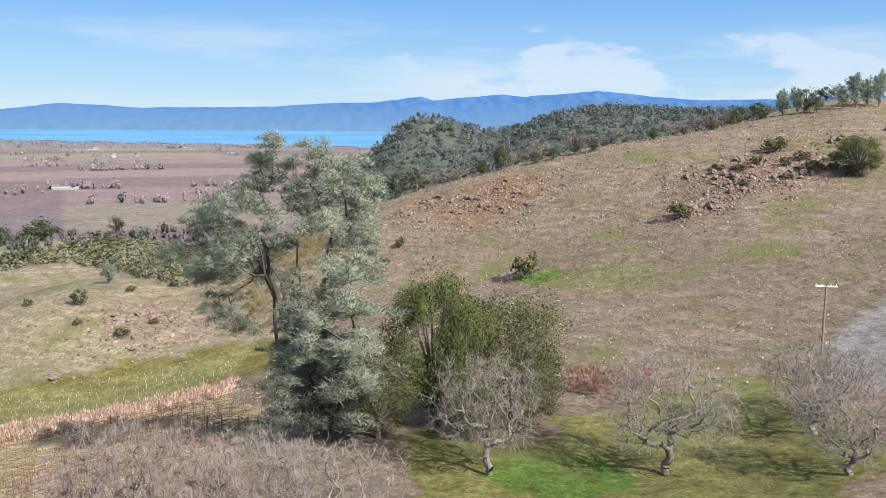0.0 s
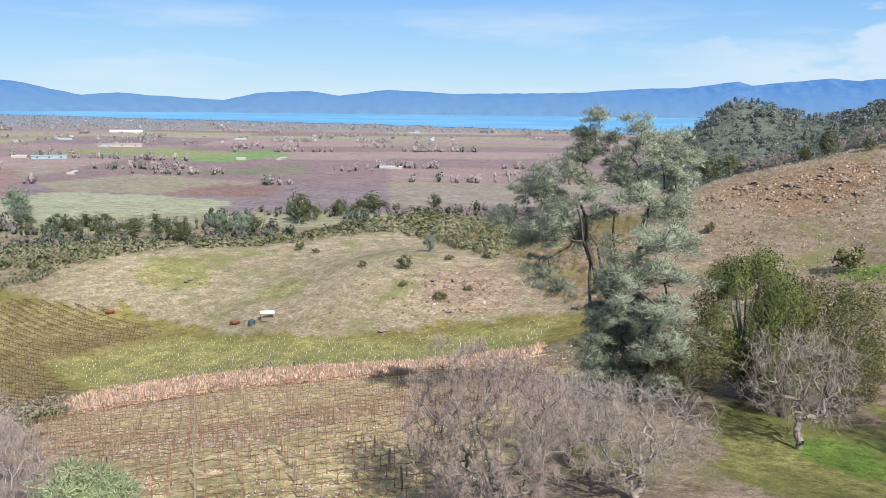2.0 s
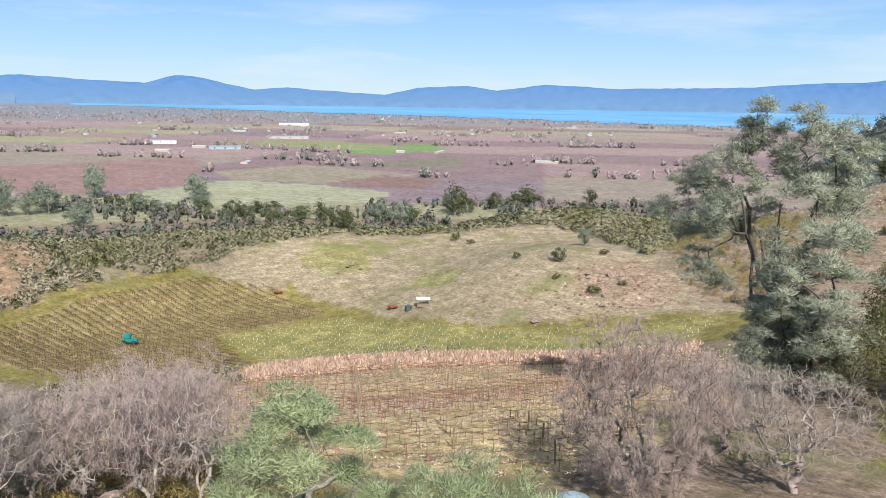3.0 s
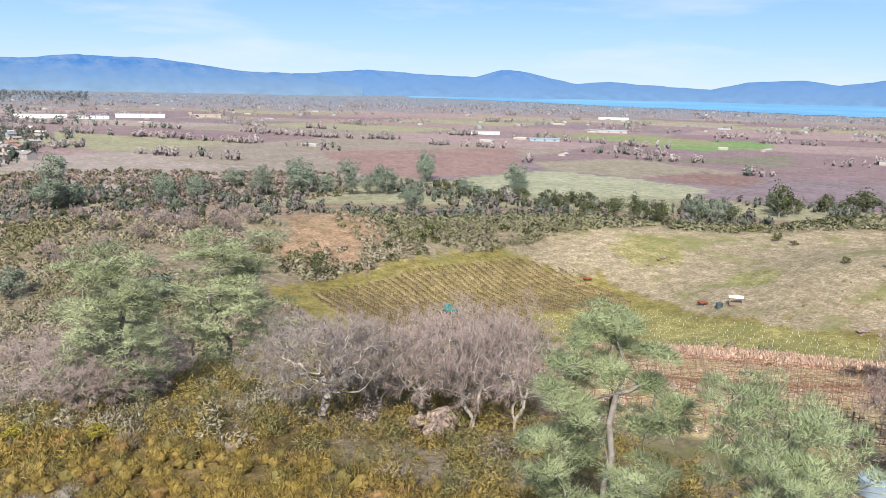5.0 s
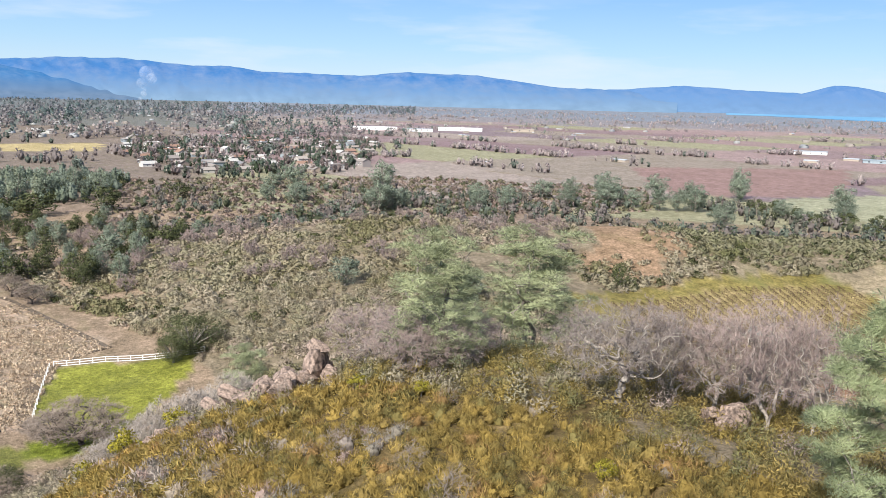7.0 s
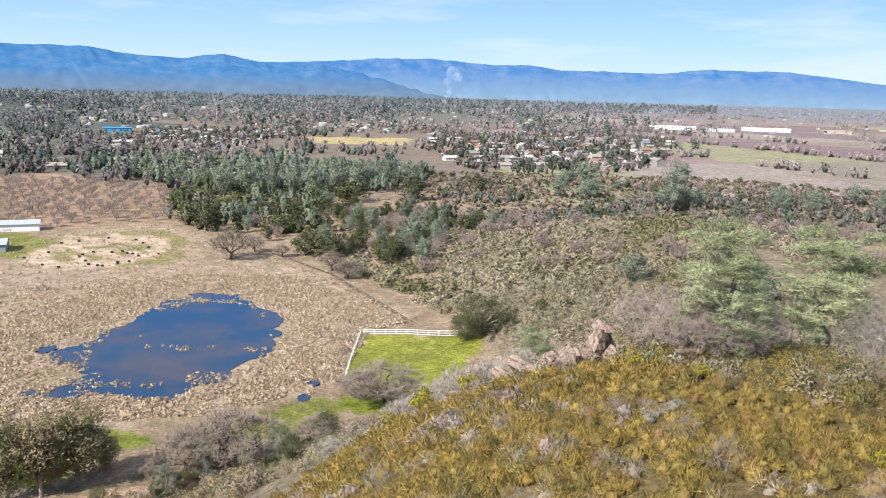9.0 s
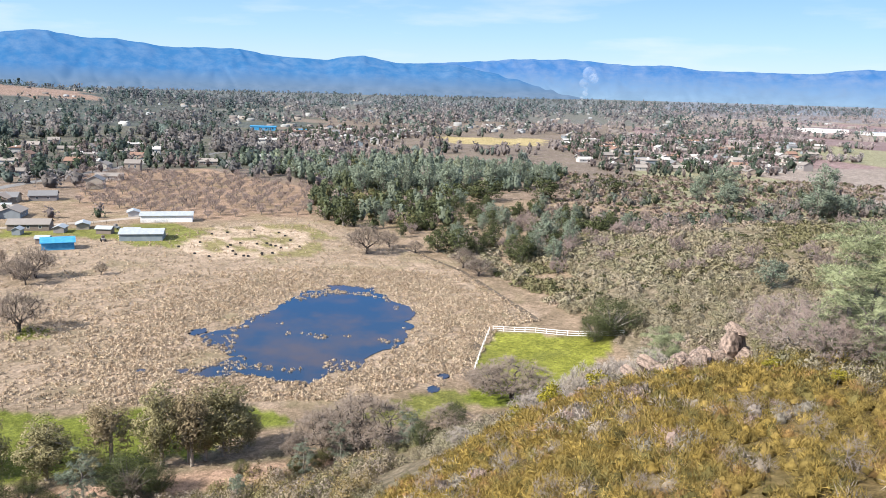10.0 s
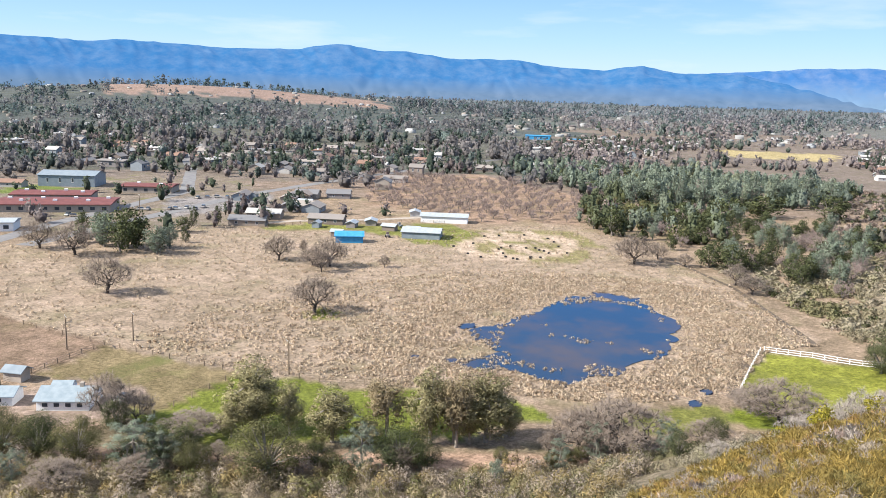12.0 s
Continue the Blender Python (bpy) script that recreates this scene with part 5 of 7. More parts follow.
plant(put_copy(pine_f, pose(0, 0, 0)), [(-509, 61, 13.9, 20.5), (-538, -236, 10.8, 13.3), (-361, 256, 17.0, 13.6), (-430, 286, 17.9, 17.6), (-434, 276, 16.1, 14.0), (-438, 266, 16.0, 13.9), (-463, 244, 17.0, 21.3), (-456, 260, 13.5, 14.3), (-459, 214, 13.9, 13.7),
    (-455, 156, 13.6, 12.7), (-454, 172, 11.9, 11.3), (-474, 350, 20.3, 15.9), (-373, 315, 10.1, 13.2), (-396, 366, 12.9, 16.3), (-398, 323, 12.4, 13.9), (-455, 97, 19.7, 20.8), (-467, 115, 13.3, 12.4), (-485, 55, 15.2, 16.4), (-504, 41, 14.0, 12.2), (-216, 29, 9.4, 9.9), (-196, 57, 8.6, 11.2)], (16, 12), rng)
plant(put_copy(pine_f, pose(0, 0, 0)), [(118, 303, 10.1, 5), (122, 300, 10.2, 5), (137, 299, 8.9, 6), (143, 302, 13.1, 6.5), (147, 302, 12.0, 6), (151, 302, 13.7, 6), (-252, 427, 15.3, 13.3), (-246, 363, 14.4, 12), (-260, 367, 13.8, 11), (-380, 350, 13.2, 14), (-99, 248, 7.1, 5.5), (-22, 240, 10, 8)], (16, 12), rng)

pine_g = lobed_pine(27, crown_lobes(27, 7.4, 7.4, 22, 0.06, 0.35), 1, 5, 0.2, 10.0, 40, 0.24, 0.05, 0.42, M_VPINE, M_BARK, "young_pine", "young blue-grey pine beside the farm track", 0.02, minor=3)
plant(pine_g, [(-69.4, -119.1, 8.7, 10.7), (-88.1, -88.6, 8.6, 7.7), (-112.7, -45.5, 6.2, 6.2), (-108.9, -55.9, 7.4, 5.5), (-104.7, -60.9, 5.5, 5.2), (-56.8, -132.3, 5.3, 6.5), (-71.5, -115.5, 6.9, 6.6)], (7.4, 7.4), rng)

# live oaks
live_d = leafy_tree(36, 10, 11, 60, 230, 0.15, M_OLIVE, M_BARK, "live_oak", "rounded olive-green live oak beside the farm track", 0.15, low=0.0, shell=0.35)
plant(live_d, [(-78.7, -100.3, 10.3, 15.0), (-73.7, -111.4, 6.0, 7.6), (-66.8, -129.7, 8.6, 9.8), (-90.2, -99.1, 3.4, 3.9), (-62, -142, 7.2, 9.8), (-60, -127, 4.3, 6.7)], (10, 11), rng)
live_e = leafy_tree(34, 10, 11, 52, 200, 0.16, M_LIVEOAK, M_BARK, "live_oak", "dark green live oak in the belt beside the track", 0.15, low=0.0, shell=0.35)
plant(live_e, [(-192, -12, 10.2, 17.0), (-189, -16, 7.5, 10.0), (-91.9, -83.5, 7.7, 10.8), (-94.5, -80.5, 5.5, 7.2), (-73.1, -117.3, 7.7, 8.5), (-64.5, -136.2, 7.2, 7.5), (-78.5, -134.1, 6.4, 6.8), (-66.4, -148.7, 6.0, 6.8), (-105.8, -42.1, 5.0, 4.5), (-123.8, -39.8, 5.5, 6.0), (-78.5, -117.4, 5.3, 6.0), (-69, -142, 5.3, 8.8), (-86, -96, 4.1, 6.2), (-72, -124, 4.1, 6.2)], (10, 11), rng)
live_a = leafy_tree(31, 15, 12, 84, 560, 0.135, M_NEAROAK, M_BARK, "live_oak", "dense dark green live oak on the slope", 0.15, ragged=0.6, low=0.0, puff=1.0, shell=0.5)
plant(live_a, [(-1.0, 89, 18.0, 13.0), (2.4, 86.5, 14.5, 9.5), (110, 229, 12, 15.1)], (15, 12), rng)
live_b = leafy_tree(33, 14, 11, 64, 360, 0.14, M_OLIVE, M_BARK, "live_oak", "olive-leaved live oak with a thin open crown", 0.22, ragged=0.6, shell=0.5)
plant(live_b, [(7.6, 90, 15.5, 14), (-6.5, 82, 9, 10), (9, 86, 9, 8), (3, 82, 7, 7)], (14, 11), rng)
live_c = leafy_tree(35, 10, 11, 34, 44, 0.42, M_LIVEOAK, M_BARK, "live_oak", "rounded dark green live oak", 0.15, low=0.0)
plant(live_c, [(-347, -128, 15.2, 17.4), (-360, -141, 10.5, 11.6), (-379, -107, 10.9, 16.1), (-373, -95, 10.8, 13.2),
    (-459, -80, 13.6, 30), (-435, -92, 13.9, 21.2), (-473, -49, 14.9, 26.0), (-362, -26, 7.7, 17.6), (-333, -16, 9.0, 13.9), (-321, -57, 10.4, 12.5), (-296, -67, 11.9, 12.7), (-299, -76, 9.8, 12.9), (-299, -61, 10.4, 10.7), (-530, -10, 11.0, 21.6)], (10, 11), rng)
plant(put_copy(live_c, pose(0, 0, 0)), [(-200, 258, 8.9, 8.7), (-211, 258, 8.1, 7.7), (-231, 482, 13.6, 27.0), (-239, 457, 12.4, 12.2), (-200, 516, 11.4, 13.0), (-244, 432, 10.2, 13.4), (-294, 335, 8.9, 14.6), (-297, 322, 8.7, 14.2), (-316, 322, 7.4, 11.6),
    (-382, 320, 9.4, 12.3), (-412, 316, 11.2, 12.5), (-424, 339, 8.4, 13.2), (-213, 112, 9.0, 7.6), (-421, 96, 5.7, 9.7), (-306, 353, 8.5, 18.5), (-204, 258, 9.5, 9.7), (-304, 330, 7.6, 11.9), (-335, 341, 8.1, 12.8), (-428, 99, 5.3, 10.0), (-98, 225, 5.2, 5.9)], (10, 11), rng)
plant(put_copy(live_c, pose(0, 0, 0)), [(-220, -259, 5.6, 4.8), (-199, -252, 10.1, 9.2), (-201, -265, 11.8, 12.6), (-202, -273, 13.1, 8.5), (-205, -288, 12.3, 11.0), (-210, -304, 10.4, 9.1), (-252, -286, 10.1, 4.9), (-258, -278, 10.6, 5.4), (-282, -270, 6.3, 6.2),
    (125, 301, 6, 6), (128, 298, 6.5, 6), (101, 301, 4.6, 6), (71, 294, 3.6, 4.8), (81, 292, 3.2, 3.8), (20, 299, 7.5, 6.9), (13, 298, 5, 4.9), (92, 297, 3.4, 5.8), (111, 305, 4.3, 8), (44, 291, 6, 5.7), (37, 291, 4.5, 5.7), (31, 292, 4.5, 5.8), (50, 290, 4, 5.7)], (10, 11), rng)

# evergreens before the school
plant(put_copy(live_c, pose(0, 0, 0)), [(-198, -266, 17.5, 20.0), (-192, -263, 13.0, 12.3), (-237, -276, 7.5, 10.3)], (10, 11), rng)
plant(put_copy(pine_f, pose(0, 0, 0)), [(-197, -250, 11.8, 11.4), (-196, -276, 15.0, 12.7), (-208, -255, 11.0, 8.5)], (16, 12), rng)

# trees on the ridge beyond the vineyard
plant(put_copy(pine_f, pose(0, 0, 0)), [(-545, 121, 25.6, 21.3), (-583, 68, 19.7, 22.2), (-572, 52, 13.8, 17.3), (-485, 167, 14.9, 16.9), (-483, 187, 13.8, 14.5), (-506, 220, 14.8, 18.5), (-499, 237, 17.1, 16.4), (-490, 259, 21.7, 22.5), (-494, 299, 19.6, 19.6), (-443, 292, 19.8, 18.0), (-490, 362, 24.7, 18.1), (-380, 267, 12.7, 15.9), (-416, 382, 19.7, 20.4)], (16, 12), rng)
plant(put_copy(live_c, pose(0, 0, 0)), [(-364, 316, 8.5, 13.1), (-361, 335, 9.3, 13.3), (-350, 347, 9.2, 14.5), (-341, 356, 8.5, 13.1), (-330, 358, 9.0, 14.2), (-290, 350, 12.5, 11.9), (-243, 372, 10.1, 11.2), (-243, 415, 20.1, 17.8), (-327, 319, 7.4, 11.1)], (10, 11), rng)

# trees over the crest of the eastern hill
plant(put_copy(live_c, pose(0, 0, 0)), [(-17, 306, 10.2, 11.4), (-10, 304, 8.8, 8.2), (13, 309, 5.8, 7.1), (20, 303, 9.3, 7.4), (72, 300, 4.6, 5.3), (106, 310, 6.5, 9.6), (117, 322, 6.1, 10.0), (137, 329, 6.6, 11.5), (148, 337, 6.0, 10.0), (160, 329, 6.6, 9.8), (102, 310, 5.3, 8.4), (-26, 310, 5.8, 4.6)], (10, 11), rng)
plant(put_copy(pine_f, pose(0, 0, 0)), [(128, 330, 9.4, 5.8), (133, 330, 8.7, 6.2), (150, 331, 6.6, 5.8), (156, 331, 10.6, 8.9), (163, 325, 12.5, 5.3)], (16, 12), rng)

# shrubs that stand alone
shrub = leafy_tree(37, 3, 3.6, 14, 40, 0.26, M_OLIVE, M_BARK, "shrub", "brownish rounded shrub on the grassy slope", 0.1, "shrub", low=0.02)
plant(shrub, [(21, 213, 7.2, 8.8), (62, 224, 5, 7), (101, 236, 4, 6), (98, 255, 5, 9), (-13, 248, 3.5, 3.5), (-17, 239, 2.5, 4.8), (-114, 229, 2.2, 3.2), (-81, 209, 2.4, 4.7), (-158, 268, 3.7, 4.2), (-94, 214, 2, 3), (-88, 236, 1.8, 3.5), (-75, 216, 1.6, 3.5), (-150, 265, 2.1, 3.7), (90, 247, 3, 5), (84, 244, 2.4, 4.5), (96, 242, 3.2, 4), (79, 248, 2.2, 5), (102, 246, 3, 5.5), (110, 243, 2.5, 5), (107, 236, 2.4, 4), (93, 233, 1.8, 4), (82, 234, 1.8, 3.5)], (3, 3.6), rng)
M_YELLOW = plain("yellow_green_leaves", (0.21, 0.189, 0.021), (0.294, 0.252, 0.035), 1.2, island=0.3, leaf=0.25)
gold = leafy_tree(38, 2.4, 3, 16, 70, 0.12, M_YELLOW, M_BARK, "yellow_shrub", "bright yellow-green shrub on the edge of the slope", 0.1, "shrub", low=0.02)
plant(gold, [(-95, -22, 4.4, 5.5), (-89, -16, 3.4, 5), (-98, -27, 3.2, 4), (-96, -3, 2.2, 3.5), (-62, -1, 1.6, 2.6), (-31.5, 6, 1.5, 2), (-55, 2.5, 1.5, 2)], (2.4, 3), rng)
pale = bare_tree(39, 3, 4, 180, M_WALNUT, M_SILVER, "bare_shrub", "bare silvery shrub along the rocky edge", "shrub", stems=4, low=0.02, fork=0.3, lean=0.7, thick=0.7, spray=(16, 0.03, 0.42))
plant(pale, [(-103, -18, 5.6, 8.5), (-100, -14, 5.2, 8), (-98, -9, 5.0, 7.5), (-106, -25, 4.2, 7), (-93, -34, 2.4, 5), (-108, -20, 5.2, 8), (-104, -12, 5, 8)], (3, 4), rng)
dead = bare_tree(40, 3, 4, 110, M_LICHEN, M_WALNUT, "dead_bush", "grey leafless bush in the chamise brush", "shrub", stems=3, low=0.02, fork=0.35, lean=0.7, thick=0.7, spray=(5, 0.022, 0.55))
plant(dead, [(-47, -6, 1.6, 2.4)], (3, 4), rng)
for k in range(44):                                            # dead bushes in the brush
    x, y = rng.uniform(-80, 10), rng.uniform(-42, 8)
    if bool(inside(np.array(x), np.array(y), BRUSH_SLOPE)):
        s = rng.uniform(0.45, 0.75)
        put_copy(dead, pose(x, y, ground(x, y), 0, 0, rng.uniform(0, 360)) @ Matrix.Diagonal((s, s, s, 1)))
redbush = bare_tree(41, 3.2, 8, 220, M_PINKTWIG, plain("red_canes", (0.168, 0.063, 0.042), (0.252, 0.112, 0.077), 1), "red_thicket", "dark red leafless thicket below the hillside", "shrub", stems=5, low=0.0, fork=0.35, lean=1.0, thick=0.6, spray=(12, 0.045, 0.6))
plant(redbush, [(19, 104, 3.4, 9), (25, 107, 2.6, 6)], (3.2, 8), rng)

# gum trees and oaks along the farm track
M_GUMBROWN = plain("brown_gum_leaves", (0.21, 0.165, 0.095), (0.33, 0.265, 0.165), 0.5, island=0.3, thing=0.1, leaf=0.3)
gum = leafy_tree(43, 12, 7.4, 84, 120, 0.13, M_EUCALYPT, M_PALEBARK, "gum_tree", "tall olive gum tree with a pale trunk by the farm track", 0.62, ragged=1.0, long=2.4, low=0.04, puff=0.95, shell=0.05)
plant(gum, [(-91.8, -114.3, 14.6, 12.7), (-93.3, -107.4, 11.2, 6.2), (-94.8, -99.2, 11.0, 10.8), (-103.4, -84.4, 15.3, 10.0), (-109.3, -76.4, 14.6, 11.6), (-107.2, -78.6, 12.9, 8.9), (-113.9, -74.0, 7.4, 5.9), (-96.8, -93.4, 5.6, 7.0), (-87.2, -115.4, 7.2, 5.9), (-90.5, -112.6, 10.6, 8.8)], (12, 7.4), rng)
gum_b = leafy_tree(44, 12, 7, 70, 110, 0.13, M_GUMBROWN, M_PALEBARK, "gum_tree", "thin brownish gum tree with a forked pale trunk", 0.6, ragged=1.1, long=2.4, low=0.08, puff=0.9, shell=0.05)
plant(gum_b, [(-102.4, -92.7, 12.5, 9.7), (-104.6, -79.8, 15.3, 8.9), (-105.8, -81.0, 11.8, 6.8), (-94.2, -116, 9.2, 8.1)], (12, 7), rng)
oak_m = bare_tree(45, 9, 10, 340, M_DARKBARK, plain("brown_twigs", (0.18, 0.14, 0.11), (0.27, 0.22, 0.18), 1), "valley_oak", "leafless brown valley oak standing in dry grass", thick=1.2, low=0.22, fork=0.28, spray=(14, 0.055, 0.95))
plant(oak_m, [(-164, -155, 9.7, 10.3), (-147, -217, 10.4, 11.9), (-215, -209, 8.4, 8.9), (-208, -185, 7.2, 5.7), (-217, -188, 9.4, 9.8), (-215, -194, 6.0, 7.9), (-227, -172, 4.2, 3.5), (-179, -271, 11.0, 12.0), (-180, -291, 9.5, 10.3), (-228, -208, 5.7, 2.5),
    (-288, -101, 10.3, 12.6), (-303, -96, 6.2, 6.5), (-295, -84, 4.7, 5.2), (-262, -55, 5.9, 8.1), (-273, -62, 6.8, 7.6), (-79.8, -138, 9.0, 7.4), (-83.2, -134.4, 5.5, 5.6), (-83.4, -120.9, 4.4, 9.0), (-113.5, -53.5, 9.6, 13.2), (-113.2, -60.8, 8.0, 7.4), (-66.7, -116.4, 3.6, 6.4), (-57.9, -123.4, 4.8, 7.0), (-116.5, -57, 6.5, 7.5), (-147, -32, 7.7, 13.0), (-152, -38, 4.6, 7.9), (-124, -41, 4.5, 6.8)], (9, 7.6), rng)
scrub_oak = bare_tree(46, 5, 6, 90, M_BARK, M_PINKTWIG, "scrub_oak", "low leafless scrub oak among chaparral", stems=2, low=0.1, fork=0.3, thick=1.2, spray=(9, 0.10, 0.8))
scrub_oak.matrix_basis = pose(*land(-250, 30))
plant(put_copy(scrub_oak, pose(0, 0, 0)), [(0, 306, 5.1, 12.4), (7, 310, 4.3, 10.5), (34, 303, 6.3, 10.2), (46, 303, 6.8, 11.3), (55, 301, 4.2, 10.2), (62, 299, 4.1, 10.1), (80, 302, 4.8, 10.2), (88, 302, 5.1, 10.2), (97, 307, 5.3, 10.4), (93, 307, 4.9, 8.3), (-8, 312, 5, 10), (26, 308, 5, 9)], (5, 6), rng)
for k in range(90):                                            # bare oaks in the western scrub
    x, y = rng.uniform(-420, -230), rng.uniform(-60, 120)
    if height(x, y) > 1.5 or x < -340:
        put_copy(scrub_oak, pose(*land(x, y), 0, 0, rng.uniform(0, 360)) @ Matrix.Diagonal((1.1, 1.1, rng.uniform(0.8, 1.2), 1)))
# wood at the edge of the marsh, and the tree belt along the farm track
edge_wood = [(-345, -122), (-300, -62), (-268, -34), (-330, 10), (-440, -30), (-430, -120)]
X, Y = within(edge_wood, rng, 170)
for x, y in zip(X, Y):
    which = rng.uniform()
    tree, s = (live_c, (rng.uniform(0.6, 1.0), rng.uniform(0.6, 1.0))) if which < 0.45 else (pine_f, (rng.uniform(0.5, 0.8), rng.uniform(0.55, 0.85))) if which < 0.7 else (scrub_oak, (1.2, rng.uniform(0.9, 1.3)))
    put_copy(tree, pose(*land(x, y), 0, 0, rng.uniform(0, 360)) @ Matrix.Diagonal((s[0], s[0], s[1], 1)))
forest = [(-613, -308), (-678, -215), (-666, -106), (-632, -40), (-559, -44), (-449, -93), (-492, -169), (-495, -188), (-562, -249)]
clump = [(-426, -170), (-374, -153), (-338, -121), (-346, -80), (-415, -90), (-470, -118), (-509, -173)]
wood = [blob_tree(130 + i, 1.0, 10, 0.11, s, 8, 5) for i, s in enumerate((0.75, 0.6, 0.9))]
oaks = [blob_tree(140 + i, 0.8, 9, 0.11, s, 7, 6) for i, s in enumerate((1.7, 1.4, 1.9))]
for outline, n, shapes, low, high, tones in ((forest, 820, wood, 7, 13, ((3, 0.29, 0.345, 0.27), (3, 0.25, 0.305, 0.225), (1, 0.32, 0.35, 0.235))), (forest, 240, oaks, 6, 11, ((3, 0.11, 0.13, 0.06), (2, 0.18, 0.18, 0.085), (1, 0.34, 0.27, 0.24))),
                                             (clump, 130, wood, 7, 13, ((2, 0.25, 0.29, 0.21), (2, 0.19, 0.22, 0.12))), (clump, 190, oaks, 5, 9, ((3, 0.13, 0.15, 0.065), (2, 0.21, 0.20, 0.09), (2, 0.36, 0.29, 0.25)))):
    X, Y = within(outline, rng, n)                             # the woods beside the orchard
    scatter("valley_wood", shapes, X, Y, rng.uniform(low, high, len(X)), picked(rng, len(X), tones), M_TOWNTREE, "grey-green pines and dark oaks in a dense wood", "wood", rng)
for k in range(20):                                            # bushes between the track and the slope
    f = rng.uniform(0, 1)
    x, y = -52 - 62 * f + rng.normal(0, 2.5), -142 + 90 * f + rng.normal(0, 2.5)
    tree, s = ((live_d, 0.32), (live_d, 0.42), (pine_f, 0.25), (oak_m, 0.4), (scrub_oak, 0.7))[rng.randint(0, 5)]
    put_copy(tree, pose(*land(x, y), 0, 0, rng.uniform(0, 360)) @ Matrix.Diagonal((s, s, s * rng.uniform(0.8, 1.15), 1)))
# the old orchard
orch = bare_tree(47, 4, 5, 50, M_BARK, M_PINKTWIG, "orchard_tree", "small leafless orchard tree in a row", low=0.25, fork=0.3, thick=1.4, spray=(7, 0.13, 0.9))
count = 0
for i in range(26):
    for j in range(22):
        x, y = -345 - 9.5 * i + rng.uniform(-1.5, 1.5) - 3 * j * 0.2, -155 - 9.0 * j + rng.uniform(-1.5, 1.5) - 2.5 * i * 0.6
        if bool(inside(np.array(x), np.array(y), ORCHARD)) and rng.uniform() < 0.8:
            m = pose(*land(x, y), 0, 0, rng.uniform(0, 360)) @ Matrix.Diagonal((*[rng.uniform(0.8, 1.2)] * 3, 1))
            if count == 0:
                orch.matrix_basis = m
            elif count < 215:
                put_copy(orch, m)
            count += 1
tagged(orch, group="orchard rows")

TOWN = [[(-400, -480), (-390, -640), (-510, -800), (-690, -870), (-600, -640), (-800, -440), (-640, -370), (-470, -350)], [(-650, -10), (-650, 85), (-770, 165), (-1250, 290), (-1250, -60), (-900, -60)], [(-460, -365), (-640, -360), (-680, -250), (-560, -300)], [(-800, -400), (-800, -250), (-1200, -250), (-1200, -420)], [(-262, -262), (-280, -300), (-360, -310), (-350, -280)]]
# trees between the town's houses, and the wooded far edge of the valley
def town_trees(name, outlines, density, label):
    far = [blob_tree(120 + i, 1.0, 9, 0.14, s, 5) for i, s in enumerate((1.0, 0.8, 1.2, 0.45))]
    P = [within(o, rng, int(density * (max(q[0] for q in o) - min(q[0] for q in o)) * (max(q[1] for q in o) - min(q[1] for q in o)))) for o in outlines]
    X, Y = np.concatenate([p[0] for p in P]), np.concatenate([p[1] for p in P])
    scatter(name, far, X, Y, rng.uniform(4.5, 10.5, len(X)), picked(rng, len(X), ((4, 0.13, 0.17, 0.125), (5, 0.30, 0.245, 0.23), (2, 0.18, 0.20, 0.15), (1, 0.07, 0.10, 0.055))), M_TOWNTREE, label, "wood", rng)


# woods far off
far_tree = [blob_tree(100 + i, 1.0, 7, 0.22, s, 4, 0) for i, s in enumerate((1.6, 1.3, 1.9, 0.6))]
mid_tree = [blob_tree(110 + i, 1.0, 9, 0.15, s, 5, 4) for i, s in enumerate((1.5, 1.2, 1.8, 0.6))]
X, Y = rng.uniform(-130, 620, 14000), rng.uniform(590, 860, 14000)
ok = height(X, Y) > 4
X, Y = X[ok][:7600], Y[ok][:7600]
scatter("ridge_wood", far_tree, X, Y, rng.uniform(4, 7, len(X)), picked(rng, len(X), ((4, 0.20, 0.24, 0.235), (2, 0.14, 0.17, 0.155), (3, 0.30, 0.31, 0.29))), M_TOWNTREE, "dense green wood on the far ridge", "wood", rng)
A, D = np.radians(152 - 78 * rng.uniform(0, 1, 11500) ** 1.15), rng.uniform(520, 3300, 11500)
X, Y = CX - np.sin(A) * D, CY + np.cos(A) * D
ok = (value_noise(X, Y, 130, 21) + 0.6 * value_noise(X, Y, 45, 22) > 0.74 + 0.012 * np.clip(104 - np.degrees(A), 0, 30)) & ~inside(X, Y, ORCHARD) & ~inside(X, Y, STRAW_PARK) & ~inside(X, Y, SCHOOL_GROUNDS)
ok &= ~((D > 2060) & (D < 2480) & (np.degrees(A) > 122) & (np.degrees(A) < 140) & (value_noise(X, Y, 60, 28) < 0.8)) & ~((D < 700) & (np.degrees(A) < 98))
for outline in TOWN:
    ok &= ~(inside(X, Y, outline) & (rng.uniform(0, 1, len(X)) < 0.7))
X, Y, D = X[ok], Y[ok], D[ok]
S = (4.5 + 8.5 * value_noise(X, Y, 70, 30)) * (1 + 0.35 * (D > 1250)) * rng.uniform(0.7, 1.35, len(X)) * (1 + D / 9000)
bare = value_noise(X, Y, 130, 29) + rng.normal(0, 0.22, len(X)) > 0.48
tones = picked(rng, len(X), ((4, 0.17, 0.205, 0.17), (3, 0.24, 0.28, 0.245), (2, 0.11, 0.14, 0.10), (2, 0.30, 0.27, 0.26)))
tones[bare] = picked(rng, int(bare.sum()), ((3, 0.37, 0.315, 0.30), (2, 0.44, 0.375, 0.355), (1, 0.29, 0.25, 0.24)))
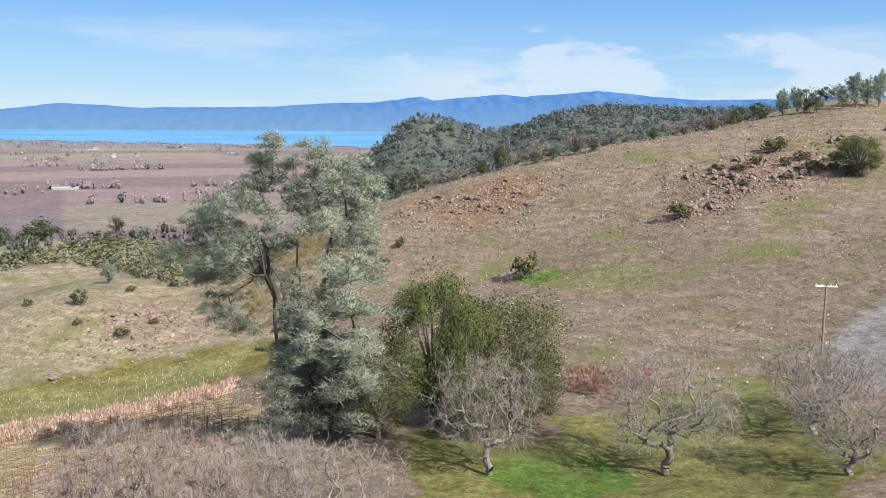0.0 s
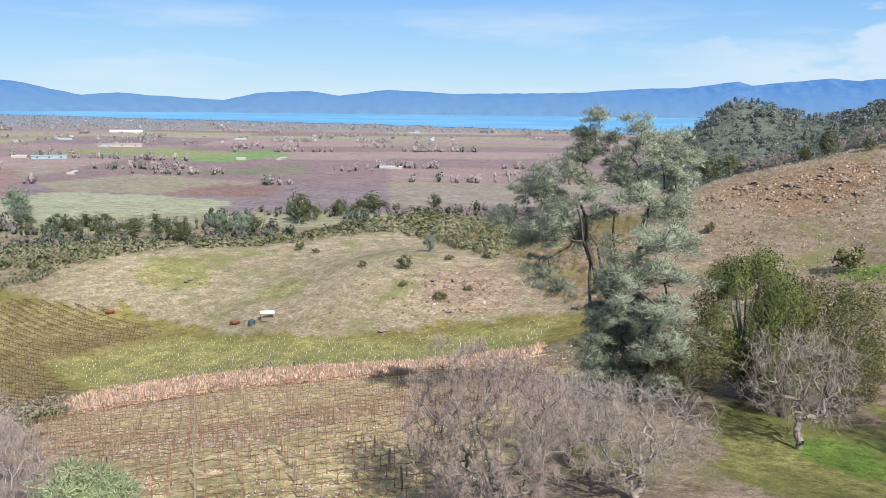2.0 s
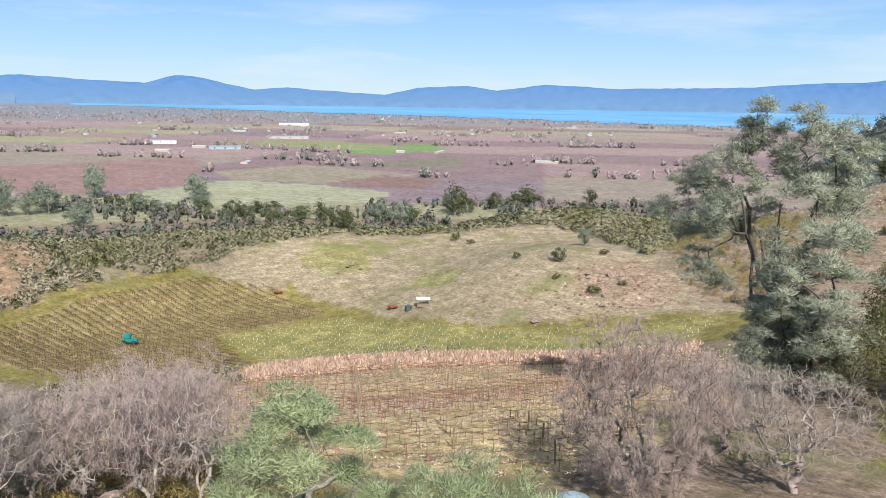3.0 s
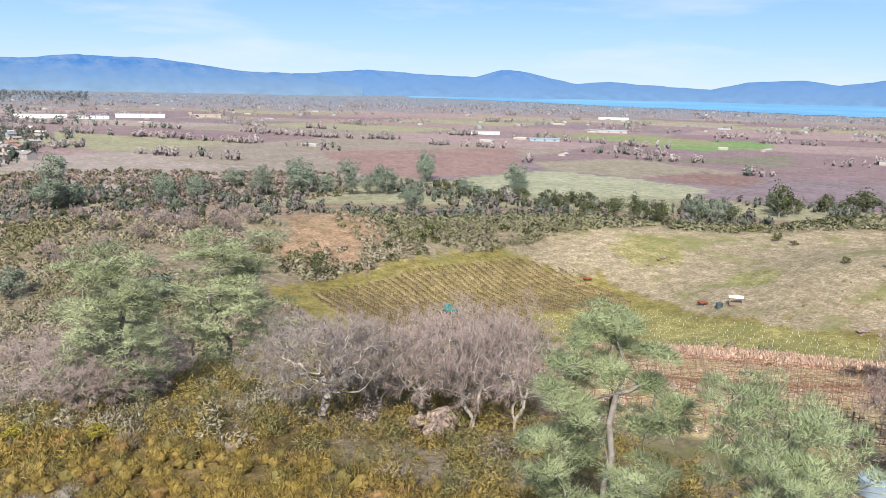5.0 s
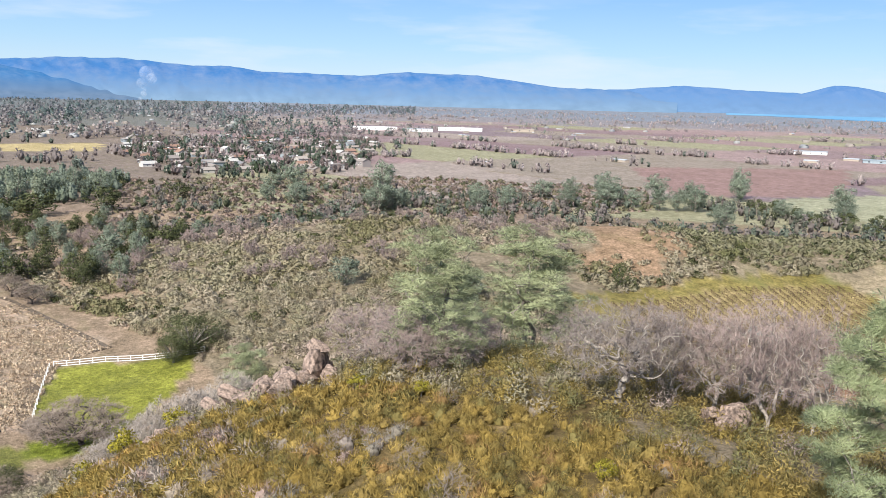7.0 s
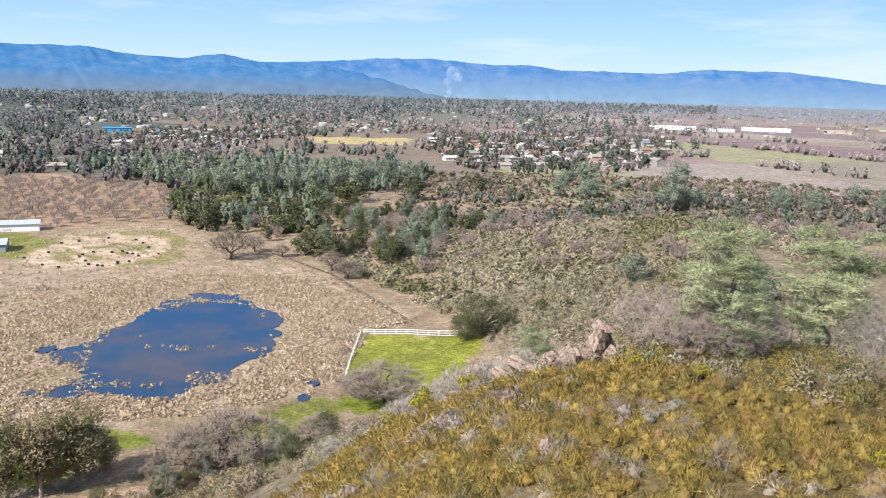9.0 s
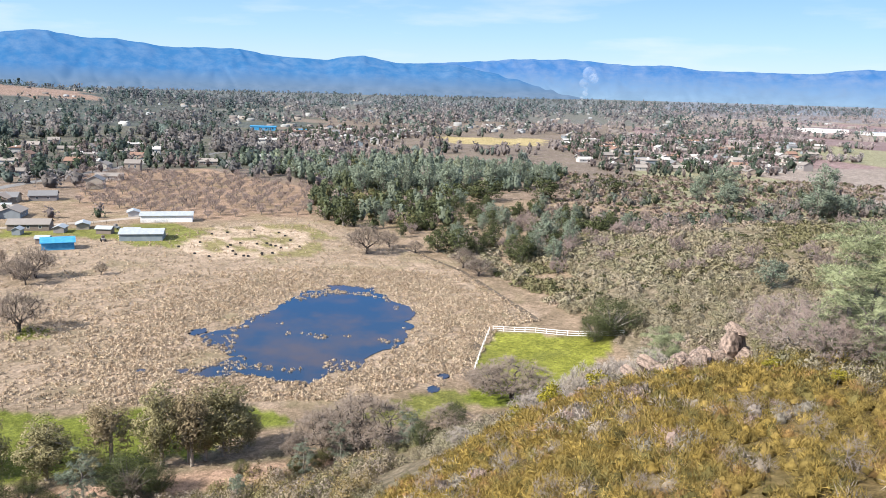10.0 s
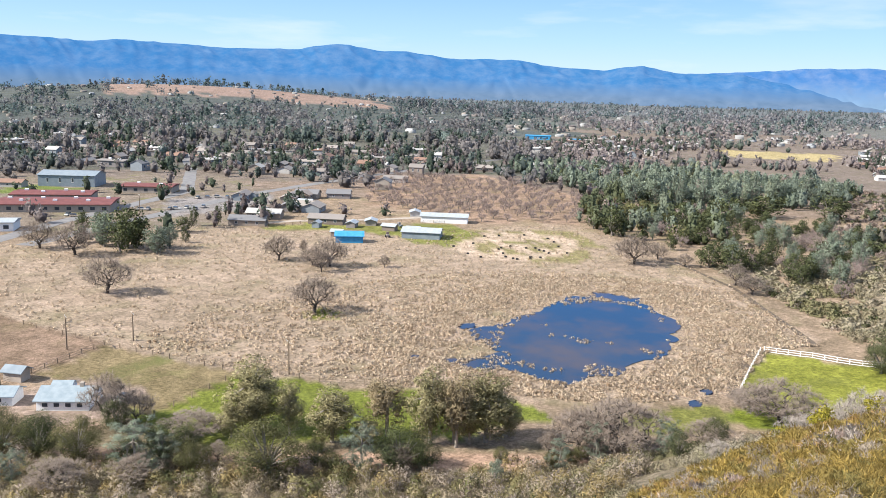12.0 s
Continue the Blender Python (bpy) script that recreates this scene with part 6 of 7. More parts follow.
# distance haze put into the tree tints, bluer the farther they stand
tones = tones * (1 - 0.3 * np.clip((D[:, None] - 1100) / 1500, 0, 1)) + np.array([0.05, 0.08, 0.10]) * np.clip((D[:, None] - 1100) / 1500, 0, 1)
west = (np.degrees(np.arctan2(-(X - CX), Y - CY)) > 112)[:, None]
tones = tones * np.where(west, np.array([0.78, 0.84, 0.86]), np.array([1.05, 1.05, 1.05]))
near_town = D < 1250
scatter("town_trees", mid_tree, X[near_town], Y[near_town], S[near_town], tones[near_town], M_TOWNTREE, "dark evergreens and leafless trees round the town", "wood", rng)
A2, D2 = np.radians(rng.uniform(74, 152, 2600)), rng.uniform(3200, 6500, 2600)
X2, Y2 = CX - np.sin(A2) * D2, CY + np.cos(A2) * D2
# the groves' tones are bluish for the haze at that distance
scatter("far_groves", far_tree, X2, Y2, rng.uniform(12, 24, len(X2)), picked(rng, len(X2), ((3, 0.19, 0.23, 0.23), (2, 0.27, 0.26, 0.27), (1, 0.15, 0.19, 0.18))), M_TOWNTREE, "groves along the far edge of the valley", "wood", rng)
X2, Y2 = within(SCHOOL_GROUNDS, rng, 120)
keep = ~inside(X2, Y2, [(-313, -364), (-360, -332), (-318, -300), (-262, -316)]) & (np.hypot(X2 + 262, Y2 + 385) > 34) & (np.hypot(X2 + 318, Y2 + 447) > 24)
X2, Y2 = X2[keep], Y2[keep]
scatter("school_trees", mid_tree, X2, Y2, rng.uniform(4, 9, len(X2)), picked(rng, len(X2), ((3, 0.11, 0.14, 0.09), (3, 0.34, 0.285, 0.27), (1, 0.20, 0.23, 0.18))), M_TOWNTREE, "evergreens and leafless trees round the school", "wood", rng)
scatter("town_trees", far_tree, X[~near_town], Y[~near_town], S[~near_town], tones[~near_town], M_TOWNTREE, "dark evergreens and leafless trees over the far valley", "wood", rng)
a24 = radians(24)
P = []
for k in range(190):                                           # groves and hedgerows along the field edges
    az, d = radians(rng.uniform(-6, 88)), 820 + 2700 * rng.uniform(0, 1) ** 1.15
    x, y = CX - math.sin(az) * d, CY + math.cos(az) * d
    u, v = x * math.cos(a24) + y * math.sin(a24), -x * math.sin(a24) + y * math.cos(a24)
    if rng.uniform() < 0.75:
        v = 190 * round(v / 190) + rng.normal(0, 6) - 40 * (math.floor((u % 1100) / 550))
    n = rng.randint(8, 26)
    along, deep = rng.uniform(12, 60), rng.uniform(3, 12)
    du, dv = rng.uniform(-along, along, n), rng.normal(0, deep, n)
    P.append(np.stack([(u + du) * math.cos(a24) - (v + dv) * math.sin(a24), (u + du) * math.sin(a24) + (v + dv) * math.cos(a24)], -1))
P = np.concatenate(P)
A, D = np.radians(rng.uniform(-6, 90, 5200)), 2500 + 3300 * rng.uniform(0, 1, 5200)
X, Y = CX - np.sin(A) * D, CY + np.cos(A) * D
ok = value_noise(X, Y, 260, 26) > 0.42
X, Y = np.concatenate([P[:, 0], X[ok]]), np.concatenate([P[:, 1], Y[ok]])
az = np.degrees(np.arctan2(-(X - CX), Y - CY))
ok = (np.hypot(X - CX, Y - CY) < far_shore(az) - 60) & (height(X, Y) < 3) & ~inside(X, Y, PALE_FARM) & ~inside(X, Y, PLOUGHED) & ~inside(X, Y, RED_FIELD) & ~inside(X, Y, OLIVE_FIELD) & ~inside(X, Y, GREEN_FARM) & ~inside(X, Y, GREEN_FARM_B)
X, Y = X[ok], Y[ok]
S, T = rng.uniform(4.5, 9, len(X)) * (1 + np.hypot(X, Y) / 9000), picked(rng, len(X), ((5, 0.56, 0.47, 0.45), (3, 0.48, 0.42, 0.41), (1, 0.24, 0.28, 0.23), (2, 0.62, 0.53, 0.51)))
near = np.hypot(X, Y) < 1500
scatter("field_trees", mid_tree, X[near], Y[near], S[near], T[near], M_TOWNTREE, "leafless groves and hedgerows between the valley fields", "wood", rng)
scatter("field_trees", far_tree, X[~near], Y[~near], S[~near], T[~near], M_TOWNTREE, "leafless tree lines between the far fields", "wood", rng)
A, D = np.radians(rng.uniform(-2, 93, 3400)), rng.uniform(330, 590, 3400)      # foot of the western hills
X, Y = CX - np.sin(A) * D, CY + np.cos(A) * D
ok = (value_noise(X, Y, 40, 27) > 0.5 - 0.08 * (np.degrees(A) > 60)) & (height(X, Y) < 12) & ~inside(X, Y, PALE_FARM) & ~inside(X, Y, PLOUGHED)
X, Y = X[ok], Y[ok]
scatter("foothill_trees", mid_tree, X, Y, rng.uniform(3, 7, len(X)), picked(rng, len(X), ((3, 0.30, 0.26, 0.24), (4, 0.20, 0.235, 0.18), (2, 0.13, 0.15, 0.085), (2, 0.24, 0.22, 0.18))), M_TOWNTREE, "mixed bare and evergreen trees at the foot of the hills", "wood", rng)

# ---- buildings, fences, poles, rocks ----
def box(bm, x0, y0, z0, x1, y1, z1):
    v = [bm.verts.new(p) for p in ((x0, y0, z0), (x1, y0, z0), (x1, y1, z0), (x0, y1, z0), (x0, y0, z1), (x1, y0, z1), (x1, y1, z1), (x0, y1, z1))]
    for f in ((0, 3, 2, 1), (4, 5, 6, 7), (0, 1, 5, 4), (1, 2, 6, 5), (2, 3, 7, 6), (3, 0, 4, 7)):
        bm.faces.new([v[i] for i in f])


def prism(bm, ring, y0, y1):
    """A solid with the outline ring (x, z) from y0 to y1."""
    a, b = [bm.verts.new((x, y0, z)) for x, z in ring], [bm.verts.new((x, y1, z)) for x, z in ring]
    bm.faces.new(a)
    bm.faces.new(b[::-1])
    for i in range(len(ring)):
        j = (i + 1) % len(ring)
        bm.faces.new((a[j], a[i], b[i], b[j]))


def part(name, bm, mat, parent, label=""):
    me = bpy.data.meshes.new(name)
    bmesh.ops.recalc_face_normals(bm, faces=bm.faces[:])
    bm.to_mesh(me)
    bm.free()
    me.materials.append(mat)
    ob = new(name, me)
    ob.parent = parent
    return tagged(ob, label)


def chosen(name, tones, rough=0.8):
    """A paint that differs from thing to thing."""
    m, nt, n, l, p = material(name)
    info, ramp = n.new("ShaderNodeObjectInfo"), n.new("ShaderNodeValToRGB")
    ramp.color_ramp.interpolation = "CONSTANT"
    for i, t in enumerate(tones):
        e = ramp.color_ramp.elements[i] if i < 2 else ramp.color_ramp.elements.new(i / len(tones))
        e.position, e.color = i / len(tones), (*t, 1)
    l.new(info.outputs["Random"], ramp.inputs["Fac"])
    f, _ = noise_fac(nt, 0.7, 5, 0.6, 0.2, 0.8)
    l.new(mixed(nt, 1.0, ramp.outputs["Color"], mixed(nt, f, (0.86, 0.85, 0.83), (1.06, 1.05, 1.04)), "MULTIPLY"), p.inputs["Base Color"])
    p.inputs["Roughness"].default_value = rough
    return m


M_WALLS = chosen("house_paint", ((0.37, 0.348, 0.318), (0.281, 0.229, 0.185), (0.229, 0.207, 0.2), (0.311, 0.274, 0.229), (0.185, 0.148, 0.126), (0.444, 0.429, 0.407), (0.215, 0.244, 0.266)))
M_ROOFS = chosen("roof_shingle", ((0.207, 0.185, 0.17), (0.266, 0.222, 0.192), (0.163, 0.163, 0.17), (0.266, 0.237, 0.215), (0.222, 0.133, 0.0962), (0.37, 0.363, 0.348), (0.222, 0.2, 0.185)))
M_METAL = plain("pale_metal_roof", (0.281, 0.311, 0.333), (0.37, 0.392, 0.407), 0.8, rough=0.45, bump=0.2, bump_scale=2)
M_SLATEBLUE = plain("pale_blue_metal_roof", (0.2, 0.248, 0.277), (0.266, 0.311, 0.337), 0.8, rough=0.6)
M_GREYMETAL = plain("grey_blue_metal", (0.178, 0.215, 0.244), (0.237, 0.274, 0.296), 0.5, rough=0.5)
M_REDROOF = plain("dark_red_roof", (0.13, 0.045, 0.04), (0.18, 0.065, 0.055), 0.4, rough=0.7)
M_TAN = plain("tan_wall", (0.296, 0.252, 0.207), (0.37, 0.318, 0.266), 0.6)
M_GLASS = plain("window_glass", (0.03, 0.04, 0.05), (0.06, 0.07, 0.08), 1.0, rough=0.1)
M_BLUE = plain("bright_blue_sheet", (0.03, 0.21, 0.42), (0.06, 0.28, 0.48), 0.8, rough=0.6)
M_TEAL = plain("teal_plastic", (0.01, 0.13, 0.12), (0.02, 0.20, 0.18), 1.5, rough=0.4)
M_SLATE = plain("slate_plastic", (0.035, 0.05, 0.06), (0.06, 0.08, 0.09), 1.5, rough=0.5)
M_TANK = plain("blue_grey_tank", (0.148, 0.2, 0.244), (0.207, 0.259, 0.296), 1.5, rough=0.5)
M_ASPHALT = plain("old_asphalt", (0.148, 0.141, 0.141), (0.207, 0.2, 0.192), 0.3)
M_RUST = plain("rusty_machine", (0.148, 0.037, 0.0222), (0.237, 0.074, 0.0444), 2)
M_TYRE = plain("black_tyre", (0.02, 0.02, 0.02), (0.05, 0.05, 0.05), 3)
M_DITCH = plain("dark_peat", (0.074, 0.0555, 0.0407), (0.133, 0.104, 0.074), 0.5)


def gable_house(name, w, d, h, rise, walls, roofing, label, category="house", doors=1, windows=3, wing=False, chimney=False):
    """w along x, d along y, ridge along x. The foot is the origin."""
    root = tagged(new(name), label, category)
    bm = bmesh.new()
    prism(bm, [(-d / 2, -0.4), (d / 2, -0.4), (d / 2, h), (0, h + rise), (-d / 2, h)], -w / 2, w / 2)
    if wing:
        prism(bm, [(-d * 0.9, -0.4), (-d * 0.4, -0.4), (-d * 0.4, h * 0.9), (-d * 0.65, h * 0.9 + rise * 0.6), (-d * 0.9, h * 0.9)], -w / 2 + 0.1, -w / 8)
    bmesh.ops.rotate(bm, verts=bm.verts, matrix=Matrix.Rotation(radians(-90), 3, "Z"))
    part("wall", bm, walls, root)
    bm = bmesh.new()
    e, t = 0.5, 0.16
    k = rise / (d / 2)
    ring = [(-d / 2 - e, h - e * k + 0.02), (0, h + rise + 0.02), (d / 2 + e, h - e * k + 0.02), (d / 2 + e, h - e * k + 0.02 + t), (0, h + rise + 0.02 + t * 1.2), (-d / 2 - e, h - e * k + 0.02 + t)]
    prism(bm, ring, -w / 2 - e, w / 2 + e)
    bmesh.ops.rotate(bm, verts=bm.verts, matrix=Matrix.Rotation(radians(-90), 3, "Z"))
    roof = part("roof", bm, roofing, root)
    if wing:
        bm = bmesh.new()
        c, z = -d * 0.65, h * 0.9
        prism(bm, [(c - d * 0.25 - 0.4, z - 0.1), (c, z + rise * 0.6 + 0.03), (c + d * 0.25 + 0.2, z - 0.1), (c + d * 0.25 + 0.2, z + 0.06), (c, z + rise * 0.6 + 0.2), (c - d * 0.25 - 0.4, z + 0.06)], -w / 2 - 0.3, -w / 8 + 0.3)
        bmesh.ops.rotate(bm, verts=bm.verts, matrix=Matrix.Rotation(radians(-90), 3, "Z"))
        part("wing_roof", bm, roofing, root)
    if chimney:
        bm = bmesh.new()
        box(bm, w * 0.22, -0.4, h, w * 0.22 + 0.7, 0.3, h + rise + 0.9)
        part("chimney", bm, M_TAN, roof)
    for side in (-1, 1):
        y = side * d / 2
        for i in range(windows):
            x = -w / 2 + w * (i + 0.75) / (windows + 0.5)
            bm = bmesh.new()
            box(bm, x - 0.6, y - 0.05, h * 0.36, x + 0.6, y + 0.05, h * 0.80)
            win = part("window", bm, M_WHITE, root)
            bm = bmesh.new()
            box(bm, x - 0.5, y - 0.07, h * 0.40, x + 0.5, y + 0.07, h * 0.77)
            part("pane", bm, M_GLASS, win)
    for i in range(doors):
        x = -w / 2 + w * (i + 1.0) / (doors + 1.0) + 0.5
        bm = bmesh.new()
        box(bm, x - 0.45, d / 2 - 0.04, 0, x + 0.45, d / 2 + 0.06, min(2.05, h * 0.9))
        part("door", bm, M_TAN, root)
    return root


def set_down(ob, x, y, turn, k=1.0):
    X, Y, Z = land(x, y)
    s = math.hypot(X - CX, Y - CY) / math.hypot(x - CX, y - CY) * k
    ob.matrix_basis = pose(X, Y, Z, 0, 0, turn) @ Matrix.Diagonal((s, s, s, 1))
    return ob


def flat_hall(name, w, d, h, walls, roofing, label, units=0, windows=0):
    """A low hall with a nearly flat roof, fascia and roof units."""
    root = tagged(new(name), label, "building")
    bm = bmesh.new()
    box(bm, -w / 2, -d / 2, -0.3, w / 2, d / 2, h)
    part("wall", bm, walls, root)
    bm = bmesh.new()
    prism(bm, [(-d / 2 - 0.6, h), (d / 2 + 0.6, h), (d / 2 + 0.6, h + 0.35), (0, h + 1.1), (-d / 2 - 0.6, h + 0.35)], -w / 2 - 0.6, w / 2 + 0.6)
    bmesh.ops.rotate(bm, verts=bm.verts, matrix=Matrix.Rotation(radians(-90), 3, "Z"))
    roof = part("roof", bm, roofing, root)
    for i in range(units):
        bm = bmesh.new()
        x, y = -w / 2 + w * (i + 0.5) / units, d * 0.18 * (-1) ** i
        box(bm, x - 0.9, y - 0.7, h + 0.5, x + 0.9, y + 0.7, h + 1.7)
        part("vent", bm, M_WHITE, roof)
    for i in range(windows):
        x = -w / 2 + w * (i + 0.5) / windows
        for y in (-d / 2, d / 2):
            bm = bmesh.new()
            box(bm, x - 1.0, y - 0.05, h * 0.3, x + 1.0, y + 0.05, h * 0.75)
            part("window", bm, M_GLASS, root)
    return root


FRONT = 118.0                                                  # along the valley
set_down(gable_house("farmhouse", 9.5, 8, 2.0, 1.4, M_WHITE, M_SLATEBLUE, "white farmhouse with a pale metal roof beside a dirt yard", doors=2, windows=4, wing=True, chimney=True), -83, -152, FRONT + 4)
set_down(gable_house("garage", 5, 5, 2.0, 1.0, M_WHITE, M_SLATEBLUE, "small white garage with a pale metal roof", "outbuilding", windows=1), -77, -163, FRONT + 4)
set_down(gable_house("garden_shed", 4, 3, 2.2, 0.8, M_TAN, M_GREYMETAL, "small tan shed behind the farmhouse", "outbuilding", windows=0), -86, -172, FRONT - 10)
set_down(gable_house("barn", 22, 9, 3.0, 1.1, M_WHITE, M_METAL, "long white metal barn at the edge of the orchard", "barn", doors=3, windows=0), -334, -206, FRONT - 4)
set_down(gable_house("hay_barn", 16, 11, 2.8, 1.2, M_GREYMETAL, M_METAL, "open hay barn with a pale metal roof in a farmyard", "barn", doors=0, windows=0, wing=True), -290, -193, FRONT - 6)
set_down(gable_house("blue_shed", 11, 7, 2.8, 1.4, M_BLUE, M_BLUE, "shed covered with bright blue sheeting", "outbuilding", doors=1, windows=0), -262, -211, FRONT + 6)
set_down(gable_house("gymnasium", 32, 20, 6.5, 2.0, M_GREYMETAL, M_GREYMETAL, "grey-blue gymnasium of the school", "building", doors=2, windows=4), -318, -447, FRONT + 4)
set_down(flat_hall("school", 52, 27, 3.4, M_TAN, M_REDROOF, "long school building with a dark red roof", 7, 10), -250, -372, FRONT + 12)
set_down(flat_hall("school", 38, 20, 3.4, M_TAN, M_REDROOF, "school wing with a dark red roof", 4, 7), -270, -400, FRONT + 12)
set_down(flat_hall("school", 28, 18, 3.4, M_TAN, M_REDROOF, "small school hall with a dark red roof", 2, 5), -326, -392, FRONT + 4)
set_down(flat_hall("school_office", 16, 12, 3.4, M_WHITE, M_METAL, "white flat-roofed school office", 1, 3), -196, -340, FRONT + 14)
set_down(flat_hall("blue_hall", 34, 16, 5.0, M_BLUE, M_BLUE, "hall with a bright blue roof among trees", 0, 4), -1085, -465, FRONT - 10)
set_down(flat_hall("blue_hall", 18, 12, 4.0, M_BLUE, M_BLUE, "small hall with a bright blue roof", 0, 2), -1060, -405, FRONT - 10)

# the town: houses on jittered blocks
town_trees("garden_trees", TOWN, 0.007, "evergreen and leafless garden trees between town houses")
kinds = [gable_house("town_house", 13, 9, 2.8, 1.9, M_WALLS, M_ROOFS, "single-storey town house with a shingle roof", windows=2),
         gable_house("town_house", 16, 8, 2.7, 1.6, M_WALLS, M_ROOFS, "long low town house with a shingle roof", windows=3, wing=True),
         gable_house("town_house", 10, 9, 5.2, 2.2, M_WALLS, M_ROOFS, "two-storey town house with a gable roof", windows=2, chimney=True),
         flat_hall("shop", 20, 14, 4.2, M_WALLS, M_ROOFS, "low flat-roofed shop building in town", 2, 3)]
for k in kinds:
    tagged(k, group="town houses")
placed = 0
for outline in TOWN:
    xs, ys = [p[0] for p in outline], [p[1] for p in outline]
    x = min(xs)
    while x < max(xs):
        y = min(ys)
        while y < max(ys):
            px, py = x + rng.uniform(-5, 5), y + rng.uniform(-5, 5)
            if bool(inside(np.array(px), np.array(py), outline)) and rng.uniform() < 0.62 and placed < 270:
                which = int(rng.choice(4, p=(0.38, 0.32, 0.18, 0.12)))
                k = kinds[which]
                m = pose(*land(px, py), 0, 0, 20 + 90 * rng.randint(0, 2) + rng.uniform(-6, 6))
                if placed < 4:
                    kinds[placed].matrix_basis = m
                else:
                    copy_thing(k, m)
                placed += 1
            y += 27
        x += 30 if int(x) % 60 else 38

for x, y, w, d, h, turn, wall, roofing, label in ((-1706, 393, 88, 30, 6, -12, M_WHITE, M_WHITE, "long white packing hall on the plain"), (-1653, 468, 60, 24, 5, -14, M_WHITE, M_METAL, "white hall with a pale metal roof"), (-1717, 580, 92, 30, 6, -16, M_WHITE, M_WHITE, "long white packing hall on the plain"),
                                                  (-1727, 720, 62, 26, 5, -18, M_TAN, M_TAN, "long tan hall at the edge of the fields"), (-1157, 215, 30, 16, 4.5, -8, M_WHITE, M_METAL, "pale flat-roofed store at the town's edge"), (-1519, 1770, 78, 24, 5, -48, M_WHITE, M_METAL, "long pale shed among far fields"),
                                                  (-973, 1119, 62, 16, 4, -44, M_TAN, M_METAL, "long low poultry shed with a metal roof"), (-998, 863, 44, 14, 4, -44, M_WHITE, M_METAL, "low farm shed with a pale metal roof"), (-826, 819, 40, 16, 3.5, -42, M_SLATEBLUE, M_SLATEBLUE, "low blue-grey farm shed beside an orchard")):
    set_down(flat_hall("field_hall", w, d, h, wall, roofing, label, 0, 3), x, y, turn + 90)

HOMES = [(-318, -285, 0, 28), (-269, -270, 1, 118), (-322, -274, 0, 22), (-295, -246, 1, 112), (-345, -307, 1, 28), (-375, -296, 0, 118), (-428, -300, 2, 22), (-363, -309, 0, 112), (-335, -332, 1, 28), (-290, -464, 1, 118), (-454, -334, 0, 22), (-470, -317, 1, 112)]                 # x, y, kind, turn
CARS = [(-279.6, -329.1), (-283.2, -328.3), (-288.0, -326.3), (-287.8, -320.4), (-296.0, -322.8), (-319.7, -349.7), (-324.9, -347.3), (-330.3, -345.4), (-331.8, -339.9), (-333.9, -334.6), (-237.8, -349.4), (-237.4, -344.5), (-271.1, -339.0), (-273.0, -336.6), (-88.8, -144.7)]
for i, (x, y, kind, turn) in enumerate(HOMES):                # homes round the farm lawn
    X, Y, Z = land(x, y)
    copy_thing(kinds[kind], pose(X, Y, Z, 0, 0, turn))


def car(x, y, turn, paint, label):
    """A parked car: body, cabin, four wheels."""
    root = tagged(new("car"), label, "car", "parked cars")
    bm = bmesh.new()
    prism(bm, [(-2.2, 0.3), (2.2, 0.3), (2.25, 0.7), (1.3, 0.92), (-2.1, 0.95)], -0.85, 0.85)
    bmesh.ops.bevel(bm, geom=bm.edges[:], offset=0.06, segments=1, affect="EDGES")
    part("body", bm, paint, root)
    bm = bmesh.new()
    prism(bm, [(-1.8, 0.94), (1.0, 0.94), (0.4, 1.45), (-1.3, 1.48)], -0.75, 0.75)
    part("cabin", bm, M_GLASS, root)
    for sx in (-1.35, 1.4):
        for sy in (-0.8, 0.8):
            V, F = tubes([(sy - 0.1, sx, 0.32, sy + 0.1, sx, 0.32, 0.32, 0.32)], 10)
            ob = new("wheel", quick_mesh("wheel", V, F, M_TYRE))
            ob.parent = root
    root.matrix_basis = pose(x, y, ground(x, y), 0, 0, turn)
    return root


first_car = car(*CARS[0], 30, M_WALLS, "parked car on the asphalt lot by the school")
for x, y in CARS[1:]:
    copy_thing(first_car, pose(x, y, ground(x, y), 0, 0, 30 + 90 * rng.randint(0, 2) + rng.uniform(-6, 6)))

yard_shed = gable_house("yard_shed", 6, 4, 2.2, 0.8, M_WALLS, M_METAL, "small weathered shed in the farmyard", "outbuilding", windows=0)
for i, (x, y, s, turn) in enumerate([(-293, -231, 1.0, 20), (-269, -222, 0.8, 110), (-304, -228, 1.2, 30), (-283, -243, 0.8, 20), (-296, -213, 1.0, 100), (-342, -227, 1.2, 30), (-294, -278, 1.0, 15), (-339, -292, 1.2, 110)]):
    m = pose(x, y, ground(x, y), 0, 0, turn) @ Matrix.Diagonal((s, s, 1, 1))
    if i:
        put_copy(yard_shed, m)
    else:
        yard_shed.matrix_basis = m

# sheds far out on the plain
shed = gable_house("farm_shed", 38, 14, 4, 1.8, M_TAN, M_METAL, "long pale-roofed farm shed out on the plain", "barn", doors=2, windows=0)
spots = [(-1595, 370), (-1590, 440), (-1450, 497), (-1661, 679), (-1604, 806), (-1254, 1292), (-1500, 1720), (-613, 917), (-384, 864), (-637, 1774), (-868, 815), (-982, 1091), (-573, 948), (-1159, 202), (-1116, 227), (-801, 285), (-842, 467), (-835, 723), (-621, 643), (-1385, 1651), (-1000, 1500), (-700, 1500), (-500, 2000), (-900, 2200), (-1800, 1500), (-2100, 1200), (-1900, 900), (-2300, 700)]
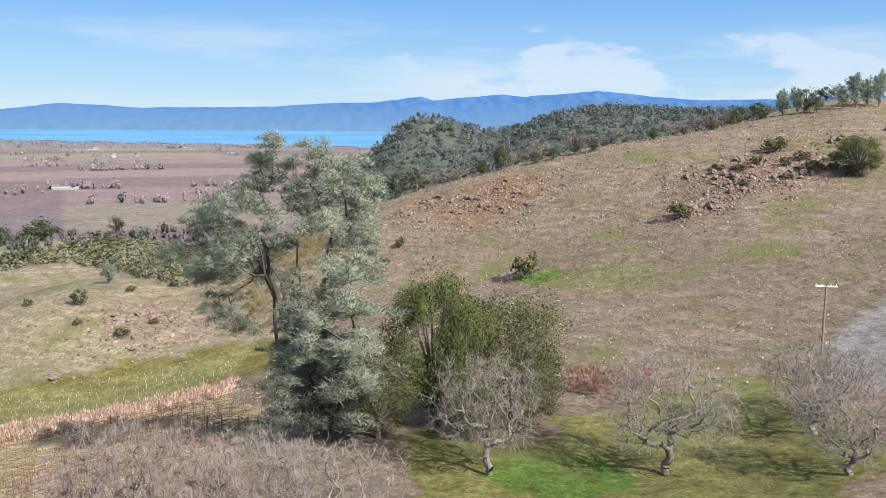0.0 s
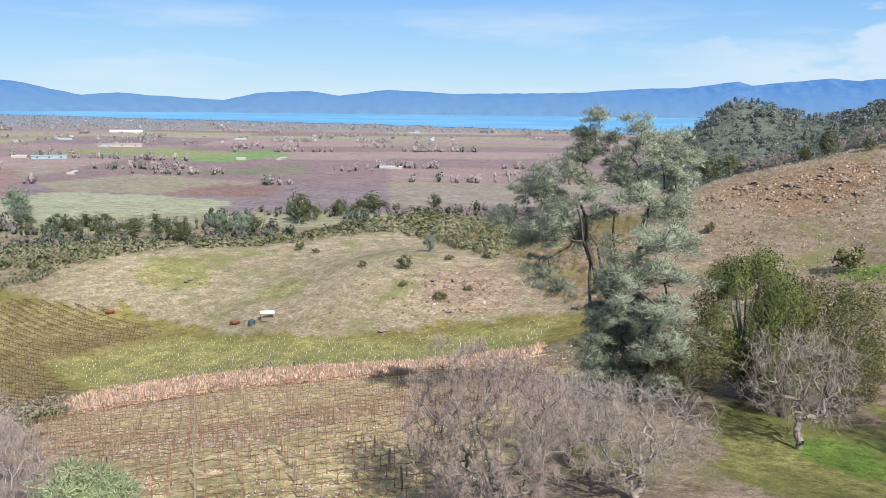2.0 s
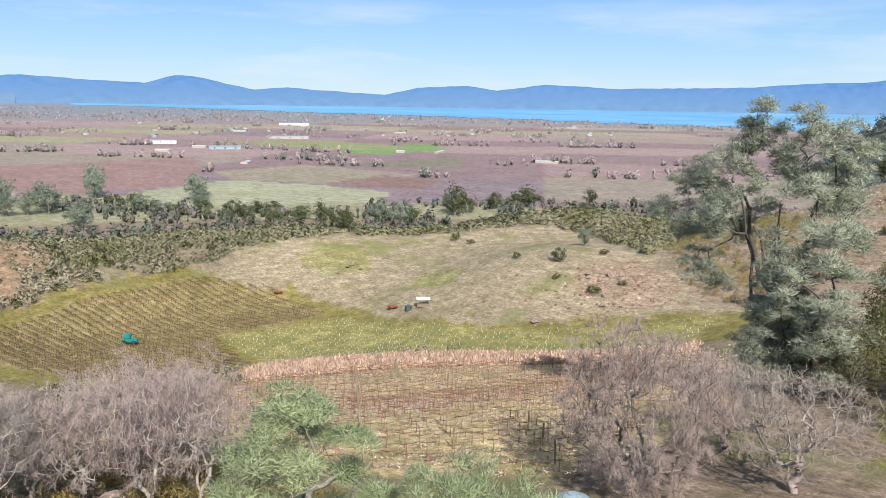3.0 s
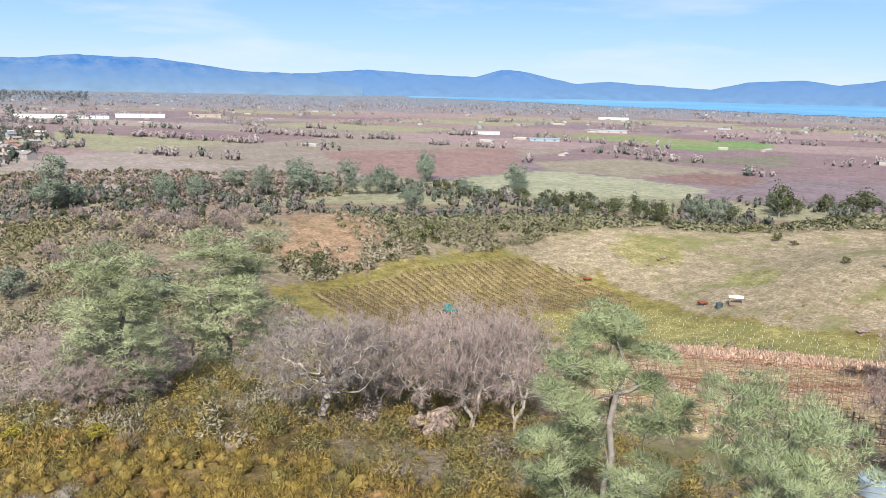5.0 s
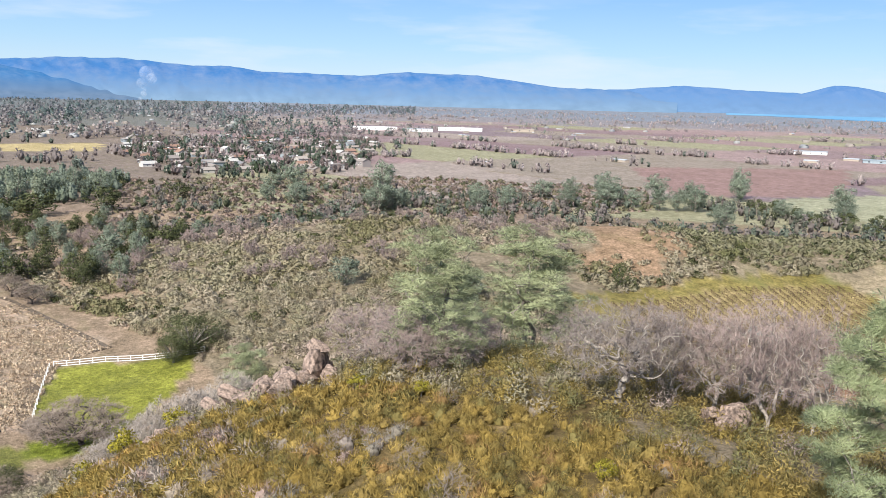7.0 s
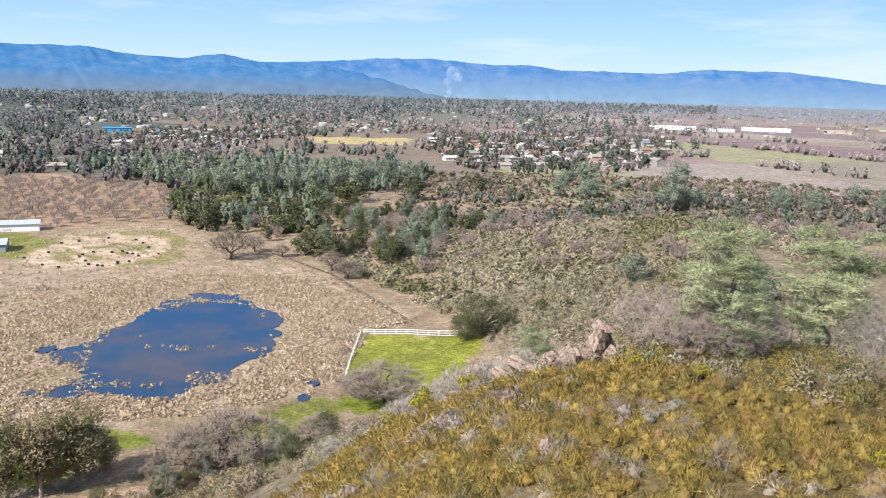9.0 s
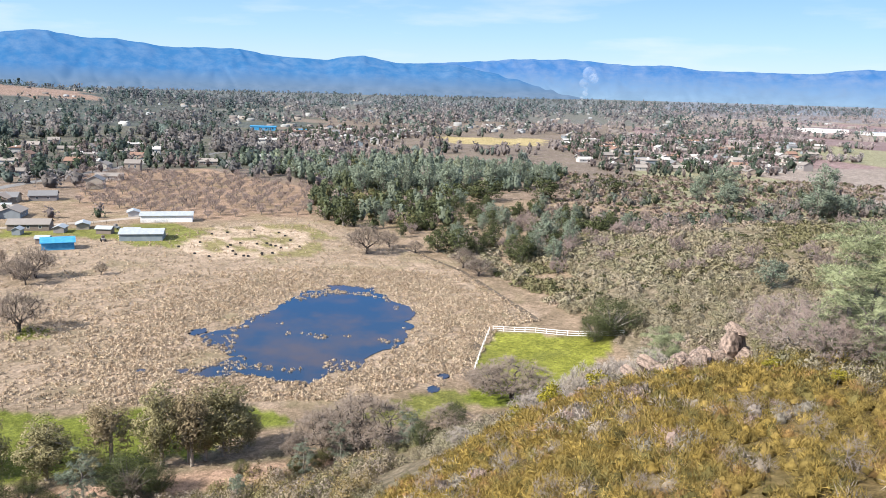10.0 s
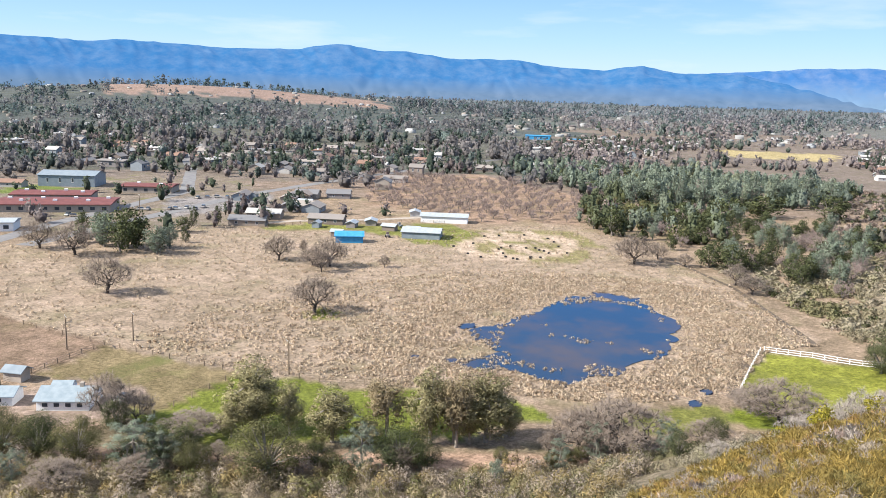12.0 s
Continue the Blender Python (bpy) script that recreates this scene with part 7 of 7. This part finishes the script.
for i, (x, y) in enumerate(spots):
    X, Y, Z = land(x, y)
    m = pose(X, Y, Z, 0, 0, rng.uniform(-12, 12) + 24 + 90 * (i % 3 == 0)) @ Matrix.Diagonal((rng.uniform(0.25, 0.75), rng.uniform(0.35, 0.6), rng.uniform(0.4, 0.6), 1))
    if i == 0:
        shed.matrix_basis = m
    else:
        put_copy(shed, m)

# roofs too far off to count
A = np.radians(np.concatenate([rng.uniform(86, 148, 520), rng.uniform(12, 88, 230)]))
D = np.concatenate([1250 + 2600 * rng.uniform(0, 1, 520) ** 1.2, 1500 + 3000 * rng.uniform(0, 1, 230)])
X, Y = CX - np.sin(A) * D, CY + np.cos(A) * D
ok = D < far_shore(np.degrees(A)) - 80
X, Y = X[ok], Y[ok]
roof_box = np.array([(-1, -0.6, 0), (1, -0.6, 0), (1, 0.6, 0), (-1, 0.6, 0), (-1, -0.6, 0.5), (1, -0.6, 0.5), (1, 0.6, 0.5), (-1, 0.6, 0.5), (-1, 0, 0.8), (1, 0, 0.8)], float)
roof_faces = np.array([(0, 1, 5, 4), (2, 3, 7, 6), (4, 5, 9, 8), (6, 7, 8, 9), (1, 2, 6, 5), (3, 0, 4, 7)])
scatter("far_roofs", [(roof_box, roof_faces)], X, Y, rng.uniform(3, 7.5, len(X)), picked(rng, len(X), ((2, 0.60, 0.60, 0.58), (2, 0.46, 0.41, 0.36), (3, 0.34, 0.30, 0.28), (1, 0.50, 0.52, 0.54))), M_TOWNTREE, "pale roofs scattered over the far valley", "houses", rng, 0.0)


def strip(name, pts, width, mat, label, lift=0.06, cat="road"):
    """A road or path laid over the ground along pts."""
    dense = []
    for (ax, ay), (bx, by) in zip(pts, pts[1:]):
        n = max(2, int(math.hypot(bx - ax, by - ay) / 5))
        dense += [(ax + (bx - ax) * i / n, ay + (by - ay) * i / n) for i in range(n)]
    dense.append(pts[-1])
    P = np.array(dense)
    d = unit(np.gradient(P, axis=0))
    nrm = np.stack([-d[:, 1], d[:, 0]], -1)
    w = width * (1 + 0.25 * (value_noise(P[:, 0], P[:, 1], 9, 33) - 0.5))[:, None] / 2
    rows = [P + nrm * w * s for s in (-1, -0.33, 0.33, 1)]
    V = np.concatenate([np.stack([r[:, 0], r[:, 1], height(r[:, 0], r[:, 1]) + lift], -1) for r in rows])
    ob = new(name, quick_mesh(name, V, sheet(4, len(P)), mat))
    return tagged(ob, label, cat, kind="structure")


strip("road", [(-180, -300), (-250, -318), (-350, -342), (-425, -349), (-575, -355), (-720, -350)], 8, M_ASPHALT, "grey asphalt road into the town")
strip("road", [(-165, -310), (-219, -335), (-338, -376), (-436, -469), (-540, -580)], 8, M_ASPHALT, "grey asphalt road past the school")
strip("road", [(-262, -275), (-290, -262), (-322, -232), (-352, -214)], 5, M_TAN, "pale gravel lane to the barns")
strip("path", [(-306, -92), (-267, -61), (-225, -39), (-209, -31), (-201, -43)], 1.6, M_DITCH, "dark ditch along the edge of the marsh", cat="ditch")
strip("path", [(-200, -44), (-163, -44.5), (-157, -40)], 2.4, M_DITCH, "dark ditch beside the paddock fence", cat="ditch")


def fence(name, pts, spacing, tall, rails, mat, label, thick=0.07, rail=0.05):
    """Posts each of their own, and rails from post to post along each side."""
    root = tagged(new(name), label, "fence")
    bm = bmesh.new()
    box(bm, -thick, -thick, -0.3, thick, thick, tall)
    post = part("post", bm, mat, root)
    first = True
    for (ax, ay), (bx, by) in zip(pts, pts[1:]):
        n = max(1, round(math.hypot(bx - ax, by - ay) / spacing))
        spots = [(ax + (bx - ax) * i / n, ay + (by - ay) * i / n) for i in range(n + 1)]
        for x, y in spots:
            ob = post if first else new("post", post.data)
            ob.parent, ob.location, first = root, (x, y, ground(x, y)), False
        for r in range(rails):
            z = tall * (0.92 - 0.42 * r)
            for a, b in zip(spots, spots[1:]):
                V, F = tubes([(*a, ground(*a) + z, *b, ground(*b) + z, rail, rail)], 4)
                ob = new("rail", quick_mesh("rail", V, F, mat))
                ob.parent = root
    return root


fence("paddock_fence", [(-197, -42), (-197.5, -31), (-194, -20), (-191, -9)], 3, 1.35, 3, M_WHITE, "white three-rail fence round the green paddock", 0.09, 0.075)
fence("paddock_fence", [(-196, -42.8), (-181, -42.6), (-163, -42)], 3, 1.3, 2, M_WHITE, "white rail fence beside the ditch", 0.085, 0.04)
fence("field_fence", [(-112, -177), (-101, -175), (-90, -173), (-78, -171)], 4, 1.2, 3, M_POST, "dark wire fence between two fields", 0.1, 0.05)
fence("field_fence", [(-113, -222), (-112, -177), (-114, -137), (-87, -134)], 5, 1.2, 2, M_POST, "weathered fence along the edge of the marsh", 0.08, 0.03)
fence("field_fence", [(-117, -134), (-119, -120), (-134, -84)], 5, 1.2, 2, M_POST, "weathered fence beside the green strip", 0.08, 0.03)
fence("field_fence", [(-262, -258), (-300, -252), (-318, -226), (-330, -204)], 5, 1.2, 2, M_POST, "weathered fence along the farm lawn", 0.08, 0.03)
fence("board_fence", [(-70, -158), (-74, -166), (-80, -174)], 2.2, 1.6, 3, M_RUST, "brown board fence behind the farmhouse", 0.1, 0.15)


def utility_pole(x, y, tall, turn, label, transformer=False):
    root = tagged(new("utility_pole"), label, "utility pole")
    V, F = tubes([(0, 0, -0.5, 0, 0, tall, 0.19, 0.13)], 10)
    ob = new("pole", quick_mesh("pole", V, F, M_POST))
    ob.parent = root
    bm = bmesh.new()
    box(bm, -1.5, -0.07, tall - 0.35, 1.5, 0.07, tall - 0.18)
    arm = part("crossarm", bm, M_WHITE if transformer else M_POST, root)
    for s in (-1.35, -0.6, 0.6, 1.35):
        V, F = tubes([(s, 0, tall - 0.18, s, 0, tall + 0.08, 0.06, 0.04)], 6)
        ob = new("insulator", quick_mesh("insulator", V, F, M_WHITE))
        ob.parent = arm
    for s in (-1, 1):
        V, F = tubes([(s * 0.75, 0.03, tall - 0.33, s * 0.05, 0.03, tall - 1.05, 0.035, 0.035)], 4)
        ob = new("brace", quick_mesh("brace", V, F, M_POST))
        ob.parent = root
    root.matrix_basis = pose(x, y, ground(x, y), 0, 0, turn)
    return root


utility_pole(55, 121, 10.5, -10, "weathered wooden utility pole with a white crossarm by the road", True)
for x, y, h in ((-118, -174, 7), (-119, -128, 7.5), (-105, -181, 8), (-232, -300, 9), (-262, -330, 9)):
    utility_pole(x, y, h, 60, "thin wooden utility pole at the edge of a field")


def boulder_mesh(seed, facets=2):
    bm = bmesh.new()
    bmesh.ops.create_icosphere(bm, subdivisions=facets + 1, radius=1.0)
    r = random.Random(seed)
    planes = [(Vector((r.gauss(0, 1), r.gauss(0, 1), r.gauss(0, 1))).normalized(), r.uniform(0.42, 0.78)) for _ in range(16)]
    for v in bm.verts:
        for n, k in planes:
            d = v.co.dot(n)
            if d > k:
                v.co -= n * (d - k)
        v.co *= 1 + 0.16 * noise.noise(v.co * 2.3 + Vector((seed, 0, 0))) + 0.10 * noise.noise(v.co * 6) + 0.07 * noise.noise(v.co * 13)
    me = bpy.data.meshes.new("boulder")
    bm.to_mesh(me)
    bm.free()
    me.materials.append(M_ROCK)
    return me


rocks = [boulder_mesh(s) for s in (1, 2, 3, 4)]


def boulder(x, y, sx, sy, sz, lift=0.0, label="weathered red-grey boulder on the slope"):
    ob = tagged(new("boulder", rocks[rng.randint(0, 4)]), label, "rock", "boulders")
    ob.matrix_basis = pose(x, y, ground(x, y) + sz * 0.55 + lift, rng.uniform(-8, 8), rng.uniform(-8, 8), rng.uniform(0, 360)) @ Matrix.Diagonal((sx, sy, sz, 1))


for x, y, sx, sy, sz, lift in ((-75, -2.5, 1.7, 1.5, 2.1, 0), (-74.8, -2.3, 1.0, 1.0, 1.0, 2.2), (-76.2, -3.4, 1.4, 1.1, 1.3, 0), (-73.6, -3.6, 1.3, 1.1, 1.2, 0), (-74.6, -4.6, 1.5, 1.2, 1.0, 0), (-78.4, -5.2, 1.7, 1.2, 1.3, 0), (-77.2, -1.2, 1.3, 1.0, 1.2, 0), (-80.6, -7.4, 1.6, 1.3, 1.2, 0), (-79.6, -9.0, 1.4, 1.1, 1.0, 0),
                               (-76.9, -4.9, 0.9, 0.7, 0.8, 0), (-79.4, -6.6, 0.8, 0.9, 0.7, 0), (-82, -8.4, 0.9, 0.8, 0.7, 0), (-72.6, -1.6, 1.0, 0.8, 0.8, 0), (-83.6, -11, 1.0, 0.9, 0.7, 0),
                               (-82.4, -10, 1.9, 1.3, 1.7, 0), (-85, -12, 1.7, 1.2, 1.3, 0), (-72, -6.2, 1.3, 1.2, 1.1, 0), (-76.5, -7.5, 1.4, 1.2, 1.0, 0), (-88, -15, 1.5, 1.2, 1.0, 0), (-91, -17.5, 1.4, 1, 1.0, 0), (-93.5, -19, 1.3, 1, 0.9, 0), (-97, -25, 1.4, 1, 0.9, 0), (-95, -22, 1.2, 1.1, 0.8, 0),
                               (-40.1, 21.0, 1.2, 0.9, 1.2, 0), (-41.2, 20.4, 1.1, 0.9, 0.9, 0), (-39.2, 19.6, 0.9, 0.7, 0.7, 0)):
    boulder(x, y, sx * 1.45, sy * 1.45, sz * 1.3, lift * 1.25, "jagged red-grey rock outcrop on the brushy crest")
for cx, cy, r, n in ((86, 240, 16, 54), (71, 228, 9, 30), (101, 238, 11, 26), (13, 270, 17, 40), (-5, 277, 10, 16), (118, 262, 14, 14), (-78, 214, 11, 14), (-88, 186, 3, 6), (-175, 222, 10, 6)):
    for _ in range(n):
        s = rng.uniform(0.35, 1.25)
        boulder(cx + rng.normal(0, r * 0.5), cy + rng.normal(0, r * 0.4), s * rng.uniform(0.9, 1.4), s, s * rng.uniform(0.5, 0.9))

# stones and stubs of scrub strewn over the rocky places
a = np.arange(6) * math.pi / 3
stone = (np.concatenate([np.stack([np.cos(a) * 0.5, np.sin(a) * 0.42, 0 * a], -1), np.stack([np.cos(a + 0.3) * 0.42, np.sin(a + 0.3) * 0.33, 0.22 + 0.14 * np.sin(a * 2)], -1), np.array([[0.05, 0.0, 0.46]] * 6)]),
         np.concatenate([np.stack([np.arange(6) + s, (np.arange(6) + 1) % 6 + s, (np.arange(6) + 1) % 6 + s + 6, np.arange(6) + s + 6], -1) for s in (0, 6)]))
P = [(x + rng.normal(0, rx, n), y + rng.normal(0, ry, n)) for x, y, rx, ry, n in ((12, 270, 17, 9, 900), (-78, 214, 9, 8, 320), (73, 228, 9, 7, 420), (90, 240, 15, 8, 620), (112, 262, 16, 10, 260), (60, 296, 26, 5, 260), (-95, 200, 16, 6, 120), (45, 250, 30, 20, 260))]
X, Y = np.concatenate([p[0] for p in P]), np.concatenate([p[1] for p in P])
scatter("strewn_stones", [stone], X, Y, rng.uniform(0.3, 1.15, len(X)), picked(rng, len(X), ((3, 0.34, 0.23, 0.17), (2, 0.46, 0.34, 0.27), (3, 0.20, 0.135, 0.095))), M_BRUSH, "red-brown stones strewn over the hillside", "stones", rng)

# shelter, tanks and machines by the vineyard
def shelter(x, y):
    root = tagged(new("shelter"), "small white open shelter with a flat roof beside the vineyard", "shelter")
    bm = bmesh.new()
    box(bm, -2.3, -1.8, 2.3, 2.3, 1.8, 2.5)
    part("roof", bm, M_WHITE, root)
    for sx in (-2.1, 2.1):
        for sy in (-1.6, 1.6):
            bm = bmesh.new()
            box(bm, sx - 0.06, sy - 0.06, -0.2, sx + 0.06, sy + 0.06, 2.3)
            part("post", bm, M_POST, root)
    bm = bmesh.new()
    box(bm, -2.0, -1.3, -0.1, 2.0, 1.3, 0.75)
    bmesh.ops.bevel(bm, geom=bm.edges[:], offset=0.08, segments=1, affect="EDGES")
    part("crate", bm, M_POST, root)
    root.matrix_basis = pose(x, y, ground(x, y), 0, 0, 35) @ Matrix.Diagonal((0.85, 0.85, 0.95, 1))


def tank(x, y, r, h, mat, label):
    root = tagged(new("water_tank"), label, "tank")
    V, F = tubes([(0, 0, -0.2, 0, 0, h, r, r), (0, 0, h, 0, 0, h + r * 0.28, r, r * 0.35)], 28)
    ob = new("body", quick_mesh("body", V, F, mat, None, True))
    ob.parent = root
    V, F = tubes([(0, 0, h + r * 0.2, 0, 0, h + r * 0.34, r * 0.36, r * 0.33), (0, 0, h + r * 0.34, 0, 0, h + r * 0.345, r * 0.33, 0.01)], 20)
    ob = new("lid", quick_mesh("lid", V, F, mat))
    ob.parent = root
    for i in range(4):
        V, F = tubes([(0, 0, h * (0.15 + 0.23 * i), 0, 0, h * (0.15 + 0.23 * i) + 0.07, r * 1.012, r * 1.012)], 28)
        ob = new("band", quick_mesh("band", V, F, mat))
        ob.parent = root
    root.matrix_basis = pose(x, y, ground(x, y))


def machine(x, y, mat, label, s=1.0, turn=20, cab=True):
    root = tagged(new("vineyard_machine"), label, "machine")
    bm = bmesh.new()
    box(bm, -1.4, -0.6, 0.5, 1.4, 0.6, 1.15)
    bmesh.ops.bevel(bm, geom=bm.edges[:], offset=0.12, segments=2, affect="EDGES")
    part("body", bm, mat, root)
    if cab:
        bm = bmesh.new()
        box(bm, -1.1, -0.55, 1.15, 0.2, 0.55, 2.1)
        bmesh.ops.bevel(bm, geom=bm.edges[:], offset=0.15, segments=2, affect="EDGES")
        part("cab", bm, mat, root)
    for sx in (-0.9, 0.95):
        for sy in (-0.72, 0.72):
            V, F = tubes([(sx, sy - 0.12, 0.45, sx, sy + 0.12, 0.45, 0.48, 0.48)], 14)
            ob = new("wheel", quick_mesh("wheel", V, F, M_TYRE))
            ob.parent = root
    root.matrix_basis = pose(x, y, ground(x, y), 0, 0, turn) @ Matrix.Diagonal((s, s, s, 1))


shelter(-127, 195)
tank(-130.5, 192.5, 0.95, 1.3, M_SLATE, "dark slate water tank beside the white shelter")
tank(-17.4, 35.8, 1.0, 1.15, M_TANK, "blue-grey plastic water tank at the vineyard corner")
machine(-137, 194, M_RUST, "rust-red trailer parked by the vineyard", 1.0, 15, False)
machine(-181, 194, M_RUST, "small rust-red machine at the vineyard edge", 0.9, 60, False)
machine(-177, 133, M_TEAL, "teal-covered machine among the vines", 1.35, 30)
for x, y, t in ((-280, -204, 40), (-298, -204, 10), (-306, -214, 70)):
    machine(x, y, M_WALLS, "pale parked farm vehicle in a yard", 1.1, t)

# smoke of a field fire, thin and see-through
def smoke(name, x, y, tall, wide, drift, tone, veil, label, seed, low=0.0):
    m, nt, n, l, p = material(name + "_veil")
    p.inputs["Base Color"].default_value = (*tone, 1)
    p.inputs["Roughness"].default_value = 1.0
    f, _ = noise_fac(nt, 0.02, 4, 0.6, 0.35, 0.7)
    k = n.new("ShaderNodeMath")
    k.operation = "MULTIPLY"
    k.inputs[1].default_value = veil
    l.new(f, k.inputs[0])
    l.new(k.outputs["Value"], p.inputs["Alpha"])
    r = np.random.RandomState(seed)
    bm = bmesh.new()
    for i in range(8):
        q = (i + 0.5) / 8
        s = wide * (0.14 + 0.62 * q ** 0.8) * r.uniform(0.6, 1.2)
        sway = r.normal(0, wide * 0.26 * q, 3)
        at = pose(drift[0] * q ** 1.6 + sway[0], drift[1] * q ** 1.6 + sway[1], low + tall * q) @ Matrix.Diagonal((s, s, s * 1.0, 1))
        bmesh.ops.create_icosphere(bm, subdivisions=2, radius=0.5, matrix=at)
    me = bpy.data.meshes.new(name)
    bm.to_mesh(me)
    bm.free()
    me.polygons.foreach_set("use_smooth", np.ones(len(me.polygons), bool))
    me.materials.append(m)
    ob = tagged(new(name, me), label, "smoke", kind="stuff")
    X, Y, Z = land(x, y)
    ob.location = (X, Y, Z)
    ob.visible_shadow = False


smoke("white_smoke", *[float(v) for v in (CX - math.sin(radians(91.6)) * 3100, CY + math.cos(radians(91.6)) * 3100)], 120, 52, (40, 40), (0.75, 0.78, 0.82), 0.15, "thin white smoke plume rising beyond the town", 3)


# tyres along the earth track
for i in range(26):
    a = i / 26 * 6.283
    x, y = -297 + 28 * math.cos(a) + rng.uniform(-5, 5), -152 + 20 * math.sin(a) + rng.uniform(-4, 4)
    if i % 2:
        x, y = -284 + 13 * math.cos(a) + rng.uniform(-4, 4), -144 + 9 * math.sin(a) + rng.uniform(-3, 3)
    V, F = tubes([(0, 0, 0.0, 0, 0, 0.55, 0.55, 0.5)], 10)
    if i == 0:
        tyre_mesh = quick_mesh("tyre_pile", V, F, M_TYRE)
    ob = tagged(new("tyre_pile", tyre_mesh), "black tyre stack marking an earth track", "tyre", "track markers")
    ob.location = (x, y, ground(x, y))

# ---- vines ----
def rows_in(outline, way, gap, step, jitter=0.15):
    """Places along parallel rows within an outline."""
    w = unit(np.array(way, float))
    n = np.array([-w[1], w[0]])
    P = np.array(outline, float)
    a, b = P @ w, P @ n
    X, Y = [], []
    for v in np.arange(b.min(), b.max(), gap):
        u = np.arange(a.min(), a.max(), step)
        X.append(u * w[0] + v * n[0])
        Y.append(u * w[1] + v * n[1])
    X, Y = np.concatenate(X), np.concatenate(Y)
    X, Y = X + rng.normal(0, jitter, len(X)), Y + rng.normal(0, jitter, len(Y))
    keep = inside(X, Y, outline)
    return X[keep], Y[keep]


def vine_shape(seed, sprays=5, size=0.10, long=3.0, cane=0.03, wide=0.5):
    """A dormant vine: a stem, two canes along the wire and short shoots."""
    r = np.random.RandomState(seed)
    V1, F1 = spikes([(0, 0, 0, 0.02, 0.02, 0.95, cane * 1.4, 0)])
    V2, F2 = spikes([(0, 0, 0.78, wide, r.uniform(-0.03, 0.03), 0.86, cane, 0), (0, 0, 0.78, -wide, r.uniform(-0.03, 0.03), 0.86, cane, 0)])
    V, F, _ = leaf_spikes(r, np.array([(0, 0, 0.8), (wide * 0.6, 0, 0.82), (-wide * 0.6, 0, 0.82)]), np.array([0.10, 0.14, 0.14]), sprays, size, long, 0.6)
    return np.concatenate([V1, V2, V]), np.concatenate([F1, F2 + len(V1), F + len(V1) + len(V2)])


X, Y = rows_in(OLD_VINES, (0.99, -0.05), 2.7, 1.05, 0.08)
scatter("old_vines", [vine_shape(s, 4, 0.13, 2.6, 0.09, 0.62) for s in (1, 2, 3)], X, Y, rng.uniform(0.95, 1.2, len(X)), picked(rng, len(X), ((3, 0.13, 0.08, 0.055), (1, 0.19, 0.12, 0.08))), M_BRUSH, "rows of dormant brown vines on yellow-green grass", "vines", rng, turned=math.atan2(-0.05, 0.99))
X, Y = rows_in(TRELLIS, (0.80, 0.60), 2.6, 1.3)
scatter("trellis_vines", [vine_shape(s, 3, 0.035, 5, 0.042, 0.7) for s in (4, 5, 6)], X, Y, rng.uniform(1.1, 1.4, len(X)), picked(rng, len(X), ((3, 0.27, 0.155, 0.105), (1, 0.36, 0.23, 0.16))), M_BRUSH, "rows of leafless trellised vines on straw-coloured grass", "vines", rng, turned=math.atan2(0.60, 0.80))
X, Y = rows_in(TRELLIS, (0.80, 0.60), 2.6, 0.42, 0.2)
scatter("row_weeds", [brush_shape(180 + i, 3, 4, 0.12, 2.2, 0.5, 0.35, False) for i in range(3)], X, Y, rng.uniform(0.8, 1.3, len(X)), picked(rng, len(X), ((4, 0.60, 0.475, 0.42), (2, 0.55, 0.44, 0.33), (1, 0.46, 0.41, 0.25))), M_BRUSH, "strips of dry mauve weeds beneath the vine rows", "weeds", rng, flat=0.5)
stake = np.array([(-0.05, -0.05, 0), (0.05, -0.05, 0), (0, 0.06, 0), (-0.05, -0.05, 0.65), (0.05, -0.05, 0.65), (0, 0.06, 0.65)])
stake_faces = np.array([(0, 1, 4, 3), (1, 2, 5, 4), (2, 0, 3, 5), (3, 4, 5, 5)])
X, Y = rows_in(NEW_VINES, (0.93, 0.36), 2.3, 1.9, 0.35)
scatter("vine_guards", [(stake, stake_faces[:3])], X, Y, rng.uniform(0.55, 0.8, len(X)), np.full((len(X), 3), 0.78), M_BRUSH, "white vine guards in rows on green grass", "vine guards", rng)
bm = bmesh.new()
box(bm, -0.06, -0.06, -0.2, 0.06, 0.06, 1.75)
me = bpy.data.meshes.new("vine_post")
bm.to_mesh(me)
bm.free()
me.materials.append(M_POST)
X, Y = rows_in(TRELLIS, (0.80, 0.60), 4.8, 7.0, 0.1)
for x, y in list(zip(X, Y))[:260]:
    ob = tagged(new("vine_post", me), "thin weathered wooden trellis post in the vineyard", "post", "trellis posts")
    ob.location = (x, y, ground(x, y))
    ob.rotation_euler = (rng.normal(0, 0.03), rng.normal(0, 0.03), rng.uniform(0, 3))
